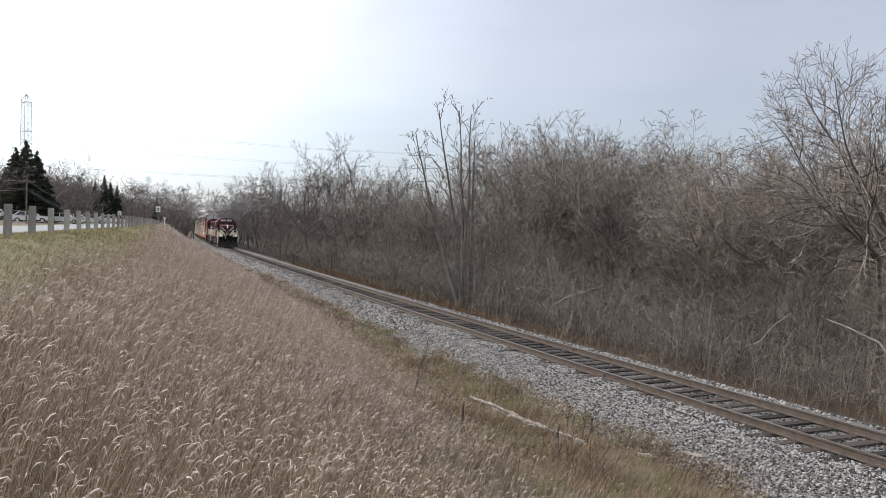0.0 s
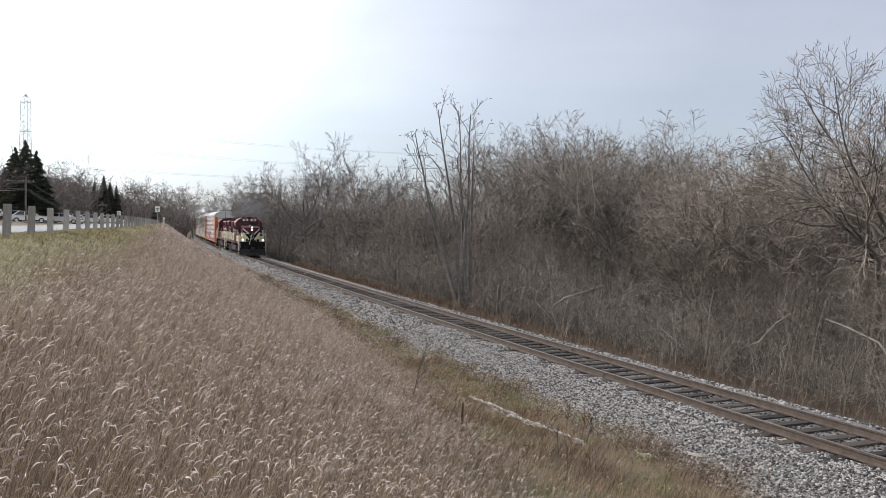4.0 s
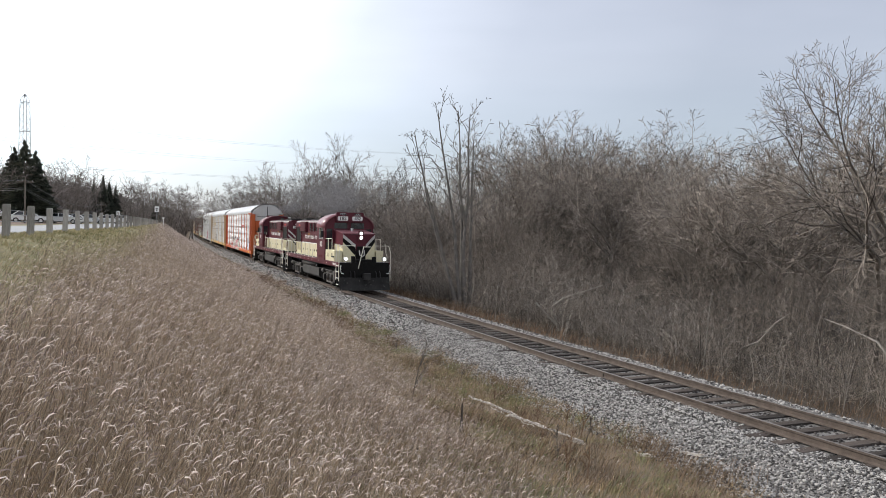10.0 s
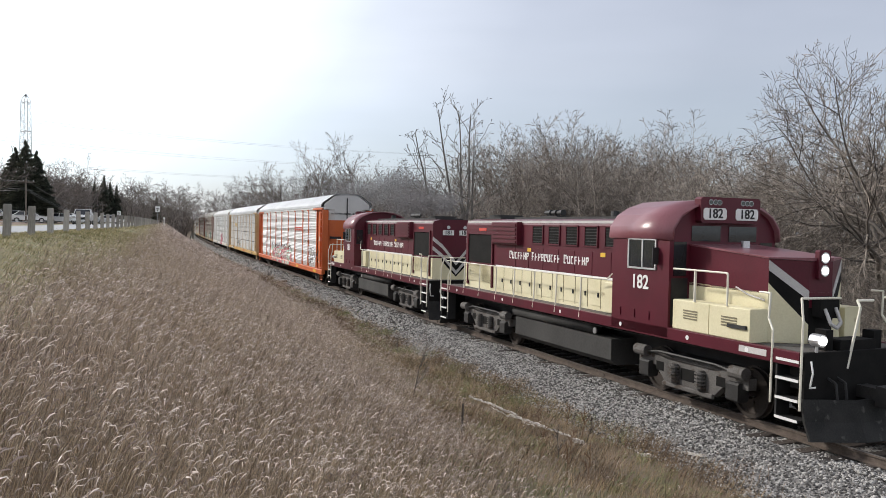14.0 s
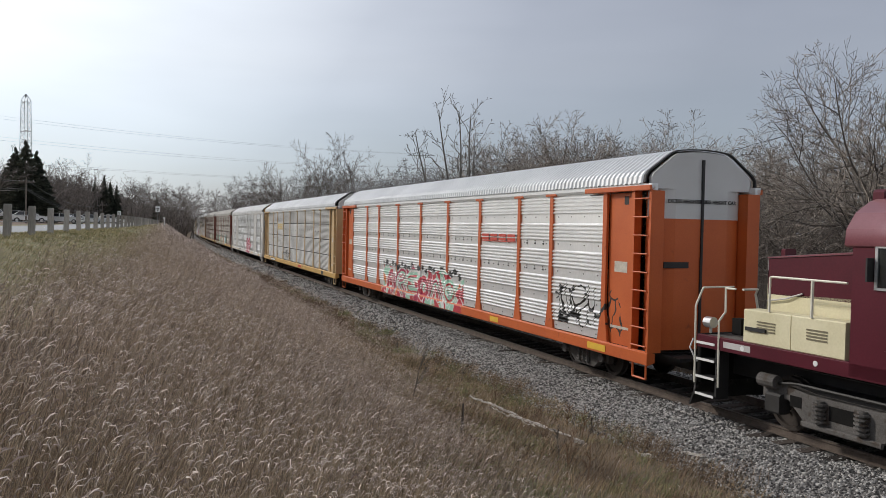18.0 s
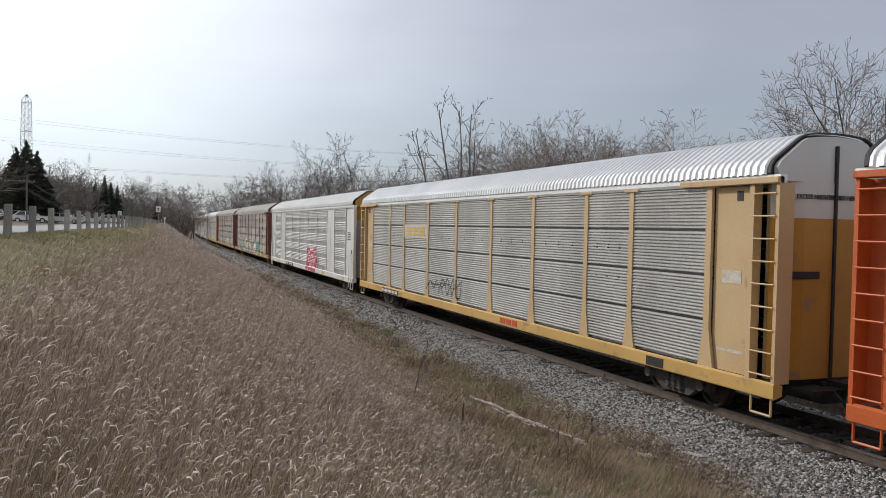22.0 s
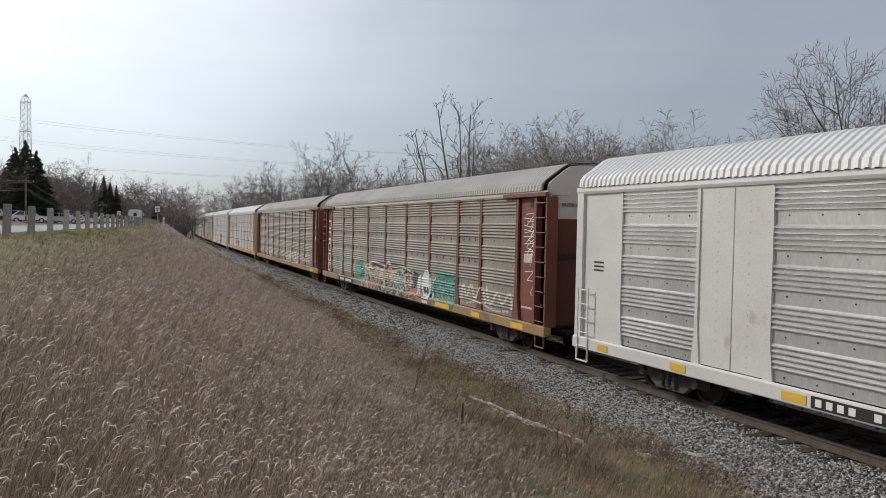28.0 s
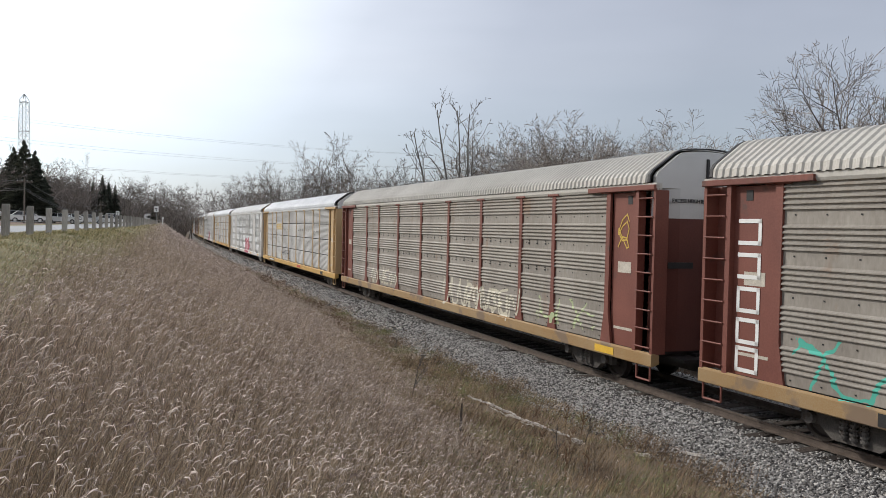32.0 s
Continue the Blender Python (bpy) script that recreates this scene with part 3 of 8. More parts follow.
def grow(wood, fine, p, d, length, r, level, spec):
    """A limb with its side limbs. spec: for each level (segments, wander, lift, children, angle, ratio)."""
    n, wander, lift, kids, angle, ratio = spec[level]
    pts, _ = wood[0].path(p, d, length, n, wander, lift)
    last = level == len(spec) - 1
    rr = [r * (1 - 0.75 * i / n) for i in range(n + 1)]
    (wood[0] if level == 0 else fine).limb(pts, rr, (7, 5, 3, 2, 2)[level])
    if last:
        return
    rnd = wood[0].r
    for k in range(kids):
        t = rnd.uniform(0.22 if level else 0.30, 1.0)
        i = min(int(t * n), n - 1)
        q = pts[i].lerp(pts[i + 1], t * n - i)
        ax = (pts[i + 1] - pts[i]).normalized()
        side = ax.orthogonal().normalized()
        side.rotate(Matrix.Rotation(rnd.uniform(0, 6.283), 3, ax))
        a = radians(angle * rnd.uniform(0.7, 1.25))
        dd = (ax * math.cos(a) + side * math.sin(a)).normalized()
        ln = length * ratio * rnd.uniform(0.65, 1.15) * (1.15 - 0.55 * t)
        grow(wood, fine, q, dd, ln, max(0.0065, min(rr[i] * 0.55, ln * 0.014)), level + 1, spec)


def fork(w, f, p, d, length, r, level, top, ang, lift, thin, shoots):
    """A limb that divides again and again, with short side shoots on its outer orders."""
    rnd = w.r
    n = 4 if level == 0 else 3 if level < 3 else 2
    pts, d2 = w.path(p, d, length, n, 0.10 + 0.02 * level, lift)
    r2 = max(thin, r * 0.72)
    (w if level < 2 else f).limb(pts, [r + (r2 - r) * i / n for i in range(n + 1)], (7, 6, 5, 3, 3)[level] if level < 5 and r > 0.012 else 2)
    if level >= top:
        return
    for k in range((0, 1, 2, 2, 2, 2, 2, 1)[min(level, 7)]):
        if rnd.random() > shoots:
            continue
        i = rnd.randrange(1, n + 1)
        ax = (pts[i] - pts[i - 1]).normalized()
        side = ax.orthogonal().normalized()
        side.rotate(Matrix.Rotation(rnd.uniform(0, 6.283), 3, ax))
        a = radians(rnd.uniform(35, 65))
        fork(w, f, pts[i - 1].lerp(pts[i], rnd.random()), ax * math.cos(a) + side * math.sin(a), length * rnd.uniform(0.45, 0.7), max(thin, r * 0.38), min(level + 2, top), top, ang, lift, thin, shoots)
    kids = 3 if rnd.random() < (0.55 if level < 2 else 0.25) else 2
    az = rnd.uniform(0, 6.283)
    for k in range(kids):
        side = d2.orthogonal().normalized()
        side.rotate(Matrix.Rotation(az + 6.283 * k / kids + rnd.uniform(-0.4, 0.4), 3, d2))
        a = radians(ang * rnd.uniform(0.45, 1.35))
        fork(w, f, pts[-1], (d2 * math.cos(a) + side * math.sin(a)).normalized(), length * rnd.uniform(0.66, 0.90), max(thin, r * rnd.uniform(0.58, 0.76)), level + 1, top, ang, lift, thin, shoots)


def make_tree(seed, first, r, top, ang, lift, stems=1, spread=0.15, name="bare_tree", label="", group="", bark=None, tips=None, thin=0.007, shoots=1.0):
    w, f = Wood(seed), Wood(seed + 1)
    f.r = w.r
    for s in range(stems):
        a = 6.283 * s / stems + w.r.uniform(-0.5, 0.5)
        k = spread * w.r.uniform(0.4, 1.4) * (stems > 1)
        p = Vector((0.3 * math.cos(a), 0.3 * math.sin(a), 0)) * (stems > 1) + Vector((0, 0, -0.25))
        fork(w, f, p, Vector((k * math.cos(a), k * math.sin(a), 1)).normalized(), first * w.r.uniform(0.8, 1.15), r * w.r.uniform(0.75, 1.1), 0, top, ang, lift, thin, shoots)
    t = thing(name, label, "tree", group)
    if stems > 5:
        tagged(part("woody_base", w.mesh("woody_base", bark or M_BARK), None, t), kind="stuff")
    else:
        part("trunk", w.mesh("trunk", bark or M_BARK), None, t)
    part("crown", f.mesh("crown", tips or M_TWIG), None, t, "crown of bare branches and twigs")
    return t


M_DEADBARK = surface("grey_dead_bark", (0.079, 0.072, 0.065), (0.245, 0.223, 0.202), 3.0, 0.95, bump=0.4, fine=30)
WOODS = "bare trees of the thicket along the track"


def bough(w, f, p, d, length, r, level, spec, thin):
    """A limb with its side limbs, longest low down. spec: for each level (segments, wander, lift, children, angle, ratio, first)."""
    n, wander, lift, kids, angle, ratio, first = spec[level]
    g = w if level < 2 else f
    pts, _ = g.path(p, d, length, n, wander, lift)
    rr = [max(thin, r * (1 - 0.8 * i / n)) for i in range(n + 1)]
    g.limb(pts, rr, 7 if r > 0.09 else 5 if r > 0.035 else 3 if r > 0.016 else 2)
    rnd = g.r
    az = rnd.uniform(0, 6.283)
    for k in range(kids):
        t = first + (1 - first) * (k + rnd.random()) / kids
        i = min(int(t * n), n - 1)
        q = pts[i].lerp(pts[i + 1], t * n - i)
        ax = (pts[i + 1] - pts[i]).normalized()
        side = ax.orthogonal().normalized()
        az += 2.4 + rnd.uniform(-0.5, 0.5)
        side.rotate(Matrix.Rotation(az, 3, ax))
        a = radians(angle * rnd.uniform(0.65, 1.3))
        ln = length * ratio * rnd.uniform(0.7, 1.15) * (1.2 - 0.6 * t if level or len(spec) == 4 else 1.0)
        way = (ax * math.cos(a) + side * math.sin(a)).normalized()
        if level == 0 and len(spec) == 5:
            ln *= 0.82 + 0.18 * max(way.z, 0)
        bough(w, f, q, way, ln, max(thin, min(rr[i] * (0.62 if level else 0.8), ln * 0.016)), level + 1, spec, thin)


def round_tree(seed, height, r, label, kids=(7, 7, 6, 4), angle=40, thin=0.006, stems=1, spread=0.25, group=None, bark=None, tips=None, bole=0.42, lift=0.015, wander=0.05):
    """A bare tree: a short bole that divides into long limbs, which sweep out and up into a rounded crown of fine long twigs."""
    w, f = Wood(seed), Wood(seed + 1)
    limb = (0.95 - bole) / bole * 1.02
    spec = [(6, wander, 0.03, kids[0], angle, limb, 0.50), (8, 0.12, lift, kids[1], 42, 0.50, 0.22), (5, 0.15, lift, kids[2], 44, 0.52, 0.15), (4, 0.17, 0.03, kids[3], 40, 0.55, 0.12), (3, 0.12, 0.01, 0, 0, 0, 0)]
    for s in range(stems):
        a = 6.283 * s / stems + w.r.uniform(-0.6, 0.6)
        k = spread * w.r.uniform(0.5, 1.3) * (stems > 1)
        p = Vector((0.15 * math.cos(a), 0.15 * math.sin(a), 0)) * (stems > 1) + Vector((0, 0, -0.25))
        bough(w, f, p, Vector((k * math.cos(a) + w.r.uniform(-0.08, 0.08), k * math.sin(a) + w.r.uniform(-0.08, 0.08), 1)).normalized(), height * bole * w.r.uniform(0.86, 1.08), r, 0, spec, thin)
    t = thing("bare_tree", label, "tree", group or WOODS)
    part("trunk", w.mesh("trunk", bark or M_BARK), None, t)
    part("crown", f.mesh("crown", tips or M_DARKTWIG), None, t, "crown of bare branches and fine twigs")
    return t


def stem_fan(seed, height, label):
    """A dead tree: several tall stems that rise close together from one foot, with crooked upturned side limbs."""
    w, f = Wood(seed), Wood(seed + 1)
    spec = [(11, 0.045, 0.010, 11, 50, 0.24, 0.34), (7, 0.17, 0.10, 4, 46, 0.42, 0.30), (4, 0.18, 0.10, 2, 42, 0.50, 0.35), (2, 0.15, 0.05, 0, 0, 0, 0)]
    for lean, back, h in ((-0.34, 0.04, 0.90), (-0.21, -0.08, 0.97), (-0.08, 0.06, 1.0), (0.0, -0.05, 0.97), (0.13, 0.05, 0.84), (-0.26, -0.03, 0.62)):
        bough(w, f, Vector((lean * 1.4 + 0.15, back * 2, -0.25)), Vector((lean * 0.72, back, 1)).normalized(), height * h, 0.125, 0, spec, 0.014)
    t = thing("bare_tree", label, "tree", WOODS)
    part("stem", w.mesh("stem", M_DEADBARK), None, t)
    part("crown", f.mesh("crown", M_BARK), None, t, "crooked upturned dead branches")
    return t


PROTO = {
    "tree_a": round_tree(111, 9.0, 0.12, "bare grey-brown tree in the thicket beside the track", (8, 8, 7, 5), 46, 0.0068),
    "tree_b": round_tree(211, 8.0, 0.09, "bare twin-stemmed tree rising from the thicket", (6, 7, 6, 5), 40, 0.0068, 2, 0.25),
    "tree_c": round_tree(212, 9.0, 0.14, "bare round-crowned tree in the thicket", (10, 8, 7, 5), 54, 0.0068, bole=0.40, lift=0.025),
    "tree_d": round_tree(204, 9.0, 0.15, "bare spreading tree with a rounded crown over the track's edge", (9, 8, 7, 5), 56, 0.0075, 1, tips=M_FARTWIG, bole=0.46, lift=0.03, wander=0.09),
    "wide": round_tree(310, 9.5, 0.16, "large spreading bare tree at the edge of the thicket", (11, 11, 9, 6), 50, 0.0042, tips=M_TWIG, bole=0.40, lift=0.03, wander=0.06),
    "dead": stem_fan(441, 12.0, "tall dead tree with several bare grey stems"),
    "far": round_tree(512, 9.0, 0.14, "distant bare tree of the woods", (8, 7, 6, 4), 52, 0.011, group="distant trees", tips=M_FARTWIG),
    "far_b": round_tree(517, 9.0, 0.11, "distant bare twin-stemmed tree", (5, 7, 6, 3), 44, 0.011, 2, 0.28, group="distant trees", tips=M_FARTWIG),
    "pole": round_tree(533, 8.0, 0.060, "slender bare young tree in the thicket", (6, 7, 6, 4), 40, 0.0038, 3, 0.30, bole=0.34, tips=M_TWIG),
    "bush": round_tree(541, 6.0, 0.040, "bare bushy tree with many leaning stems", (5, 6, 6, 3), 46, 0.0038, 5, 0.60, bole=0.30, lift=0.0, tips=M_TWIG),
    "shrub_a": make_tree(601, 1.5, 0.032, 5, 30, -0.03, 6, 0.45, "shrub", "tall bare many-stemmed shrub in the thicket", "bare shrubs of the thicket", thin=0.004),
    "shrub_b": make_tree(613, 1.4, 0.030, 5, 36, -0.07, 6, 0.7, "shrub", "bare leaning shrub with tangled twigs", "bare shrubs of the thicket", thin=0.004),
    "shrub_c": make_tree(627, 1.7, 0.028, 5, 24, 0.02, 7, 0.35, "shrub", "upright bare shrub with thin grey stems", "bare shrubs of the thicket", thin=0.004),
    "brush_a": make_tree(701, 0.9, 0.013, 3, 40, -0.10, 14, 0.9, "brush", "low tangled brush at the edge of the track", "low brush", thin=0.004),
    "brush_b": make_tree(709, 0.9, 0.012, 3, 34, -0.05, 14, 0.6, "brush", "low dry brush with pale stems", "low brush", bark=M_PALETWIG, tips=M_PALETWIG, thin=0.004),
}
for k in ("shrub_a", "shrub_b", "shrub_c", "brush_a", "brush_b"):
    PROTO[k]["category"] = "shrub"


def dome(ob):
    """black strips paint the shade in the gaps between the four courses of panels"""
    zs = np.array([v.co.z for c in ob.children for v in c.data.vertices])
    return float(np.percentile(zs, 98.6))


BASE_H = {k: dome(ob) for k, ob in PROTO.items()}
used = set()


def plant(kind, x, y, z, size, turn):
    m = Matrix.Translation((x, y, z)) @ Matrix.Rotation(turn, 4, "Z")
    ob = PROTO[kind]
    if kind in used:
        ob = copy_thing(ob, m)
        ob.scale = (size, size, size)
    else:
        used.add(kind)
        ob.matrix_basis = m
        ob.scale = (size, size, size)
    return ob


def ground_at(x, y):
    i = int(np.argmin((_x - x) ** 2 + (_y - y) ** 2))
    h = _h[i]
    d = -(x - _x[i]) * math.cos(h) + (y - _y[i]) * math.sin(h)
    return float(ground_z(_g[i], d))


def plant_at(kind, bearing, depth, top, turn):
    """A tree in the direction bearing (tangent, to the right), depth metres ahead, whose top rises to the slope top (tangent, over eye level)."""
    x, y = bearing * depth, depth
    z = ground_at(x, y)
    return plant(kind, x, y, z, (EYE_H + top * depth - z) / BASE_H[kind], turn)


rt = random.Random(77)
for kind, b, dep, top in (
        ("tree_d", -0.175, 88, 0.099), ("tree_d", -0.138, 92, 0.092), ("tree_d", -0.100, 86, 0.105), ("tree_a", -0.060, 82, 0.066), ("tree_b", -0.205, 95, 0.070),
        ("tree_b", -0.112, 80, 0.060), ("tree_a", -0.02, 70, 0.055), ("tree_b", -0.045, 74, 0.050), ("tree_c", 0.0, 76, 0.055),
        ("tree_d", -0.066, 90, 0.070), ("tree_c", 0.075, 70, 0.103), ("tree_c", 0.105, 72, 0.113), ("tree_c", 0.138, 74, 0.122), ("tree_a", 0.170, 70, 0.128), ("tree_c", 0.205, 74, 0.116), ("tree_c", 0.246, 68, 0.125), ("tree_c", 0.275, 60, 0.100), ("tree_a", 0.34, 52, 0.098), ("tree_c", 0.40, 46, 0.108), ("tree_c", 0.445, 44, 0.120),
        ("dead", 0.028, 45.5, 0.170),
        ("tree_a", 0.095, 64, 0.110), ("tree_c", 0.118, 60, 0.122), ("tree_a", 0.155, 62, 0.130), ("tree_c", 0.182, 60, 0.130), ("tree_c", 0.252, 64, 0.125), ("tree_a", 0.215, 52, 0.100), ("tree_b", 0.080, 56, 0.083), ("tree_c", 0.20, 70, 0.106), ("tree_b", 0.235, 55, 0.088),
        ("tree_b", 0.292, 46, 0.080), ("tree_a", 0.325, 44, 0.098), ("tree_c", 0.352, 40, 0.092), ("tree_b", 0.385, 37, 0.105), ("tree_a", 0.425, 35, 0.105), ("tree_c", 0.31, 56, 0.100), ("tree_a", 0.37, 48, 0.100),
        ("wide", 0.552, 28, 0.232), ("tree_c", 0.660, 33, 0.225), ("tree_a", 0.478, 34, 0.125), ("tree_b", 0.64, 30, 0.150), ("tree_c", 0.46, 42, 0.130), ("tree_a", 0.55, 38, 0.130)):
    turn = rt.uniform(0, 6.28)
    plant_at(kind, b, dep, top, 0.0 if kind in ("dead", "wide") else turn)
# young trees that fill the thicket, lower towards its edge
for i in range(64):
    u = 8 + 92 * rt.random() ** 1.25
    d = -8.5 - 14 * rt.random()
    p = at(u, d)
    tall = (4.6 + 0.24 * (-d - 8.5)) * rt.uniform(0.80, 1.18)
    plant(rt.choice(("pole", "bush", "pole")), p.x, p.y, float(ground_z(u, d)), tall / 7.6, rt.uniform(0, 6.28))
# woods behind
for i in range(30):
    u, d = rt.uniform(40, 200), -rt.uniform(20, 60)
    p = at(u, d)
    plant(rt.choice(("far", "far_b")), p.x, p.y, float(ground_z(u, d)), rt.uniform(0.70, 1.0) * (1.0 if u > 60 else 0.85), rt.uniform(0, 6.28))
for i in range(24):
    u, d = rt.uniform(190, 420), -rt.uniform(6, 60)
    p = at(u, d)
    plant(rt.choice(("far", "far_b")), p.x, p.y, float(ground_z(u, d)), rt.uniform(1.0, 1.5), rt.uniform(0, 6.28))
# thicket
for i in range(34):
    u = 5 + 135 * rt.random() ** 1.5
    d = -5.2 - 19 * rt.random() ** 1.4 * (0.6 + 0.4 * min(u / 40, 1))
    p = at(u, d)
    plant(rt.choice(("shrub_a", "shrub_b", "shrub_c")), p.x, p.y, float(ground_z(u, d)), rt.uniform(0.75, 1.25) * (0.8 if d > -7 else 1.05), rt.uniform(0, 6.28))
for i in range(26):
    u = 5 + 110 * rt.random() ** 1.5
    d = -4.4 - 6.5 * rt.random() ** 1.3
    p = at(u, d)
    plant(rt.choice(("brush_a", "brush_a", "brush_b")), p.x, p.y, float(ground_z(u, d)), rt.uniform(0.6, 1.2), rt.uniform(0, 6.28))


def open_foot(u, d, rs):
    """Few stems grow round the foot of the tall dead tree."""
    return ~((u > 30) & (u < 41) & (d > -6.4)) | (rs.rand(len(u)) < 0.25)


def thicket(name, n, us, ds, hs, label, seed, twigs=26, w=1.0, droop=0.0, arch=0.18, m=None):
    """Dense undergrowth: thin stems, each with many side twigs, as narrow strips."""
    rs = np.random.RandomState(seed)
    u = us[0] + (us[1] - us[0]) * rs.rand(n) ** us[2]
    d = ds[0] + (ds[1] - ds[0]) * rs.rand(n) ** ds[2]
    keep = open_foot(u, d, rs)
    u, d = u[keep], d[keep]
    n = len(u)
    x, y = at_many(u, d)
    z = ground_z(u, d) - 0.05
    clump = 0.86 + 0.22 * np.sin(u * 0.55 + 2 * np.sin(d * 0.35)) * np.sin(d * 0.4 + u * 0.13)
    H = (hs[0] + (hs[1] - hs[0]) * rs.rand(n)) * clump
    far = np.clip(np.hypot(x, y) / 32, 0.7, 6) * w
    lx, ly = rs.randn(n) * 0.20, rs.randn(n) * 0.20
    kx, ky = rs.randn(n) * arch, rs.randn(n) * arch

    def on(t):
        return x + H * (lx * t + kx * t * t), y + H * (ly * t + ky * t * t), z + H * t * (1 - 0.9 * (kx * kx + ky * ky) * t)

    V, F, k = [], [], 0
    a = rs.rand(n) * 6.283
    ca, sa = np.cos(a), np.sin(a)
    lv = [0.0, 0.4, 0.75, 1.0]
    st = np.empty((n, 8, 3))
    for j, t in enumerate(lv):
        px, py, pz = on(t)
        r = 0.011 * far * (1 - 0.75 * t)
        st[:, 2 * j] = np.stack([px - ca * r, py - sa * r, pz], -1)
        st[:, 2 * j + 1] = np.stack([px + ca * r, py + sa * r, pz], -1)
    q = np.array([(0, 1, 3), (0, 3, 2), (2, 3, 5), (2, 5, 4), (4, 5, 7), (4, 7, 6)])
    V.append(st.reshape(-1, 3))
    F.append((q[None] + 8 * np.arange(n)[:, None, None]).reshape(-1, 3))
    k = 8 * n
    for _ in range(twigs):
        t = 0.12 + 0.88 * rs.rand(n)
        px, py, pz = on(t)
        az, el = rs.rand(n) * 6.283, 0.45 + 0.9 * (rs.rand(n) - 0.35) - droop
        L = (0.30 + 0.34 * (1.1 - t) * H * (0.4 + 0.6 * rs.rand(n))) * np.clip(0.7 + 0.3 * far, 1, 1.6)
        dx, dy, dz = np.cos(az) * np.cos(el), np.sin(az) * np.cos(el), np.sin(el)
        r = 0.0075 * far
        bx, by = -np.sin(az) * r, np.cos(az) * r
        mx, my, mz = px + dx * L * 0.55, py + dy * L * 0.55, pz + dz * L * 0.5
        ex, ey, ez = px + dx * L * 0.95, py + dy * L * 0.95, pz + dz * L * 1.1
        tw = np.empty((n, 11, 3))
        tw[:, 0], tw[:, 1] = np.stack([px - bx, py - by, pz], -1), np.stack([px + bx, py + by, pz], -1)
        tw[:, 2], tw[:, 3] = np.stack([mx - bx * .7, my - by * .7, mz], -1), np.stack([mx + bx * .7, my + by * .7, mz], -1)
        tw[:, 4] = np.stack([ex, ey, ez], -1)
        for s in (0, 1):
            a2 = az + (0.8 if s else -0.8) + 0.3 * rs.randn(n)
            l2 = L * (0.35 + 0.25 * rs.rand(n))
            f2 = 0.35 + 0.4 * rs.rand(n)
            qx, qy, qz = px + dx * L * f2, py + dy * L * f2, pz + dz * L * f2 * 0.93
            tw[:, 5 + 3 * s] = np.stack([qx, qy, qz - 0.7 * r], -1)
            tw[:, 6 + 3 * s] = np.stack([qx, qy, qz + 0.7 * r], -1)
            tw[:, 7 + 3 * s] = np.stack([qx + np.cos(a2) * l2 * 0.8, qy + np.sin(a2) * l2 * 0.8, qz + l2 * (0.2 + 0.5 * rs.rand(n))], -1)
        q = np.array([(0, 1, 3), (0, 3, 2), (2, 3, 4), (5, 6, 7), (8, 9, 10)])
        V.append(tw.reshape(-1, 3))
        F.append((q[None] + k + 11 * np.arange(n)[:, None, None]).reshape(-1, 3))
        k += 11 * n
    return tagged(new(name, raw_mesh(name, np.concatenate(V), np.concatenate(F), m or M_TWIG)), label, "thicket", kind="stuff")


thicket("thicket_edge", 1900, (4, 115, 1.2), (-4.9, -10.0, 1.0), (1.4, 4.4), "grey-brown leafless thicket along the track", 51, 24, 0.72, 0.35, 0.55)
thicket("thicket", 1500, (2, 150, 1.35), (-10.0, -26.0, 1.0), (4.5, 8.0), "dense bare grey-brown thicket behind the track", 52, 30, 0.85, 0.2, 0.40)
thicket("sapling_stems", 520, (4, 90, 1.4), (-4.6, -8.0, 1.3), (1.2, 3.2), "pale thin dead stems at the thicket's edge", 56, 7, 1.1, 0.2, 0.22, M_PALETWIG)
thicket("pale_scrub", 620, (22, 85, 1.0), (-5.2, -10.0, 1.0), (1.6, 4.6), "pale bare scrub along the thicket's edge", 58, 16, 0.75, 0.2, 0.35, M_PALETWIG)
thicket("far_woods", 2300, (95, 440, 1.3), (-7.0, -70.0, 1.0), (8.0, 12.0), "distant bare grey-brown woods", 53, 20, 1.3, m=M_FARTWIG)
thicket("roadside_woods", 1700, (138, 250, 1.0), (27.0, 80.0, 1.0), (8.0, 11.5), "dark bare woods behind the parked cars", 57, 16, 1.2, m=M_FARTWIG)
thicket("roadside_woods", 4000, (150, 560, 1.0), (22.0, 62.0, 1.0), (8.5, 12.0), "dark bare woods beyond the road", 54, 14, 1.35, m=M_FARTWIG)
thicket("bend_scrub", 520, (235, 480, 1.0), (3.6, 11.0, 1.0), (3.0, 8.0), "dark scrub between the track and the road at the bend", 55, 16, 1.3, m=M_FARTWIG)


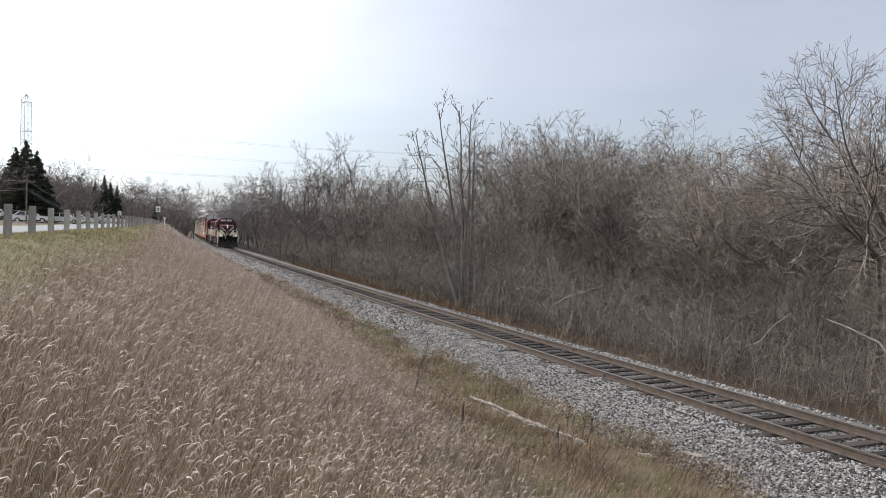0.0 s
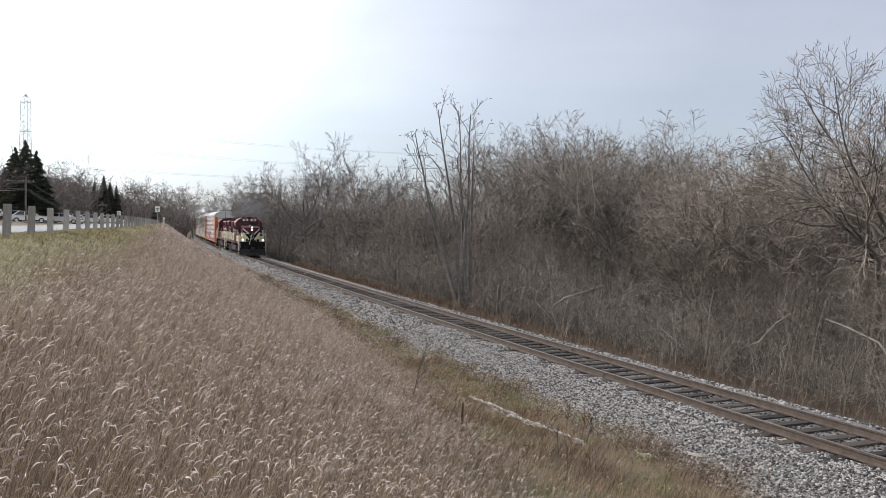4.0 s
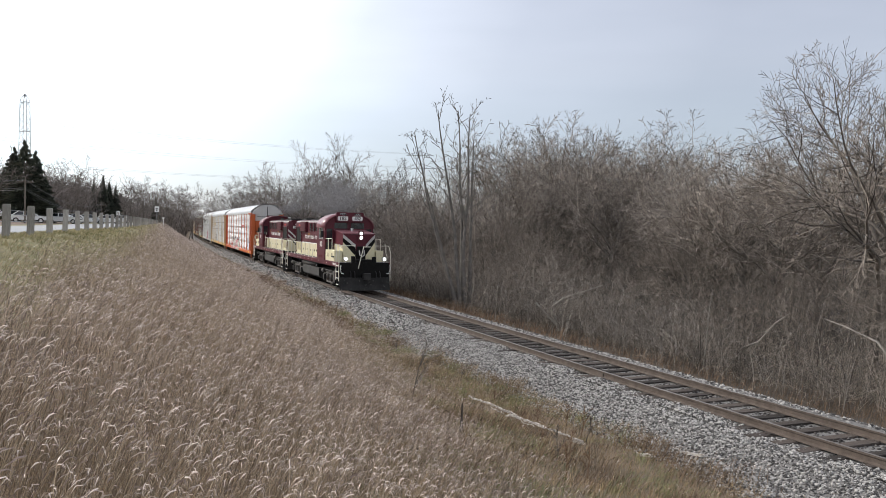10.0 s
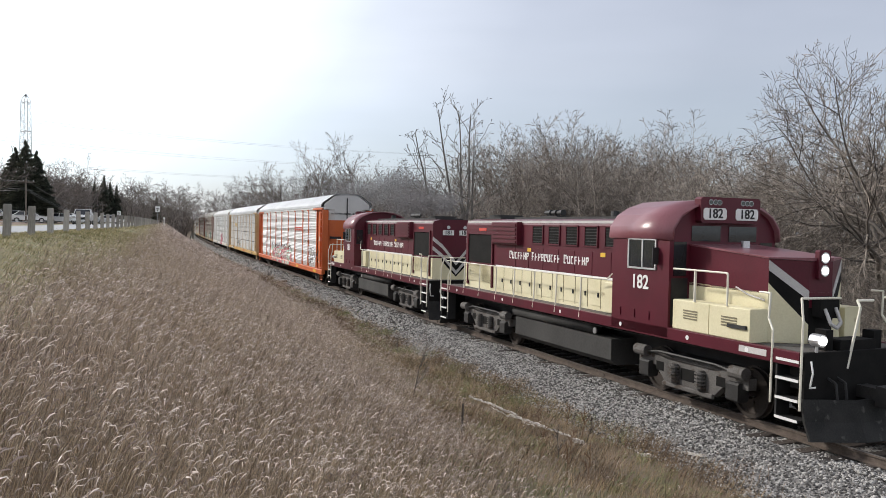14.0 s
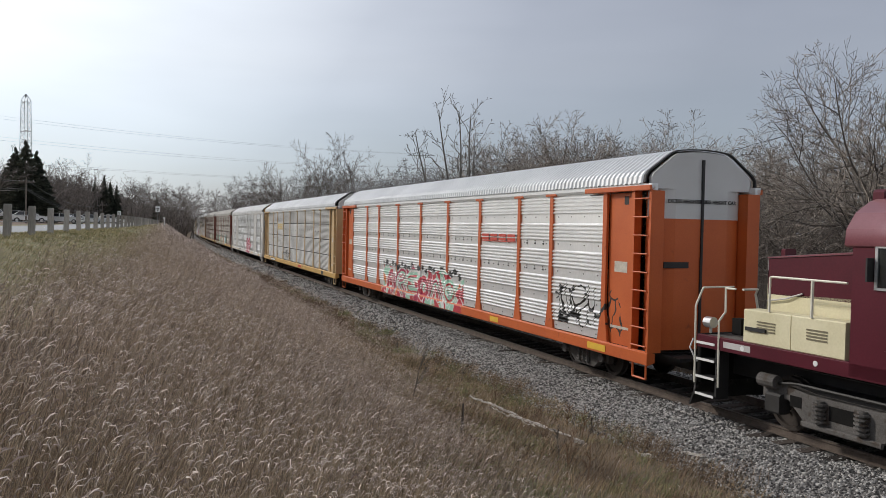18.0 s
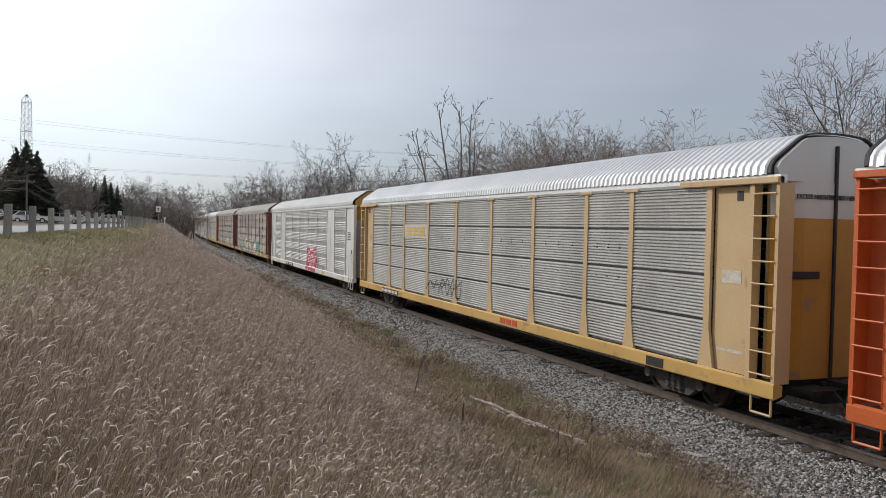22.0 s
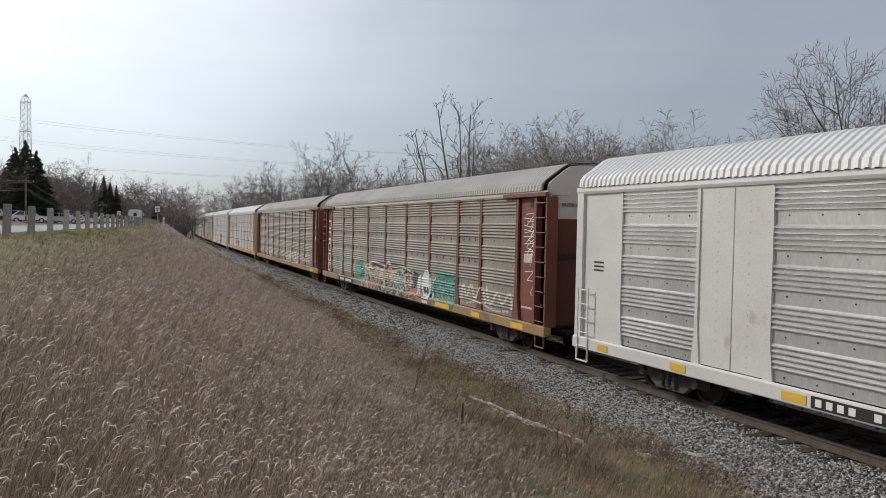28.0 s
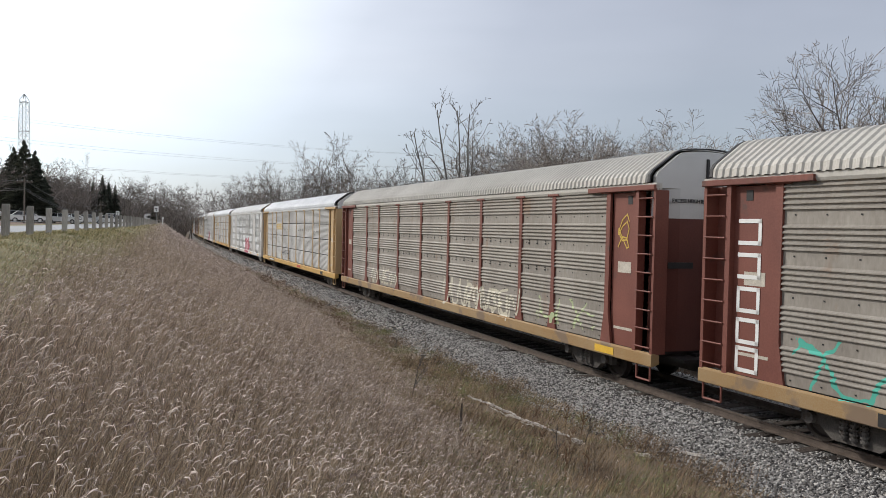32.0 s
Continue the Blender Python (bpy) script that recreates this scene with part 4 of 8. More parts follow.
def canes(name, n, us, ds, hs, label, seed, m):
    """Long thin canes that rise, bend over and trail."""
    rs = np.random.RandomState(seed)
    u = us[0] + (us[1] - us[0]) * rs.rand(n) ** us[2]
    d = ds[0] + (ds[1] - ds[0]) * rs.rand(n)
    keep = open_foot(u, d, rs)
    u, d = u[keep], d[keep]
    n = len(u)
    x, y = at_many(u, d)
    z = ground_z(u, d) - 0.05
    H, az = hs[0] + (hs[1] - hs[0]) * rs.rand(n) ** 1.6, rs.rand(n) * 6.283
    reach, drop = H * (0.25 + 0.9 * rs.rand(n)), 0.35 + 0.55 * rs.rand(n)
    r = 0.0065 * np.clip(np.hypot(x, y) / 26, 0.8, 3)
    rows = []
    for t in np.linspace(0, 1, 8):
        e = reach * t ** 1.4
        h = H * (1.6 * t - drop * 1.5 * t ** 2.6)
        px, py, pz = x + np.cos(az) * e, y + np.sin(az) * e, z + h
        w = r * (1 - 0.6 * t)
        rows += [np.stack([px - np.sin(az) * w, py + np.cos(az) * w, pz - w * 0.5], -1), np.stack([px + np.sin(az) * w, py - np.cos(az) * w, pz + w * 0.5], -1)]
    V = np.stack(rows, 1).reshape(-1, 3)
    q = np.array([(2 * k, 2 * k + 1, 2 * k + 3, 2 * k + 2) for k in range(7)])
    F = (q[None] + 16 * np.arange(n)[:, None, None]).reshape(-1, 4)
    return tagged(new(name, raw_mesh(name, V, F, m)), label, "thicket", kind="stuff")


canes("arching_canes", 1500, (3, 100, 1.25), (-4.6, -12.0), (0.8, 3.6), "arching thin grey canes tangled at the thicket's edge", 61, M_PALETWIG)
canes("brown_canes", 2200, (3, 110, 1.25), (-4.6, -16.0), (1.0, 5.5), "arching brown canes tangled in the thicket", 62, M_TWIG)


def stick(name, pts, r0, m, label, cat="branch", sides=6):
    w = Wood(1)
    n = len(pts)
    w.limb([Vector(p) for p in pts], [r0 * (1 - 0.6 * i / (n - 1)) for i in range(n)], sides)
    return tagged(new(name, w.mesh(name, m)), label, cat)


# fallen branch against the thicket
p0 = at(28.6, -6.2, -0.95)
stick("fallen_branch", [p0, p0 + Vector((-0.45, 0, 1.05)), p0 + Vector((0.15, 0.1, 1.5)), p0 + Vector((1.2, 0.2, 1.85)), p0 + Vector((2.0, 0.2, 2.15))], 0.07, M_PALEWOOD, "pale fallen branch leaning in the thicket")
p0 = at(28.0, -5.6, -0.9)
stick("fallen_branch", [p0 + Vector((-0.9, 0, 1.3)), p0 + Vector((-0.3, 0, 0.7)), p0 + Vector((0.3, -0.1, 0.05))], 0.05, M_PALEWOOD, "pale broken branch leaning in the thicket")

for r0, run_of in ((0.035, ((17.9, None), (16.9, 0.0), (16.25, 0.29), (15.6, 0.95), (15.0, 1.34))), (0.04, ((11.1, None), (11.6, 0.45), (12.0, 0.88), (13.0, 1.16), (13.75, 1.31))),
                   (0.025, ((18.8, None), (18.65, 0.05), (18.55, 1.14), (18.4, 1.7))), (0.022, ((21.2, 0.1), (20.2, -0.3), (19.0, None)))):
    stick("fallen_branch", [at(u, -6.2, float(ground_z(u, -6.2)) - 0.05 if z is None else z) for u, z in run_of], r0, M_PALEWOOD, "thin pale branch caught in the thicket's edge")


# ---------------------------------------------------------------- small things on the near bank
def on_ground(u, d, dz=0.0):
    return at(u, d, float(ground_z(u, d)) + dz)


def plank(name, a, b, w, h, label, seed):
    """A split, weathered length of timber from a to b."""
    r = random.Random(seed)
    a, b = Vector(a), Vector(b)
    ax = (b - a).normalized()
    sd = ax.cross(Vector((0, 0, 1))).normalized()
    g, n = Geo(), 9
    v = []
    for i in range(n + 1):
        p = a.lerp(b, i / n) + sd * r.uniform(-0.02, 0.02) + Vector((0, 0, r.uniform(-0.006, 0.01)))
        ww, hh = w * r.uniform(0.65, 1.0), h * r.uniform(0.75, 1.0)
        v += [p - sd * ww / 2, p + sd * ww / 2, p + sd * ww * 0.4 + Vector((0, 0, hh)), p - sd * ww * 0.35 + Vector((0, 0, hh * r.uniform(0.8, 1.0)))]
    f = [(i * 4 + j, i * 4 + (j + 1) % 4, (i + 1) * 4 + (j + 1) % 4, (i + 1) * 4 + j) for i in range(n) for j in range(4)] + [(3, 2, 1, 0), tuple(n * 4 + j for j in range(4))]
    g.add(v, f)
    return tagged(new(name, g.mesh(name, M_SPLIT)), label, "timber", "old timbers lying on the bank")


M_SPLIT = surface("bleached_split_timber", (0.40, 0.37, 0.33), (0.80, 0.76, 0.69), 5.0, 0.9, bump=0.8, fine=30, c3=(0.10, 0.08, 0.06), c3_at=0.60)
for i, (ua, da, ub, db, w, h, lift) in enumerate(((13.0, 5.36, 12.2, 5.10, 0.05, 0.04, 0.10), (12.5, 5.12, 11.7, 4.84, 0.06, 0.045, 0.09), (12.2, 5.22, 11.6, 5.06, 0.025, 0.025, 0.07), (11.75, 5.0, 11.1, 4.80, 0.065, 0.045, 0.09),
                                                  (11.6, 4.80, 10.9, 4.64, 0.07, 0.045, 0.08), (11.0, 4.72, 10.5, 4.56, 0.05, 0.04, 0.08), (10.7, 4.50, 10.25, 4.42, 0.04, 0.035, 0.07), (11.2, 5.0, 10.75, 4.93, 0.02, 0.02, 0.08))):
    plank("old_timber", on_ground(ua, da, lift), on_ground(ub, db, lift + 0.02), w, h, "bleached split length of timber lying in the grass", i + 1)
plank("old_timber", on_ground(10.12, 4.45, 0.03), on_ground(9.95, 4.34, 0.04), 0.11, 0.09, "squared end of an old bleached timber", 9)
plank("wood_chunk", on_ground(9.1, 3.72, 0.0), on_ground(8.9, 3.50, 0.0), 0.10, 0.06, "small pale chunk of wood on the grass", 5)
plank("wood_chunk", on_ground(8.9, 2.85, 0.03), on_ground(8.5, 2.65, 0.03), 0.08, 0.05, "small pale chunk of wood on the ballast", 6)
p0 = on_ground(6.9, 8.3, -0.1)
stick("wooden_stake", [p0, p0 + Vector((0.0, 0.0, 0.35)), p0 + Vector((0.01, 0, 0.66))], 0.030, M_TIE, "short dark stake standing in the grass", "stake")


M_WEED = surface("brown_weed", (0.11, 0.06, 0.035), (0.24, 0.15, 0.085), 2, 0.9, bump=0, island=0.5)


def weed(u, d, h, seed, label, m):
    w = Wood(seed)
    f = w
    grow([w], f, on_ground(u, d, -0.05), Vector((0.05, 0, 1)), h, 0.013, 0, [(5, 0.10, 0.02, 9, 38, 0.42), (3, 0.2, 0.03, 4, 38, 0.4), (2, 0.2, 0, 0, 0, 0)])
    tagged(new("weed", w.mesh("weed", m)), label, "weed", "dry weeds on the bank")


weed(9.6, 8.0, 1.15, 31, "leafless dark sapling standing in the grass", M_BARK)
for i, (u, d, h) in enumerate(((10.9, 3.9, 0.55), (10.5, 4.0, 0.65), (11.4, 3.8, 0.5), (10.2, 4.1, 0.6), (11.9, 4.2, 0.45), (8.4, 5.6, 0.5), (8.0, 6.1, 0.55), (7.4, 5.9, 0.5), (13.8, 4.3, 0.5), (16.5, 4.0, 0.5), (6.9, 6.6, 0.6), (9.2, 5.7, 0.4), (21, 4.3, 0.6), (25, 4.6, 0.7), (31, 3.8, 0.8), (34, 3.6, 0.7))):
    weed(u, d, h, 40 + i, "dry brown weed stalk beside the timbers", M_WEED if i % 3 else M_TWIG)

# ---------------------------------------------------------------- guide posts along the road
def build_posts():
    rp = random.Random(9)
    meshes = []
    for i in range(4):
        g = Geo()
        w = 0.088 + 0.008 * rp.random()
        v = []
        for z, k in ((-0.35, 1.0), (0.86, 0.97), (0.90 + 0.015 * rp.random(), 0.88)):
            v += [(-w * k, -w * k, z), (w * k, -w * k, z + 0.01 * rp.random()), (w * k, w * k, z), (-w * k, w * k, z)]
        f = [(j * 4 + i2, j * 4 + (i2 + 1) % 4, (j + 1) * 4 + (i2 + 1) % 4, (j + 1) * 4 + i2) for j in range(2) for i2 in range(4)] + [(8, 9, 10, 11)]
        meshes.append(g.add(v, f).mesh("post", M_POST))
    fence = thing("guide_rail", "row of weathered wooden guide posts with steel cables", "guide rail", kind="structure")
    us = [21.1 + 3.22 * i for i in range(-4, 60)]
    for i, u in enumerate(us):
        d = float(post_line(u))
        p = at(u, d, 3.19)
        ob = part("post", meshes[i % 4], None, fence)
        ob.matrix_world = Matrix.Translation(p) @ pose(0, 0, 0, rp.uniform(-2, 2), rp.uniform(-2, 2), -math.degrees(along(u)) + rp.uniform(-6, 6))
    for h in (0.62, 0.42):
        w = Wood(1)
        w.limb([at(u, float(post_line(u)) + 0.13, 3.19 + h) for u in us], [0.014] * len(us), 4)
        part("cable", w.mesh("cable", M_GALV), None, fence)


build_posts()


# ---------------------------------------------------------------- evergreens, distant trees
def make_spruce(seed, height, radius, label):
    rs = np.random.RandomState(seed)
    t = thing("spruce_tree", label, "tree", "dark evergreens beyond the road")
    w = Wood(seed)
    w.limb([Vector((0, 0, -0.2)), Vector((0, 0, height * 0.6)), Vector((0, 0, height))], [0.22, 0.12, 0.02], 6)
    part("trunk", w.mesh("trunk", M_BARK), None, t)
    n = 5200
    tier = np.floor(18 * rs.rand(n) ** 1.15)
    branch = np.floor(9 * rs.rand(n))
    key = np.abs(np.sin(tier * 78.233 + branch * 12.989 + seed) * 43758.5)
    key = key - np.floor(key)
    layer = np.clip((tier + 0.7 * key) / 18 + 0.008 * rs.randn(n), 0, 1)
    z = height * (0.05 + 0.95 * layer)
    az = (branch + 0.5 * (tier % 2) + 0.9 * key + 0.17 * rs.randn(n)) * 6.283 / 9
    R = radius * ((1 - layer) ** 0.92 + 0.004) * (0.55 + 0.55 * key)
    r0 = R * (0.05 + 0.80 * rs.rand(n))
    L = 0.10 + 0.25 * (1 - layer) + 0.45 * R * rs.rand(n)
    wd = (0.06 + 0.12 * rs.rand(n)) * (0.35 + 0.65 * (1 - layer))
    c, s = np.cos(az), np.sin(az)
    lift = 0.10 * L
    P = np.empty((n, 5, 3))
    P[:, 0] = np.stack([c * r0 - s * wd, s * r0 + c * wd, z], -1)
    P[:, 1] = np.stack([c * r0 + s * wd, s * r0 - c * wd, z], -1)
    P[:, 2] = np.stack([c * (r0 + L), s * (r0 + L), z - 0.12 * (r0 < 0.6 * R) * L + lift * 2.2], -1)
    P[:, 3] = np.stack([c * (r0 + L * 0.3), s * (r0 + L * 0.3), z - 0.5 * wd - 0.25], -1)
    P[:, 4] = np.stack([c * (r0 + L * 0.8), s * (r0 + L * 0.8), z - 0.24 * L], -1)
    F = (np.array([(0, 1, 2), (0, 3, 4), (1, 4, 3)])[None] + 5 * np.arange(n)[:, None, None]).reshape(-1, 3)
    part("crown", raw_mesh("crown", P.reshape(-1, 3), F, M_CONIFER), None, t, "dark drooping needle sprays")
    return t


def place(ob, bearing, depth, top, base_h, turn, z=None):
    x, y = bearing * depth, depth
    z = ground_at(x, y) if z is None else z
    k = (EYE_H + top * depth - z) / base_h
    ob.matrix_basis = Matrix.Translation((x, y, z)) @ Matrix.Rotation(turn, 4, "Z")
    ob.scale = (k, k, k)
    return ob


SPRUCE = make_spruce(5, 12.0, 4.3, "tall dark spruce tree beyond the road")
SPRUCE_B = make_spruce(8, 12.0, 2.6, "slim dark spruce tree in the far woods")
place(SPRUCE, -0.532, 105, 0.101, 12.0, 0.3)
for b, dep, top in ((-0.545, 108, 0.092), (-0.518, 109, 0.088), (-0.558, 112, 0.066), (-0.505, 112, 0.055)):
    place(copy_thing(SPRUCE, Matrix.Identity(4)), b, dep, top, 12.0, b * 90)
place(SPRUCE_B, -0.432, 170, 0.058, 12.0, 1.0)
for b, dep, top in ((-0.444, 172, 0.050), (-0.424, 175, 0.050), (-0.416, 182, 0.046), (-0.365, 220, 0.034)):
    place(copy_thing(SPRUCE_B, Matrix.Identity(4)), b, dep, top, 12.0, b * 70)
for b, dep, top, kind in ((-0.495, 118, 0.078, "far"), (-0.478, 125, 0.064, "far_b"), (-0.402, 185, 0.052, "far"), (-0.39, 180, 0.055, "far_b"), (-0.38, 190, 0.048, "far"), (-0.362, 210, 0.050, "far"), (-0.348, 205, 0.046, "far_b"),
                          (-0.340, 150, 0.046, "far"), (-0.330, 165, 0.042, "far_b"), (-0.318, 190, 0.034, "far"), (-0.325, 140, 0.03, "far_b"), (-0.58, 95, 0.08, "far"), (-0.27, 165, 0.052, "far"), (-0.262, 180, 0.05, "far_b"), (-0.248, 150, 0.05, "far"), (-0.232, 130, 0.055, "far_b")):
    plant_at(kind, b, dep, top, b * 200)


# ---------------------------------------------------------------- pylons, wires and poles
def lattice(name, bearing, depth, top, w0, w1, levels, label, arms):
    x, y = bearing * depth, depth
    z0, z1 = ground_at(x, y) - 0.3, EYE_H + top * depth
    t = thing(name, label, "tower", m=Matrix.Translation((x, y, 0)))
    r = depth / 1390 * 0.42
    lev = [z0 + (z1 - z0) * i / levels for i in range(levels + 1)]
    wid = [w0 + (w1 - w0) * i / levels for i in range(levels + 1)]
    wid[-1] = 0.15
    for a, b in ((1, 1), (1, -1), (-1, 1), (-1, -1)):
        g = Geo()
        for i in range(levels):
            g.rod((a * wid[i], b * wid[i], lev[i]), (a * wid[i + 1], b * wid[i + 1], lev[i + 1]), r, n=4)
        part("leg", g, M_GALV, t)
    for (a, b), (c, d) in (((1, 1), (1, -1)), ((1, -1), (-1, -1)), ((-1, -1), (-1, 1)), ((-1, 1), (1, 1))):
        g = Geo()
        for i in range(levels):
            g.rod((a * wid[i], b * wid[i], lev[i]), (c * wid[i + 1], d * wid[i + 1], lev[i + 1]), r * 0.7, n=4)
            g.rod((c * wid[i], d * wid[i], lev[i]), (a * wid[i + 1], b * wid[i + 1], lev[i + 1]), r * 0.7, n=4)
        part("bracing", g, M_GALV, t)
    for k, half in arms:
        z = z0 + (z1 - z0) * k
        part("cross_arm", Geo().rod((-half, 0, z), (half, 0, z), r * 1.2, n=4).rod((-half, 0, z), (0, 0, z + half * 0.3), r, n=4).rod((half, 0, z), (0, 0, z + half * 0.3), r, n=4), M_GALV, t)
    return t


lattice("lattice_tower", -0.532, 420, 0.158, 2.6, 1.7, 20, "tall grey lattice steel tower behind the spruces", ((0.70, 2.6), (0.93, 2.6)))
lattice("power_pylon", -0.030, 260, 0.098, 2.6, 0.8, 9, "grey lattice power pylon beyond the woods", ((0.94, 4.5), (0.80, 5.5), (0.66, 4.5)))


def wire(pts, r, label, n=22, sag=1.0):
    a, b = Vector(pts[0]), Vector(pts[1])
    w = Wood(2)
    w.limb([a.lerp(b, i / n) - Vector((0, 0, sag * 4 * (i / n) * (1 - i / n))) for i in range(n + 1)], [r] * (n + 1), 3)
    return tagged(new("power_line", w.mesh("power_line", M_WIRE)), label, "power line", "overhead power lines")


M_WIRE = surface("dull_wire", (0.10, 0.10, 0.11), (0.16, 0.16, 0.17), 2, 0.6, 0.4, bump=0)
for h, ztop, off in ((28.0, 28.5, 0.0), (28.0, 27.6, 2.2), (23.5, 23.4, 0.0), (23.5, 22.3, 2.2), (19.0, 17.6, 0.0), (19.0, 17.0, 2.2)):
    wire(((-7.8 + off, 260 + off, h), (-150, 150 + off, ztop + 3.0)), 0.020, "thin overhead transmission wire against the sky", sag=3.0)


def utility_pole(bearing, depth, top, label):
    x, y = bearing * depth, depth
    z0 = ground_at(x, y)
    h = EYE_H + top * depth - z0
    t = thing("utility_pole", label, "pole", "wooden utility poles", Matrix.Translation((x, y, z0)))
    part("pole", Geo().rod((0, 0, -0.3), (0, 0, h), 0.10, 0.07, n=10), M_BARK, t)
    part("cross_arm", Geo().box(-0.9, 0.9, -0.05, 0.05, h - 0.5, h - 0.38), M_BARK, t)
    for a in (-0.8, -0.3, 0.3, 0.8):
        part("insulator", Geo().rod((a, 0, h - 0.38), (a, 0, h - 0.22), 0.04, n=8), M_GALV, t)
    return Vector((x, y, z0 + h))


pa = utility_pole(-0.531, 88, 0.052, "wooden utility pole in front of the spruces")
pb = utility_pole(-0.434, 150, 0.022, "wooden utility pole beyond the road")
for dz in (-0.2, -1.1, -1.3):
    wire((pa + Vector((0, 0, dz)), pa + Vector((-40, 4, dz + 0.4))), 0.025, "low utility wire between poles", 10, 0.8)
    wire((pa + Vector((0, 0, dz)), pb + Vector((0, 0, dz))), 0.025, "low utility wire between poles", 14, 1.4)


# ---------------------------------------------------------------- road signs
def road_sign(bearing, depth, top, w, label):
    x, y = bearing * depth, depth
    z0 = ground_at(x, y)
    zt = EYE_H + top * depth
    t = thing("road_sign", label, "sign", "road signs", Matrix.Translation((x, y, 0)))
    part("sign_post", Geo().rod((0, 0.03, z0 - 0.2), (0, 0.03, zt), 0.045, n=8), M_GALV, t)
    part("sign_plate", Geo().box(-w / 2, w / 2, -0.02, 0.02, zt - w * 1.25, zt, bev=0.008), M_WHITE, t)
    part("sign_bars", Geo().box(-w * 0.28, w * 0.28, -0.03, -0.022, zt - w * 0.62, zt - w * 0.42).box(-w * 0.12, w * 0.12, -0.03, -0.022, zt - w * 1.0, zt - w * 0.72), M_SPRAYBLACK, t)


M_WHITE = surface("white_paint", (0.70, 0.70, 0.68), (0.82, 0.82, 0.80), 4, 0.6, bump=0)
M_SPRAYBLACK = surface("black_paint", (0.02, 0.02, 0.02), (0.05, 0.05, 0.05), 4, 0.7, bump=0)
road_sign(-0.3635, 135, 0.0195, 0.78, "white square road sign on a steel post")
road_sign(-0.4125, 112, 0.0125, 0.5, "small white road sign beyond the road")
p0 = at(118, 9.2)
tagged(new("marker_post", Geo().rod((p0.x, p0.y, 2.6), (p0.x, p0.y, 4.1), 0.07, n=8).rod((p0.x, p0.y, 4.1), (p0.x, p0.y, 4.35), 0.16, n=8).mesh("marker_post", M_WHITE)), "white marker post on the bank", "marker")
# low brown fence and scrub strip beyond the road
M_DRYFIELD = surface("bare_brown_field", (0.14, 0.095, 0.065), (0.24, 0.17, 0.12), 0.3, 0.95, bump=0.5, fine=6)


def build_field():
    us = np.arange(20, 150, 5.0)
    v, f = [], []
    for u in us:
        pl = float(post_line(u))
        for o in (10.5, 14, 18, 26, 34):
            v.append(at(u, pl + o, float(ground_z(u, pl + o)) + 0.03))
    for i in range(len(us) - 1):
        for j in range(4):
            f.append((i * 5 + j, i * 5 + j + 1, (i + 1) * 5 + j + 1, (i + 1) * 5 + j))
    tagged(new("field", Geo().add(v, f).mesh("field", M_DRYFIELD, True)), "bare brown field across the road", "field", kind="structure")


build_field()

# ---------------------------------------------------------------- vehicles
M_CARWHITE = surface("white_car_enamel", (0.68, 0.68, 0.67), (0.78, 0.78, 0.77), 1.0, 0.25, bump=0)
M_CARSILVER = surface("silver_car_enamel", (0.38, 0.39, 0.40), (0.50, 0.51, 0.52), 1.0, 0.3, 0.5, bump=0)
M_CARDARK = surface("dark_car_enamel", (0.03, 0.035, 0.04), (0.06, 0.065, 0.07), 1.0, 0.25, bump=0)
M_CARRED = surface("dark_red_car_enamel", (0.20, 0.02, 0.02), (0.28, 0.03, 0.03), 1.0, 0.25, bump=0)
M_TYRE = surface("tyre_rubber", (0.012, 0.012, 0.012), (0.03, 0.03, 0.03), 3, 0.85, bump=0.1)
M_CARGLASS = surface("dark_car_glass", (0.012, 0.014, 0.016), (0.03, 0.034, 0.038), 1, 0.06, bump=0, spec=0.8)
M_TAIL = surface("red_tail_lens", (0.35, 0.02, 0.02), (0.45, 0.03, 0.03), 3, 0.3, bump=0)
M_CHROME = surface("chrome", (0.5, 0.5, 0.5), (0.62, 0.62, 0.62), 3, 0.2, 0.9, bump=0)


def car_wheels(t, xs, y, r):
    for x in xs:
        for s in (1, -1):
            w = part("wheel", Geo().rod((x, s * (y - 0.2), r), (x, s * y, r), r, n=18), M_TYRE, t)
            part("rim", Geo().rod((x, s * y, r), (x, s * (y + 0.012), r), r * 0.6, n=14), M_CHROME, w)


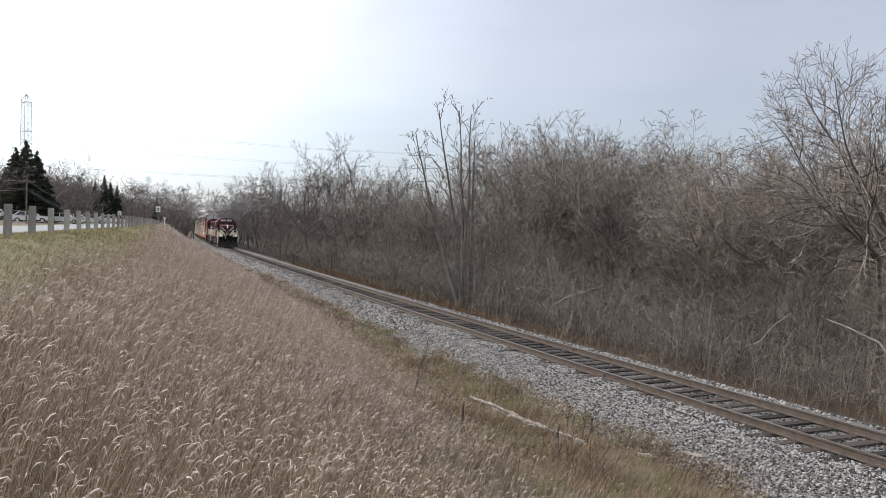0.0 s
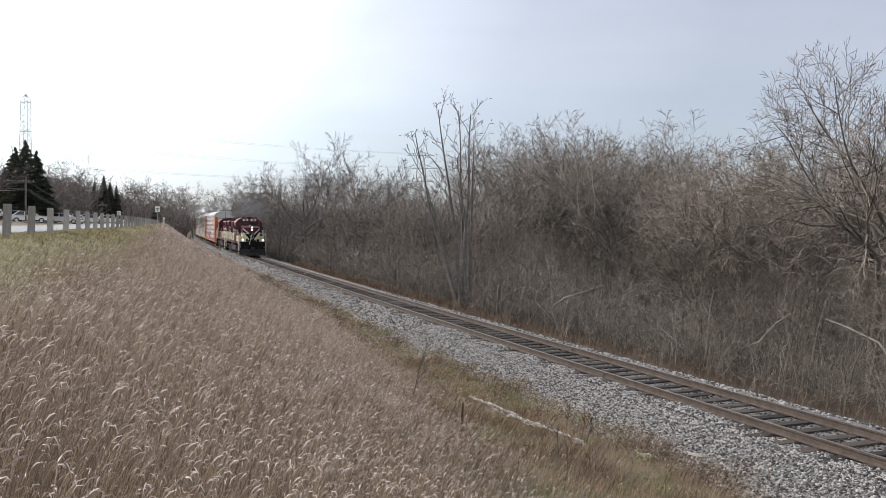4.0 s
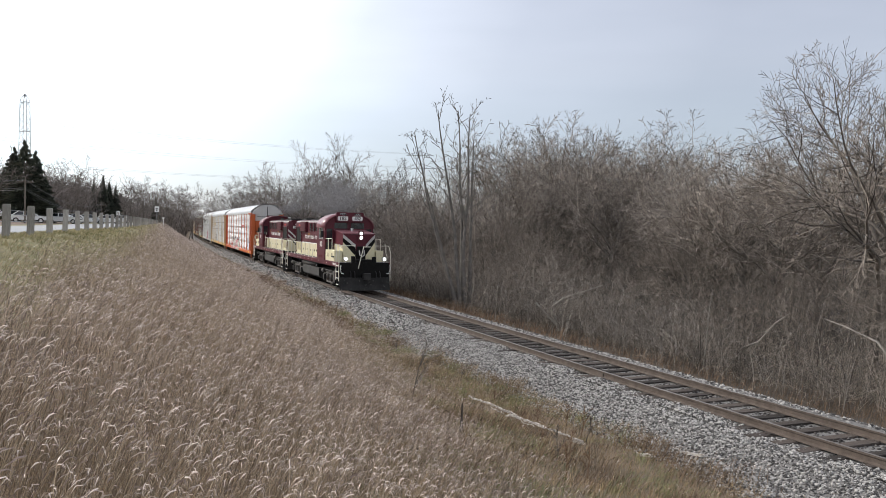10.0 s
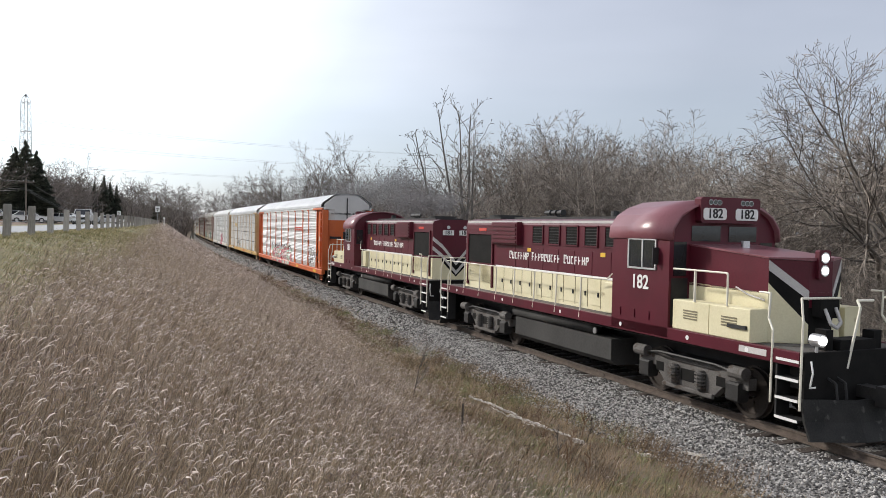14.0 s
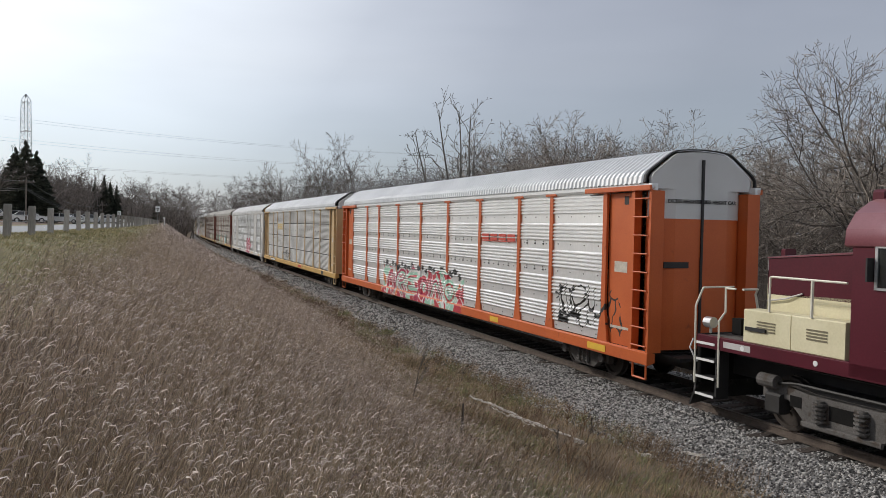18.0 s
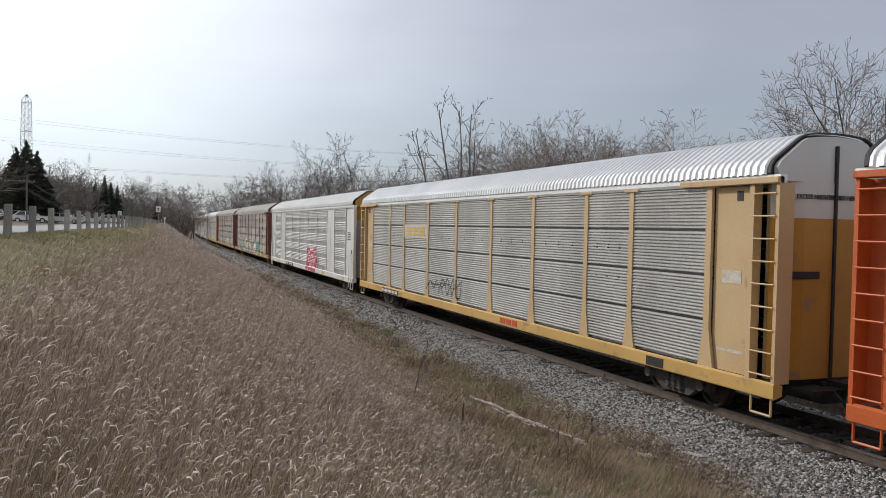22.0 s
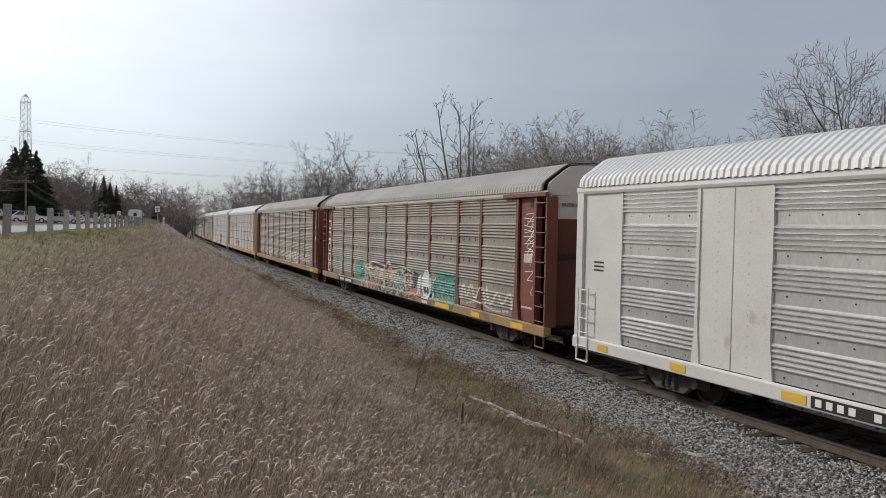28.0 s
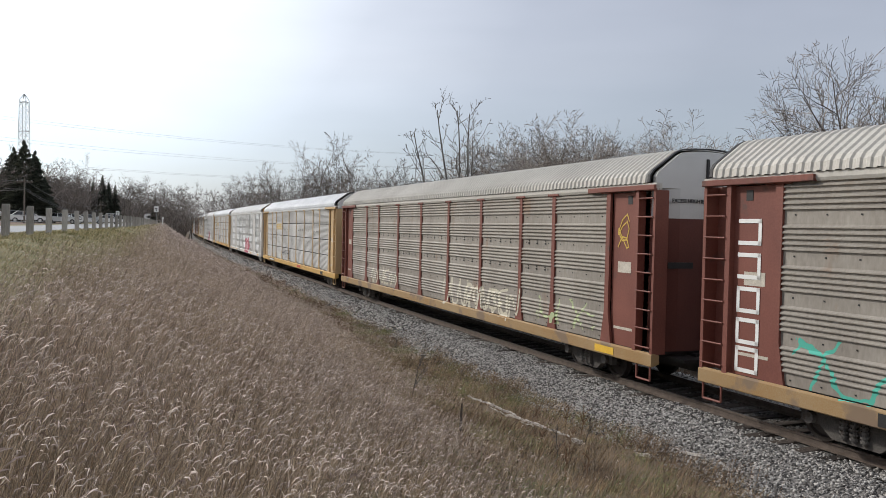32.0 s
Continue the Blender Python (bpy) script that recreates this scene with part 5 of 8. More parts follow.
def build_car(paint, label, pickup=False):
    t = thing("pickup_truck" if pickup else "car", label, "pickup" if pickup else "car", "" if pickup else "parked cars")
    if pickup:
        low = [(-2.8, 0.5), (-2.8, 1.15), (-0.55, 1.18), (1.2, 1.18), (2.55, 1.08), (2.75, 0.9), (2.75, 0.5)]
        top = [(-0.75, 1.18), (-0.6, 1.80), (0.55, 1.82), (1.25, 1.18)]
        hw, r, xs = 0.97, 0.39, (-1.75, 1.8)
    else:
        low = [(-2.25, 0.35), (-2.28, 0.78), (-2.1, 0.95), (-0.9, 0.98), (0.95, 0.94), (2.05, 0.78), (2.25, 0.6), (2.22, 0.35)]
        top = [(-1.75, 0.95), (-1.1, 1.42), (0.15, 1.45), (1.05, 0.94)]
        hw, r, xs = 0.88, 0.32, (-1.35, 1.38)
    part("body", Geo().slab(low, -hw, hw), paint, t)
    k = len(top)
    v = [(x, -hw * (0.96 if z < 1.3 else 0.80), z) for x, z in top] + [(x, hw * (0.96 if z < 1.3 else 0.80), z) for x, z in top]
    part("cabin", Geo().add(v, [(i, (i + 1) % k, k + (i + 1) % k, k + i) for i in range(k)] + [tuple(range(k - 1, -1, -1)), tuple(range(k, 2 * k))]), M_CARGLASS, t)
    zr = top[1][1]
    part("roof", Geo().box(top[1][0] - 0.06, top[2][0] + 0.06, -hw * 0.81, hw * 0.81, zr - 0.02, zr + 0.035, bev=0.015), paint, t)
    for s in (1, -1):
        g = Geo()
        g.rod((top[0][0], s * hw * 0.95, top[0][1]), (top[1][0], s * hw * 0.80, zr), 0.045, n=5)
        g.rod((top[3][0], s * hw * 0.95, top[3][1]), (top[2][0], s * hw * 0.80, zr), 0.045, n=5)
        xm = (top[1][0] + top[2][0]) / 2
        g.rod((xm, s * hw * 0.965, top[0][1]), (xm, s * hw * 0.81, zr), 0.05, n=5)
        part("window_frame", g, paint, t)
        part("headlight", Geo().box(low[-1][0] - 0.05, low[-1][0] + 0.02, s * hw * 0.82 - 0.16, s * hw * 0.82 + 0.13, 0.62, 0.78) if not pickup else Geo().box(2.72, 2.77, s * 0.78 - 0.15, s * 0.78 + 0.15, 0.78, 0.98), M_CHROME, t)
        part("tail_light", Geo().box(low[0][0] - 0.03, low[0][0] + 0.06, s * hw * 0.85 - 0.1, s * hw * 0.85 + 0.1, 0.68, 0.88), M_TAIL, t)
        part("mirror", Geo().box(top[3][0] - 0.25, top[3][0] - 0.1, s * hw, s * (hw + 0.18), top[3][1] + 0.02, top[3][1] + 0.16), paint, t)
    part("bumper", Geo().box(low[-1][0] - 0.03, low[-1][0] + 0.09, -hw * 0.96, hw * 0.96, 0.38, 0.56, bev=0.03), M_CHROME if pickup else paint, t)
    part("grille", Geo().box(low[-1][0] - 0.02, low[-1][0] + 0.025, -0.5, 0.5, 0.6, 0.9 if pickup else 0.74), M_TYRE, t)
    car_wheels(t, xs, hw + 0.01, r)
    return t


def build_bus():
    t = thing("shuttle_bus", "white shuttle bus with dark windows driving on the road", "bus")
    hw, L = 1.20, 7.2
    pr = [(-hw, 0.55), (hw, 0.55), (hw, 2.55), (hw - 0.08, 2.74), (hw - 0.3, 2.84), (0, 2.88), (-hw + 0.3, 2.84), (-hw + 0.08, 2.74), (-hw, 2.55)]
    part("body", Geo().prism(pr, -L / 2, L / 2 - 1.5), M_CARWHITE, t)
    part("nose", Geo().slab([(L / 2 - 1.5, 0.5), (L / 2 - 1.5, 2.3), (L / 2 - 0.9, 1.45), (L / 2, 1.25), (L / 2, 0.5)], -1.0, 1.0), M_CARWHITE, t)
    part("roof_trim", Geo().prism([(y * 1.01, z + 0.015) for y, z in pr[3:]] + [(y * 0.97, z - 0.02) for y, z in pr[3:][::-1]], -L / 2 - 0.02, -L / 2 + 0.06), M_STRIPEGREY, t)
    xb = -L / 2
    part("rear_window", Geo().box(xb - 0.015, xb - 0.003, -0.36, 0.30, 1.50, 2.20), M_CARGLASS, t)
    part("rear_door", Geo().box(xb - 0.012, xb - 0.002, -0.55, 0.52, 0.75, 2.45), M_CARWHITE, t)
    part("door_frame", Geo().box(xb - 0.03, xb - 0.012, -0.58, -0.54, 0.75, 2.47).box(xb - 0.03, xb - 0.012, 0.52, 0.56, 0.75, 2.47).box(xb - 0.03, xb - 0.012, -0.58, 0.56, 2.45, 2.49), M_STRIPEGREY, t)
    part("bumper", Geo().box(xb - 0.14, xb, -1.15, 1.15, 0.42, 0.62, bev=0.03), M_TYRE, t)
    for y in (-1.05, 1.05):
        for z in (1.62, 1.45):
            part("tail_light", Geo().rod((xb - 0.02, y, z), (xb, y, z), 0.07, n=10), M_TAIL, t)
        part("marker_light", Geo().box(xb - 0.02, xb, y - 0.1, y + 0.1, 2.58, 2.64), M_TAIL, t)
    part("licence_plate", Geo().box(xb - 0.03, xb - 0.013, 0.62, 0.92, 0.98, 1.13), M_STRIPEGREY, t)
    part("notice", Geo().box(xb - 0.028, xb - 0.013, -0.2, 0.25, 1.12, 1.34), M_STRIPEGREY, t)
    for s in (1, -1):
        for i in range(5):
            x = -L / 2 + 0.45 + i * 1.0
            y0, y1 = sorted((s * (hw + 0.002), s * (hw + 0.014)))
            part("side_window", Geo().box(x, x + 0.86, y0, y1, 1.50, 2.30), M_CARGLASS, t)
        part("mirror", Geo().box(L / 2 - 1.2, L / 2 - 1.1, *sorted((s * 1.3, s * 1.52)), 1.7, 2.2), M_CARWHITE, t)
    part("underbody", Geo().box(-L / 2 + 0.2, L / 2 - 0.3, -0.9, 0.9, 0.3, 0.56), M_TYRE, t)
    car_wheels(t, (-2.0, 2.35), 1.14, 0.40)
    return t


M_STRIPEGREY = surface("grey_trim", (0.32, 0.32, 0.32), (0.42, 0.42, 0.42), 3, 0.5, bump=0)
bus = build_bus()
pickup = build_car(M_CARWHITE, "white pickup truck driving along the road", True)
late_car = copy_thing(pickup, Matrix.Identity(4))
tagged(late_car, "white pickup truck far along the road")
car_a = build_car(M_CARWHITE, "white car parked beyond the road")
car_b = build_car(M_CARSILVER, "silver car parked beyond the road")
parked = [(car_a, -0.5265, 98, 25), (car_b, -0.546, 102, -60)]
for src, b, dep, turn in ((car_a, -0.557, 104, -30), (car_a, -0.482, 108, 12), (car_a, -0.466, 114, 20), (car_b, -0.448, 122, 25), (car_a, -0.424, 130, 40)):
    parked.append((copy_thing(src, Matrix.Identity(4)), b, dep, turn))
for ob, b, dep, turn in parked:
    x, y = b * dep, dep
    ob.matrix_basis = Matrix.Translation((x, y, ground_at(x, y) + 0.02)) @ pose(0, 0, 0, 0, 0, turn)


def road_pose(u, off, back=False):
    p = at(u, float(post_line(u)) + off, 3.17)
    q = at(u + 1.0, float(post_line(u + 1.0)) + off, 3.17)
    a = math.atan2(q.y - p.y, q.x - p.x)
    return Matrix.Translation(p) @ Matrix.Rotation(a + (math.pi if back else 0), 4, "Z")


BUS_WAY = [(0, -180), (10, -120), (19, -40), (21, 8), (22.4, 33), (23, 46.5), (23.4, 54.5), (24, 67), (24.4, 75), (25, 89.5), (25.4, 101), (27.6, 157), (28.2, 171), (29, 189), (30.4, 223), (32, 250)]
PICKUP_WAY = [(0, 330), (5, 275), (8, 219), (9, 198), (11, 166), (12, 146), (13, 124.5), (13.6, 109), (14.4, 90), (16.6, 52), (18.5, 8), (24, -90), (32, -200)]
LATE_WAY = [(0, 640), (24, 330), (29, 220), (31, 170), (32, 150)]

# ---------------------------------------------------------------- paints of the train


def graffiti(m, x0, x1, z0, z1, colours, line=(0.8, 0.8, 0.78), fill=True, scale=1.6, seed=0.0, soft=0.25, thick=0.05, near_only=True):
    """Lays sprayed paint over a material, inside a ragged patch of the vehicle's side: cells of colour with pale outlines, or outlines alone."""
    nt = m.node_tree
    n, l = nt.nodes, nt.links
    b = n["Principled BSDF"]
    old = b.inputs["Base Color"].links[0].from_socket

    def math_node(op, a, c=None, clamp=False):
        k = n.new("ShaderNodeMath")
        k.operation, k.use_clamp = op, clamp
        for i, v in enumerate((a, c)):
            if v is None:
                continue
            if isinstance(v, (int, float)):
                k.inputs[i].default_value = v
            else:
                l.new(v, k.inputs[i])
        return k.outputs[0]

    tc = n.new("ShaderNodeTexCoord")
    sp = n.new("ShaderNodeSeparateXYZ")
    l.new(tc.outputs["Object"], sp.inputs[0])
    flat = n.new("ShaderNodeCombineXYZ")
    l.new(sp.outputs[0], flat.inputs[0])
    l.new(sp.outputs[2], flat.inputs[2])
    flat.inputs[1].default_value = seed
    ns = n.new("ShaderNodeTexNoise")
    ns.inputs["Scale"].default_value, ns.inputs["Detail"].default_value = 1.3, 2
    l.new(flat.outputs[0], ns.inputs["Vector"])
    warp = n.new("ShaderNodeVectorMath")
    warp.operation = "MULTIPLY_ADD"
    warp.inputs[1].default_value = (0.9, 0.0, 0.9)
    l.new(ns.outputs["Color"], warp.inputs[0])
    l.new(flat.outputs[0], warp.inputs[2])
    mp = n.new("ShaderNodeMapping")
    mp.inputs["Scale"].default_value = (1.0, 1.0, 0.75)
    mp.inputs["Rotation"].default_value = (0, 0.45, 0)
    l.new(warp.outputs[0], mp.inputs[0])
    vo, ve = n.new("ShaderNodeTexVoronoi"), n.new("ShaderNodeTexVoronoi")
    ve.feature = "DISTANCE_TO_EDGE"
    for v in (vo, ve):
        v.inputs["Scale"].default_value = scale
        l.new(mp.outputs[0], v.inputs["Vector"])
    # patch
    cx, cz, hx, hz = (x0 + x1) / 2, (z0 + z1) / 2, (x1 - x0) / 2, (z1 - z0) / 2
    ax = math_node("DIVIDE", math_node("ABSOLUTE", math_node("SUBTRACT", sp.outputs[0], cx)), hx)
    az = math_node("DIVIDE", math_node("ABSOLUTE", math_node("SUBTRACT", sp.outputs[2], cz)), hz)
    far = math_node("MAXIMUM", ax, az)
    n2 = n.new("ShaderNodeTexNoise")
    n2.inputs["Scale"].default_value, n2.inputs["Detail"].default_value = 2.2, 3
    l.new(flat.outputs[0], n2.inputs["Vector"])
    edge = math_node("ADD", far, math_node("MULTIPLY", math_node("SUBTRACT", n2.outputs[0], 0.5), 2 * soft))
    inside = math_node("LESS_THAN", edge, 1.0 - soft * 0.4)
    if near_only:
        inside = math_node("MULTIPLY", inside, math_node("LESS_THAN", sp.outputs[1], -1.0))
    lines = math_node("LESS_THAN", ve.outputs["Distance"], thick)
    ramp = n.new("ShaderNodeValToRGB")
    ramp.color_ramp.interpolation = "CONSTANT"
    e = ramp.color_ramp.elements
    e[0].position, e[0].color = 0.0, (*colours[0], 1)
    e[1].position, e[1].color = 1.0 - 1.0 / len(colours), (*colours[-1], 1)
    for i, c in enumerate(colours[1:-1]):
        k = e.new((i + 1) / len(colours))
        k.color = (*c, 1)
    sx = n.new("ShaderNodeSeparateXYZ")
    l.new(vo.outputs["Color"], sx.inputs[0])
    l.new(sx.outputs[0], ramp.inputs[0])
    pm = n.new("ShaderNodeMix")
    pm.data_type = "RGBA"
    l.new(lines, pm.inputs[0])
    l.new(ramp.outputs[0], pm.inputs[6])
    pm.inputs[7].default_value = (*line, 1)
    fm = n.new("ShaderNodeMix")
    fm.data_type = "RGBA"
    l.new(inside if fill else math_node("MULTIPLY", inside, lines), fm.inputs[0])
    l.new(old, fm.inputs[6])
    l.new(pm.outputs[2], fm.inputs[7])
    l.new(fm.outputs[2], b.inputs["Base Color"])
    if fill and b.inputs["Metallic"].default_value > 0:
        mt = math_node("MULTIPLY", math_node("SUBTRACT", 1.0, inside), b.inputs["Metallic"].default_value)
        l.new(mt, b.inputs["Metallic"])
    return m


MAROON, MAROON2 = (0.070, 0.008, 0.016), (0.105, 0.011, 0.023)
M_MAROON = surface("maroon_loco_paint", MAROON, MAROON2, 1.2, 0.42, bump=0.03, fine=30, c3=(0.06, 0.016, 0.018), c3_at=0.68, spec=0.35)
# roof maroon lightened for fading and for the sky's sheen on top
M_MAROONROOF = surface("faded_sheen_maroon_roof", (0.17, 0.055, 0.068), (0.26, 0.105, 0.122), 1.5, 0.30, bump=0.05, fine=30)
M_CREAMRAIL = surface("pale_cream_handrail", (0.66, 0.63, 0.52), (0.80, 0.77, 0.66), 3, 0.5, bump=0)
M_CREAM = surface("cream_loco_paint", (0.646, 0.589, 0.380), (0.779, 0.722, 0.503), 1.2, 0.5, bump=0.03, fine=25, c3=(0.45, 0.36, 0.2), c3_at=0.70)

M_STRIPE = surface("pale_grey_stripe", (0.42, 0.40, 0.39), (0.58, 0.56, 0.54), 3, 0.6, bump=0)
M_BLACK = surface("matt_black", (0.010, 0.010, 0.011), (0.028, 0.027, 0.027), 3, 0.6, bump=0.1)
M_TRUCKGREY = surface("dusty_truck_grey", (0.055, 0.050, 0.046), (0.16, 0.15, 0.14), 2.2, 0.8, bump=0.2, c3=(0.06, 0.045, 0.035), c3_at=0.55)
M_TANK = surface("dusty_tank_side", (0.018, 0.017, 0.016), (0.051, 0.049, 0.046), 1.2, 0.75, bump=0.1, fine=25)
M_WHEEL = surface("dark_wheel_steel", (0.030, 0.025, 0.022), (0.085, 0.07, 0.06), 4, 0.6, 0.5, bump=0.1)
M_GLASS = surface("dark_cab_glass", (0.012, 0.014, 0.016), (0.03, 0.034, 0.038), 1, 0.06, bump=0, spec=0.8)
M_LAMP = glowing("lit_lamp", (1.0, 0.96, 0.90), 6.0)
M_BRIGHT = surface("bare_aluminium", (0.55, 0.56, 0.57), (0.70, 0.71, 0.72), 3, 0.35, 0.8, bump=0)
M_DOORLINE = surface("door_seam_shadow_grey", (0.16, 0.14, 0.09), (0.24, 0.21, 0.14), 3, 0.8, bump=0)
M_PLACARD = surface("red_placard", (0.50, 0.04, 0.03), (0.62, 0.07, 0.05), 3, 0.5, bump=0)
M_YELLOWMARK = surface("yellow_marking", (0.62, 0.36, 0.03), (0.78, 0.50, 0.05), 3, 0.6, bump=0)
M_WOODPLATE = surface("black_mark_plate", (0.012, 0.012, 0.012), (0.03, 0.03, 0.03), 3, 0.6, bump=0)


def text_part(name, s, size, m, material, parent, label=""):
    cu = bpy.data.curves.new(name, "FONT")
    cu.body, cu.size, cu.extrude, cu.align_x, cu.align_y = s, size, 0.004, "CENTER", "CENTER"
    cu.offset = size * 0.02
    tmp = bpy.data.objects.new(name, cu)
    scene.collection.objects.link(tmp)
    me = bpy.data.meshes.new_from_object(tmp.evaluated_get(bpy.context.evaluated_depsgraph_get()))
    bpy.data.objects.remove(tmp)
    me.materials.clear()
    me.materials.append(material)
    ob = part(name, me, None, parent, label)
    ob.matrix_basis = m
    return ob


# letters that face the eye's side (y = -), the far side (y = +), forwards (x = +) and back
FACE_NEAR, FACE_FAR = pose(0, 0, 0, 90, 0, 0), pose(0, 0, 0, 90, 0, 180)
FACE_FRONT, FACE_BACK = pose(0, 0, 0, 90, 0, 90), pose(0, 0, 0, 90, 0, -90)

WHEELSETS = []


def wheelset(parent, x, r, name="wheelset"):
    g = Geo()
    for s in (1, -1):
        w = Geo()
        w.wheel((0, 0, 0), r, 0.14, 22)
        g.add([(p[0], s * (0.68 + p[1]), p[2]) for p in w.v], w.f)
    g.rod((0, -1.05, 0), (0, 1.05, 0), 0.085, n=10)
    for s in (1, -1):
        for a in range(4):
            c = a * math.pi / 2
            g.rod((0.2 * math.cos(c), s * 0.765, 0.2 * math.sin(c)), (0.2 * math.cos(c), s * 0.80, 0.2 * math.sin(c)), 0.03, n=6)
    ob = part(name, g, M_WHEEL, parent)
    ob.location = (x, 0, r)
    return ob


M_PLOUGH = surface("scraped_black_steel", (0.014, 0.014, 0.014), (0.040, 0.039, 0.037), 2, 0.7, bump=0.2, c3=(0.085, 0.08, 0.076), c3_at=0.62, spec=0.2)
# deep black: black paint, and the painted shade inside openings and recesses
M_VOID = surface("black_paint_and_recess_shade", (0.005, 0.005, 0.005), (0.013, 0.012, 0.011), 3, 0.85, bump=0.1, spec=0.2)


# ---------------------------------------------------------------- locomotive


def build_loco(number, label):
    lo = thing("locomotive", label, "locomotive", "road switchers at the head of the train")
    P = lambda name, g, m, lab="", smooth=False: part(name, g, m, lo, lab, smooth)
    # frame, deck and pilots
    P("frame_sill", Geo().box(-8.35, 8.35, -1.5, -1.38, 1.36, 1.62, bev=0.012), M_MAROON)
    P("frame_sill", Geo().box(-8.35, 8.35, 1.38, 1.5, 1.36, 1.62, bev=0.012), M_MAROON)
    P("walkway_deck", Geo().box(-8.35, 8.35, -1.38, 1.38, 1.50, 1.60), M_TRUCKGREY)
    P("underframe", Geo().box(-8.3, 8.3, -0.55, 0.55, 0.75, 1.50), M_BLACK)
    for e in (1, -1):
        g = Geo().box(e * 8.36 - 0.05, e * 8.36 + 0.05, -1.42, 1.42, 0.62, 1.62)
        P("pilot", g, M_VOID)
        # plough blade, swept back from the middle
        v = []
        for y, xo in ((-1.45, 0.0), (-0.5, 0.34), (0.5, 0.34), (1.45, 0.0)):
            for z, lean in ((0.10, 0.20), (0.42, 0.06), (0.80, 0.0)):
                v.append((e * (8.42 + xo + lean), y, z))
        k = len(v)
        v += [(p[0] - e * 0.05, p[1], p[2]) for p in v]
        f = [(c * 3 + r, c * 3 + r + 1, c * 3 + r + 4, c * 3 + r + 3) for c in range(3) for r in range(2)]
        f += [tuple(i + k for i in q[::-1]) for q in f]
        rim = [0, 3, 6, 9, 10, 11, 8, 5, 2, 1]
        f += [(rim[i], rim[(i + 1) % 10], rim[(i + 1) % 10] + k, rim[i] + k) for i in range(10)]
        P("snow_plough", Geo().add(v, f), M_PLOUGH, "black steel snow plough, scraped and dusty")
        g = Geo().box(e * 8.4, e * 8.95, -0.14, 0.14, 0.78, 1.0).box(e * 8.85, e * 9.12, -0.2, 0.16, 0.70, 1.06)
        P("coupler", g, M_DARKSTEEL)
        for y in (-0.85, -0.62, 0.62, 0.85):
            P("air_hose", Geo().pipe([(e * 8.4, y, 1.15), (e * 8.58, y, 1.08), (e * 8.62, y, 0.8), (e * 8.52, y * 0.95, 0.62)], 0.025, 6), M_BLACK)
        for s in (1, -1):
            # corner steps
            g = Geo()
            for i, z in enumerate((0.38, 0.74, 1.10, 1.44)):
                g.box(e * 7.82, e * 8.36, s * 1.18, s * 1.50, z, z + 0.03)
            g.box(e * 7.80, e * 7.84, s * 1.15, s * 1.47, 0.36, 1.5)
            P("corner_step", g, M_BLACK)
            for z in (0.38, 0.74, 1.10, 1.44):
                P("step_edge", Geo().box(e * 7.84, e * 8.36, s * 1.50, s * 1.515, z - 0.01, z + 0.04), M_WHITE, "white painted step edge")
            P("grab_rail", Geo().pipe([(e * 8.40, s * 1.50, 0.60), (e * 8.42, s * 1.50, 2.2), (e * 8.30, s * 1.42, 2.58), (e * 8.36, s * 0.55, 2.58)], 0.022), M_CREAMRAIL)
            P("grab_rail", Geo().pipe([(e * 7.72, s * 1.50, 0.62), (e * 7.74, s * 1.50, 1.95), (e * 7.60, s * 1.47, 2.15), (e * 7.62, s * 1.46, 2.62), (e * 7.35, s * 1.46, 2.62)], 0.022), M_CREAMRAIL)
            P("uncoupling_lever", Geo().pipe([(e * 8.5, s * 1.25, 1.02), (e * 8.5, s * 1.38, 1.02), (e * 8.62, s * 1.45, 1.3), (e * 8.55, s * 1.42, 1.5)], 0.018), M_WHITE)
    # short hood
    plan = [(4.75, -0.95), (7.04, -0.95), (7.42, -0.30), (7.42, 0.30), (7.04, 0.95), (4.75, 0.95)]

    def nose(z0, z1, z1b, grow=0.0):
        g = Geo()
        k = len(plan)
        top = lambda x: z1b + (z1 - z1b) * (x - 4.75) / 2.67
        v = [(x, y, z0) for x, y in plan] + [(x + grow, y, top(x)) for x, y in plan]
        return g.add(v, [(i, (i + 1) % k, k + (i + 1) % k, k + i) for i in range(k)] + [tuple(range(k - 1, -1, -1)), tuple(range(k, 2 * k))])

    P("short_hood", nose(1.60, 2.55, 2.62), M_CREAM)
    P("short_hood_top", nose(2.55, 3.20, 3.42), M_MAROON)
    g = Geo().add([(4.75, -0.97, 3.424), (7.06, -0.97, 3.238), (7.44, -0.30, 3.208), (7.44, 0.30, 3.208), (7.06, 0.97, 3.238), (4.75, 0.97, 3.424),
                   (4.75, -0.97, 3.46), (7.06, -0.97, 3.262), (7.44, -0.30, 3.27), (7.44, 0.30, 3.27), (7.06, 0.97, 3.262), (4.75, 0.97, 3.46)],
                  [(5, 4, 3, 2, 1, 0), (6, 7, 8, 9, 10, 11)] + [(i, (i + 1) % 6, 6 + (i + 1) % 6, 6 + i) for i in range(6)])
    P("short_hood_roof", g, M_MAROONROOF)

    def stripe(a, b, c, d, off):
        """A thin plate on four corners, pushed out by off."""
        a, b, c, d = [Vector(p) for p in (a, b, c, d)]
        nn = (b - a).cross(d - a).normalized()
        v = [p + nn * 0.004 for p in (a, b, c, d)] + [p + nn * off for p in (a, b, c, d)]
        return Geo().add(v, [(3, 2, 1, 0), (4, 5, 6, 7), (0, 1, 5, 4), (1, 2, 6, 5), (2, 3, 7, 6), (3, 0, 4, 7)])

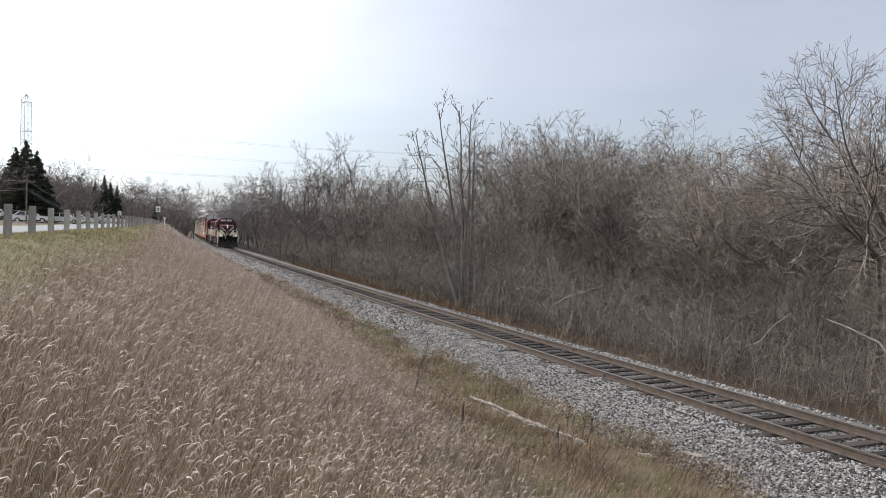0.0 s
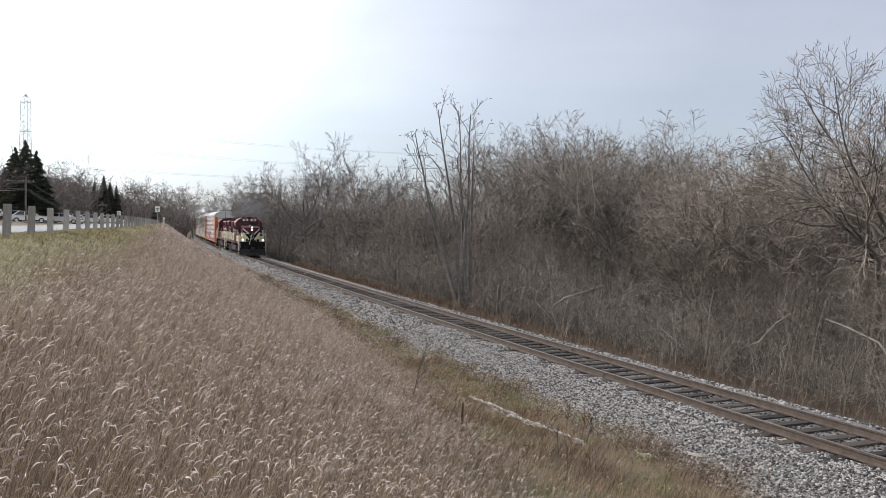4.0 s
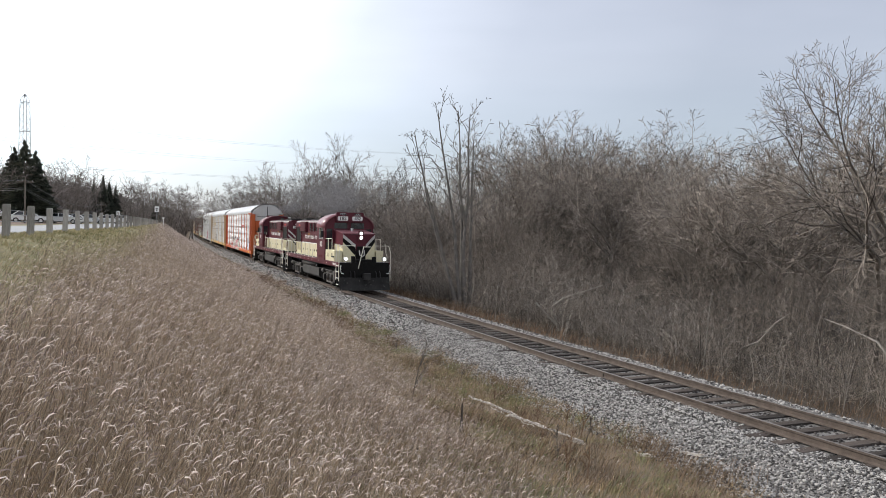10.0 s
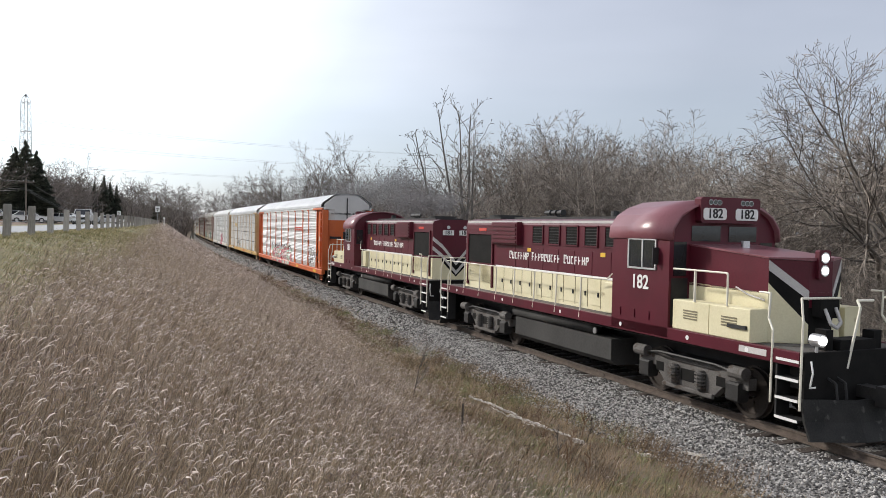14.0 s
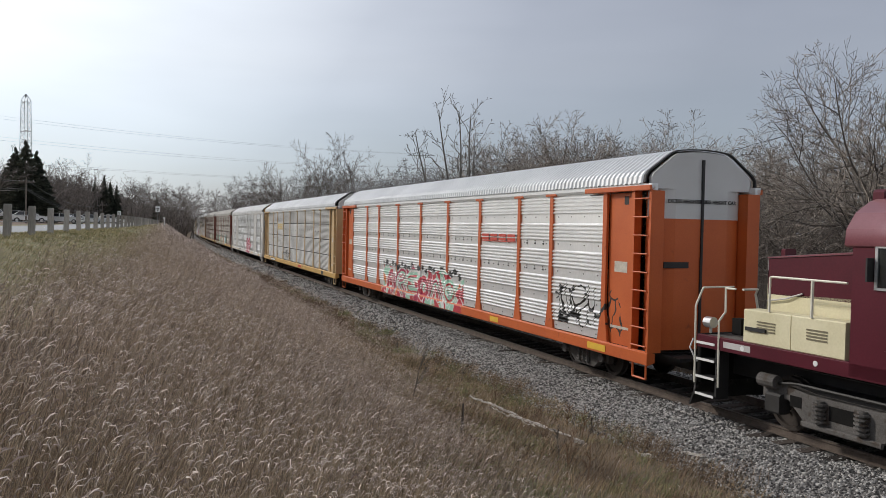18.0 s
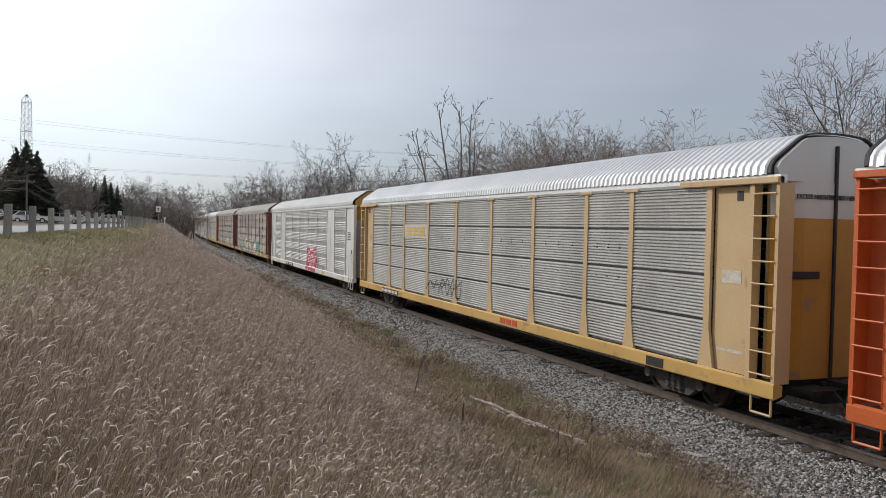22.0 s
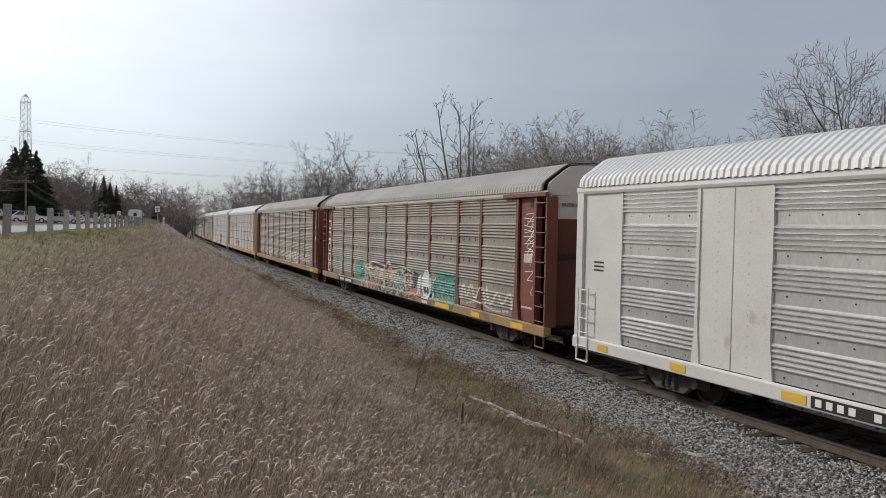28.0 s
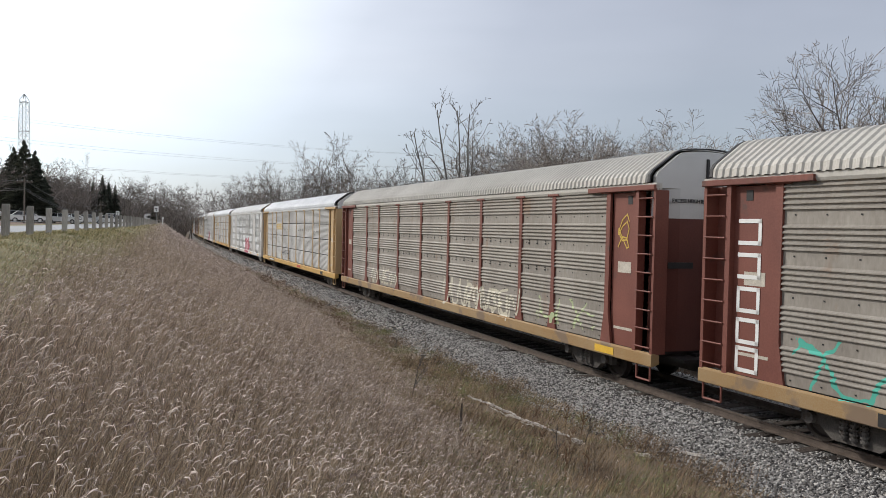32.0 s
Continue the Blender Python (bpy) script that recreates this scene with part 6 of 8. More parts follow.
    for s in (1, -1):
        # bevelled corners of the nose: maroon, a grey stripe, black, then cream
        o, i = (7.04, s * 0.95), (7.42, s * 0.30)
        for za, zb, zc, zd, mat, nm, off in ((2.58, 1.62, 1.62, 2.58, M_MAROON, "nose_corner", 0.006), (3.21, 3.01, 2.44, 2.63, M_STRIPE, "nose_stripe", 0.014),
                                             (3.01, 2.76, 1.98, 2.44, M_VOID, "nose_black_band", 0.010), (2.76, 1.61, 1.61, 1.98, M_CREAM, "nose_cream_corner", 0.012)):
            q = [(o[0], o[1], za), (o[0], o[1], zb), (i[0], i[1], zc), (i[0], i[1], zd)]
            P(nm, stripe(*(q if s < 0 else q[::-1]), off), mat)
    P("nose_front", Geo().box(7.424, 7.432, -0.30, 0.30, 2.30, 2.60), M_MAROON)
    P("nose_panel", Geo().box(7.424, 7.436, -0.30, 0.30, 1.62, 2.30), M_VOID)
    # brake gear, receptacles and jumper cables on the front platform
    P("jumper_box", Geo().box(7.44, 7.66, -0.24, 0.24, 2.12, 2.52, bev=0.03), M_VOID)
    P("jumper_cable", Geo().pipe([(7.66, -0.14, 2.3), (7.80, -0.13, 2.02), (7.82, 0.0, 1.95), (7.80, 0.13, 2.05), (7.66, 0.14, 2.32)], 0.035, 7), M_STRIPE)
    P("platform_stand", Geo().box(7.9, 8.3, -0.45, 0.45, 1.60, 1.80, bev=0.03).box(7.95, 8.2, -0.70, -0.52, 1.60, 1.98).box(7.95, 8.2, 0.52, 0.72, 1.60, 1.94), M_VOID)
    P("platform_rail", Geo().pipe([(8.40, -0.38, 1.30), (8.42, -0.12, 2.40), (8.30, -0.06, 2.52), (8.3, 0.35, 2.52)], 0.026), M_CREAMRAIL)
    P("headlight_box", Geo().box(7.40, 7.50, -0.15, 0.15, 2.86, 3.42, bev=0.03), M_MAROON)
    lit = M_LAMP if number == "182" else M_BRIGHT
    for z in (3.02, 3.27):
        P("headlight", Geo().rod((7.50, 0, z), (7.53, 0, z), 0.075, n=16), lit, "round sealed-beam headlight")
        P("headlight_rim", Geo().rod((7.49, 0, z), (7.515, 0, z), 0.11, n=16), M_BRIGHT)
    for s in (1, -1):
        P("ditch_light", Geo().rod((8.50, s * 1.12, 1.84), (8.54, s * 1.12, 1.84), 0.075, n=14), lit, "round ditch light on the pilot")
        P("ditch_light_can", Geo().rod((8.30, s * 1.12, 1.84), (8.51, s * 1.12, 1.84), 0.115, n=14).rod((8.38, s * 1.12, 1.6), (8.38, s * 1.12, 1.75), 0.03), M_BRIGHT)
    P("bell_bracket", Geo().rod((5.4, 0.0, 3.40), (5.4, 0.0, 3.55), 0.09, n=10), M_BRIGHT)
    # battery boxes beside the short hood
    for s in (1, -1):
        y0, y1 = sorted((s * 1.02, s * 1.46))
        for x0 in (4.86, 6.0):
            P("battery_box", Geo().box(x0, x0 + 1.12, y0, y1, 1.62, 2.26, bev=0.02), M_CREAM)
            g = Geo()
            for j in range(4):
                g.box(x0 + 0.35, x0 + 0.78, s * 1.462, s * 1.475, 2.04 - j * 0.055, 2.065 - j * 0.055)
            P("vent_slots", g, M_DOORLINE)
        P("tool_rack", Geo().box(6.55, 7.05, s * 1.465, s * 1.50, 1.86, 1.93), M_BLACK)
        g = Geo().pipe([(4.85, s * 1.46, 2.92), (6.45, s * 1.46, 2.92), (6.5, s * 1.46, 2.9), (6.5, s * 1.46, 2.26)], 0.022).rod((5.55, s * 1.46, 2.26), (5.55, s * 1.46, 2.92), 0.03)
        P("handrail", g, M_CREAMRAIL)
        P("grab_iron", Geo().pipe([(6.2, s * 0.97, 2.62), (6.55, s * 1.0, 2.50), (7.0, s * 1.0, 2.42)], 0.018), M_STRIPE)
    # cab
    arch = [(1.5, 3.62), (1.46, 3.80), (1.28, 4.05), (0.98, 4.24), (0.55, 4.38), (0.0, 4.43)]
    prof = [(-1.5, 1.40), (1.5, 1.40)] + arch + [(-y, z) for y, z in arch[::-1][1:]]
    P("cab", Geo().prism(prof, 2.62, 4.74), M_MAROON)
    rf = [(1.55, 3.56), (1.52, 3.82), (1.32, 4.09), (1.0, 4.285), (0.56, 4.425), (0.0, 4.475)]
    rf = rf + [(-y, z) for y, z in rf[::-1][1:]]
    inner = [(y * 0.965, z - 0.045) for y, z in rf[::-1]]
    P("cab_roof", Geo().prism(rf + inner, 2.50, 4.86), M_MAROONROOF, "faded maroon arched cab roof, paler for the sky's sheen", True)
    for s in (1, -1):
        y = s * 1.502
        P("cab_window", Geo().box(3.28, 4.28, min(y, y + s * 0.012), max(y, y + s * 0.012), 2.90, 3.52), M_GLASS, "dark sliding cab side window")
        g = Geo()
        for a in (3.25, 3.78, 4.26):
            g.box(a, a + 0.05, min(y, y + s * 0.03), max(y, y + s * 0.03), 2.86, 3.55)
        g.box(3.25, 4.31, min(y, y + s * 0.03), max(y, y + s * 0.03), 2.85, 2.89).box(3.25, 4.31, min(y, y + s * 0.03), max(y, y + s * 0.03), 3.52, 3.55)
        P("window_frame", g, M_BRIGHT)
        P("mirror", Geo().box(4.34, 4.37, min(y, y + s * 0.16), max(y, y + s * 0.16), 2.98, 3.36), M_BLACK)
        text_part("cab_number", number, 0.44, Matrix.Translation((3.72, s * 1.508, 2.54)) @ (FACE_NEAR if s < 0 else FACE_FAR), M_WHITE, lo, "white painted road number")
        for a in (2.95, 3.5, 4.05):
            P("cab_hinge", Geo().box(a, a + 0.05, min(y, y + s * 0.02), max(y, y + s * 0.02), 1.72, 1.90), M_MAROON)
        # front and rear cab windows either side of the hoods
        P("windscreen", Geo().box(4.742, 4.755, s * 0.52 - 0.40, s * 0.52 + 0.40, 3.52, 3.86), M_GLASS, "dark cab windscreen")
        P("door_window", Geo().box(4.742, 4.755, s * 1.22 - 0.17, s * 1.22 + 0.17, 2.75, 3.50), M_GLASS)
        P("rear_window", Geo().box(2.605, 2.618, s * 1.22 - 0.17, s * 1.22 + 0.17, 2.75, 3.50), M_GLASS)
        P("front_doorway", Geo().box(4.742, 4.752, s * 1.22 - 0.22, s * 1.22 + 0.22, 1.66, 2.70), M_BLACK)
    P("number_box", Geo().box(4.72, 4.93, -0.84, 0.84, 3.93, 4.50, bev=0.05), M_MAROON)
    for s in (1, -1):
        rr = [(s * 0.45 + a, b) for a, b in ((-0.28, 4.0), (0.28, 4.0), (0.32, 4.05), (0.32, 4.21), (0.28, 4.26), (-0.28, 4.26), (-0.32, 4.21), (-0.32, 4.05))]
        P("number_board", Geo().prism(rr, 4.93, 4.945), M_WHITE, "lit white number board")
        text_part("board_number", number, 0.29, Matrix.Translation((4.948, s * 0.45, 4.13)) @ FACE_FRONT, M_BLACK, lo)
        for j in (-1, 0, 1):
            P("marker_light", Geo().rod((4.93, s * 0.45 + j * 0.12, 4.385), (4.95, s * 0.45 + j * 0.12, 4.385), 0.05, n=10), M_GLASS)
            P("marker_rim", Geo().rod((4.93, s * 0.45 + j * 0.12, 4.385), (4.942, s * 0.45 + j * 0.12, 4.385), 0.062, n=10), M_BRIGHT)
    # long hood
    x0, x1 = -7.70, 2.62
    hp = lambda z0, z1, w: [(-w, z0), (w, z0), (w, z1), (-w, z1)]
    P("long_hood_lower", Geo().prism(hp(1.60, 2.46, 0.93), x0 + 0.25, x1), M_CREAM)
    top = [(-0.93, 2.46), (0.93, 2.46), (0.93, 3.84), (0.86, 3.96), (0.60, 4.03), (-0.60, 4.03), (-0.86, 3.96), (-0.93, 3.84)]
    P("long_hood", Geo().prism(top, x0 + 0.25, x1), M_MAROON)
    g = Geo()
    for (z0, z1, mm) in ((1.60, 2.46, 0), (2.46, 3.90, 1)):
        pl = [(x0 + 0.26, -0.93), (x0 + 0.26, 0.93), (x0, 0.62), (x0, -0.62)]
        g2 = Geo().add([(x, y, z) for z in (z0, z1) for x, y in pl], [(0, 1, 2, 3), (7, 6, 5, 4), (0, 4, 5, 1), (1, 5, 6, 2), (2, 6, 7, 3), (3, 7, 4, 0)])
        P("hood_end", g2, M_CREAM if mm == 0 else M_MAROON)
    for s in (1, -1):
        # chevrons on the hood end
        for z in (3.04, 2.66):
            q = [(x0, s * 0.62, z), (x0, s * 0.62, z - 0.16), (x0, 0, z - 0.86), (x0, 0, z - 0.70)]
            P("end_stripe", stripe(*(q if s > 0 else q[::-1]), 0.012), M_STRIPE)
            q = [(x0 + 0.26, s * 0.93, z + 0.30), (x0 + 0.26, s * 0.93, z + 0.14), (x0, s * 0.62, z - 0.16), (x0, s * 0.62, z)]
            P("end_stripe", stripe(*(q if s > 0 else q[::-1]), 0.012), M_STRIPE)
        q = [(x0, s * 0.62, 2.50), (x0, s * 0.62, 2.34), (x0, 0, 1.72), (x0, 0, 2.50)]
        P("end_band", stripe(*(q if s > 0 else q[::-1]), 0.008), M_VOID)
        P("number_board", Geo().box(x0 - 0.02, x0 - 0.004, s * 0.36 - 0.24, s * 0.36 + 0.24, 3.40, 3.60), M_WHITE)
        text_part("board_number", number, 0.22, Matrix.Translation((x0 - 0.024, s * 0.36, 3.50)) @ FACE_BACK, M_BLACK, lo)
        P("end_light", Geo().rod((x0 - 0.01, s * 0.36, 3.72), (x0 - 0.04, s * 0.36, 3.72), 0.07, n=12), M_BRIGHT)
    P("hood_roof_rail", Geo().box(x0 + 0.3, x1, -0.90, -0.84, 3.90, 3.975).box(x0 + 0.3, x1, 0.84, 0.90, 3.90, 3.975), M_STRIPE)
    for s in (1, -1):
        yy = lambda a, b: (min(s * a, s * b), max(s * a, s * b))
        # carbody openings along the top, their inner dark painted as black plates
        for x in (1.75, 0.78, -0.19, -1.16, -2.13):
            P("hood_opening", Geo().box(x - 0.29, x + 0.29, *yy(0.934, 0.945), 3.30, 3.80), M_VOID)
            g = Geo()
            for j in range(6):
                g.box(x - 0.29, x + 0.29, *yy(0.94, 0.955), 3.33 + j * 0.08, 3.345 + j * 0.08)
            P("louvre", g, M_BLACK)
            P("opening_frame", Geo().box(x - 0.33, x - 0.29, *yy(0.93, 0.965), 3.26, 3.84).box(x + 0.29, x + 0.33, *yy(0.93, 0.965), 3.26, 3.84).box(x - 0.33, x + 0.33, *yy(0.93, 0.965), 3.80, 3.84).box(x - 0.33, x + 0.33, *yy(0.93, 0.965), 3.26, 3.30), M_MAROON)
        # louvred box
        P("filter_box", Geo().box(-5.0, -3.2, *yy(0.90, 1.10), 3.20, 3.93, bev=0.03), M_MAROON)
        g = Geo()
        for j in range(5):
            g.box(-4.94, -3.26, *yy(1.10, 1.135), 3.26 + j * 0.13, 3.33 + j * 0.13)
        P("filter_slats", g, M_MAROON)
        # radiator, the dark inside its grille painted as a flat black plate
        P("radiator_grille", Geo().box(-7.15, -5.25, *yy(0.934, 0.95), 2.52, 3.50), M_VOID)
        P("radiator_frame", Geo().box(-7.24, -7.15, *yy(0.93, 0.985), 1.7, 3.56).box(-5.25, -5.16, *yy(0.93, 0.985), 1.7, 3.56).box(-7.24, -5.16, *yy(0.93, 0.985), 3.50, 3.57), M_MAROON)
        P("lower_grille", Geo().box(-7.15, -5.25, *yy(0.934, 0.945), 1.85, 2.46), M_DOORLINE)
        g = Geo()
        for j in range(22):
            g.box(-7.13 + j * 0.086, -7.09 + j * 0.086, *yy(0.945, 0.965), 1.85, 2.46)
        tagged(P("grille_bars", g, M_CREAM), kind="stuff")
        # hood doors with latches
        for j in range(12):
            x = -4.95 + j * 0.625
            P("hood_door", Geo().box(x + 0.02, x + 0.605, *yy(0.93, 0.946), 1.72, 2.42, bev=0.004), M_CREAM)
            P("door_latch", Geo().box(x + 0.50, x + 0.55, *yy(0.946, 0.97), 1.95, 2.07), M_BLACK)
            P("door_seam", Geo().box(x + 0.605, x + 0.62, *yy(0.931, 0.936), 1.66, 2.44), M_DOORLINE)
        for j in range(8):
            x = -4.4 + j * 0.88
            P("upper_door", Geo().box(x, x + 0.84, *yy(0.93, 0.942), 2.50, 3.14, bev=0.003), M_MAROON)
        P("hood_stripe", Geo().box(-4.95, 2.6, *yy(0.943, 0.949), 2.435, 2.50), M_WHITE)
        for x in (1.25, -2.75):
            P("notice_plate", Geo().box(x, x + 0.22, *yy(0.944, 0.951), 3.02, 3.13), M_YELLOWMARK)
        P("cab_locker", Geo().box(1.75, 2.6, *yy(0.93, 1.12), 1.62, 2.40, bev=0.02), M_CREAM)
        # name along the hood, letter-sized blocks
        x = -3.95 if s < 0 else 0.9
        for word in (7, 9, 7):
            for j in range(word):
                w = 0.145
                xa = x if s < 0 else x - w
                big = 0.03 if j == 0 else 0.0
                y0, y1 = yy(0.944, 0.952)
                z0, z1, t = 2.76, 2.98 + big, 0.042
                g = Geo().box(xa, xa + t, y0, y1, z0, z1)
                marks = ((1, 0, 1, 1), (0, 1, 0, 1), (1, 1, 0, 0), (0, 0, 1, 1), (1, 1, 0, 1), (0, 1, 0, 0), (1, 0, 1, 0))[(j * 3 + word) % 7]
                for on, za in zip(marks[:3], (z1 - t, (z0 + z1 - t) / 2, z0)):
                    if on:
                        g.box(xa + t, xa + w - t, y0, y1, za, za + t)
                if marks[3]:
                    g.box(xa + w - t, xa + w, y0, y1, z0 if j % 2 else (z0 + z1) / 2, z1)
                P("letter_mark", g, M_WHITE)
                x += 0.19 if s < 0 else -0.19
            x += 0.16 if s < 0 else -0.16
        P("warning_plate", Geo().box(-6.35, -5.75, *yy(0.934, 0.94), 3.62, 3.72), M_PLACARD)
        # hand rails
        xs = [-7.6, -6.35, -5.1, -3.85, -2.6, -1.35, -0.1, 1.15]
        for x in xs:
            P("stanchion", Geo().pipe([(x, s * 1.50, 1.44), (x, s * 1.47, 1.66), (x, s * 1.45, 2.50)], 0.022), M_CREAMRAIL)
        P("handrail", Geo().pipe([(-7.95, s * 1.46, 2.50), (1.15, s * 1.45, 2.50), (2.1, s * 1.30, 2.50), (2.55, s * 1.15, 2.92)], 0.018), M_CREAMRAIL)
        for x in (-6.9, -3.3, 0.2, 3.0, 5.4, 7.1):
            P("jacking_mark", Geo().rod((x, s * 1.50, 1.49), (x, s * 1.508, 1.49), 0.05, n=10), M_WHITE)
        P("sill_marking", Geo().box(6.9, 7.6, *yy(1.50, 1.506), 1.44, 1.56), M_STRIPE)
        # reservoir, tank, pipes
        P("air_reservoir", Geo().rod((-2.9, s * 1.18, 1.20), (1.5, s * 1.18, 1.20), 0.17, n=14), M_TANK, "", True)
        P("pipe_run", Geo().pipe([(-7.4, s * 1.3, 1.32), (-3.2, s * 1.3, 1.30), (2.2, s * 1.33, 1.30), (7.4, s * 1.3, 1.32)], 0.02), M_BLACK)
        P("fuel_gauge", Geo().rod((1.65, s * 1.30, 1.15), (1.65, s * 1.34, 1.15), 0.08, n=10), M_BRIGHT)
    tk = [(-1.30, 0.50), (-1.12, 0.36), (1.12, 0.36), (1.30, 0.50), (1.30, 1.02), (-1.30, 1.02)]
    P("fuel_tank", Geo().prism(tk, -2.75, 2.35), M_TANK, "dusty dark grey fuel tank")
    # roof gear
    P("roof_hatch", Geo().box(-6.9, -5.3, -0.62, 0.62, 4.03, 4.09), M_BLACK)
    P("roof_fan", Geo().rod((-6.1, 0, 4.08), (-6.1, 0, 4.18), 0.60, n=20), M_BLACK)
    P("roof_walk", Geo().box(-4.8, 2.2, -0.35, 0.35, 4.03, 4.10), M_BLACK)
    P("exhaust_stack", Geo().rod((0.35, 0.1, 4.03), (0.35, 0.1, 4.26), 0.13, 0.11, n=12), M_BLACK)
    g = Geo().box(-3.35, -2.3, -0.2, 0.25, 4.08, 4.14)
    for a in (-3.2, -2.85, -2.5):
        g.rod((a - 0.15, 0.0, 4.24), (a + 0.25, 0.0, 4.24), 0.05, 0.10, n=10)
        g.rod((a, 0, 4.12), (a, 0, 4.24), 0.03)
    P("air_horn", g, M_BLACK)
    # trucks
    for c in (5.10, -5.10):
        tk = part("truck", Geo().box(c - 1.1, c + 1.1, -0.9, 0.9, 0.55, 0.95), M_BLACK, lo)
        for s in (1, -1):
            ya, yb = sorted((s * 0.98, s * 1.18))
            out = [(c - 1.75, 0.62), (c - 1.75, 0.86), (c - 1.2, 0.92), (c - 0.7, 0.84), (c + 0.7, 0.84), (c + 1.2, 0.92), (c + 1.75, 0.86), (c + 1.75, 0.62), (c + 1.15, 0.66), (c + 0.75, 0.30), (c - 0.75, 0.30), (c - 1.15, 0.66)]
            part("truck_frame", Geo().slab(out[::-1], ya, yb), M_TRUCKGREY, tk)
            # black plates on the solid frame stand for its shaded recesses
            part("frame_opening", Geo().box(c - 0.26, c + 0.26, min(s * 1.18, s * 1.186), max(s * 1.18, s * 1.186), 0.48, 0.74), M_VOID, tk)
            for a in (-0.98, 0.98):
                part("frame_opening", Geo().box(c + a - 0.13, c + a + 0.13, min(s * 1.18, s * 1.186), max(s * 1.18, s * 1.186), 0.56, 0.76), M_VOID, tk)
            part("equaliser_beam", Geo().box(c - 0.8, c + 0.8, min(s * 1.18, s * 1.25), max(s * 1.18, s * 1.25), 0.26, 0.36, bev=0.02), M_TRUCKGREY, tk)
            for a in (-0.42, 0.42):
                g = Geo().rod((c + a, s * 1.22, 0.38), (c + a, s * 1.22, 0.80), 0.08, n=8)
                for j in range(5):
                    g.rod((c + a, s * 1.22, 0.42 + j * 0.075), (c + a, s * 1.22, 0.455 + j * 0.075), 0.13, n=10)
                part("coil_spring", g, M_TRUCKGREY, tk)
            for a in (-1.42, 1.42):
                part("journal_box", Geo().box(c + a - 0.17, c + a + 0.17, min(s * 1.02, s * 1.30), max(s * 1.02, s * 1.30), 0.36, 0.74, bev=0.04), M_DARKSTEEL, tk)
            for a in (-1.75, 1.35):
                part("brake_cylinder", Geo().rod((c + a, s * 1.25, 0.95), (c + a + 0.4, s * 1.25, 0.95), 0.13, n=12), M_TRUCKGREY, tk)
            part("brake_rigging", Geo().pipe([(c - 1.6, s * 1.2, 0.9), (c - 0.9, s * 1.25, 1.0), (c + 0.9, s * 1.25, 1.0), (c + 1.6, s * 1.2, 0.9)], 0.03), M_DARKSTEEL, tk)
        for a in (-1.42, 1.42):
            WHEELSETS.append((wheelset(tk, c + a, 0.51), c + a, 0.51, lo))
    return lo


loco_a = build_loco("182", "maroon and cream diesel locomotive with lit headlights")
loco_b = build_loco("181", "maroon and cream diesel locomotive running cab last")
TRAIN.append((loco_a, 4.45, 5.1, 1))
TRAIN.append((loco_b, 22.75, 5.1, -1))

# ---------------------------------------------------------------- autorack cars
POSTS = (-9.1, -7.15, -4.3, -1.45, 1.45, 4.3, 7.15, 9.1)


def rib_profile(style):
    """Heights and depths of a side panel from sill to eave: bands of ridges with flat strips between."""
    pts, z = [], 1.0
    if style == "bands":
        while z < 4.45:
            pts += [(z, 0.0), (z + 0.23, 0.0)]
            z += 0.23
            for _ in range(5):
                pts += [(z + 0.008, 0.045), (z + 0.028, 0.045), (z + 0.070, 0.0)]
                z += 0.10
                pts += [(z - 0.008, 0.0)]
        pts += [(4.66, 0.0)]
        pts = [p for p in pts if p[0] <= 4.66]
    else:
        for j in range(4):
            a, b = 1.0 + j * 0.915, 1.0 + (j + 1) * 0.915
            pts += [(a, 0.0), (a + 0.001, -0.06), (a + 0.036, -0.06), (a + 0.038, 0.0)]
            z = a + 0.05
            while z < b - 0.064:
                pts += [(z, 0.0), (z + 0.008, 0.036), (z + 0.028, 0.036), (z + 0.060, 0.0)]
                z += 0.072
            pts += [(b - 0.005, 0.0)]
    return pts


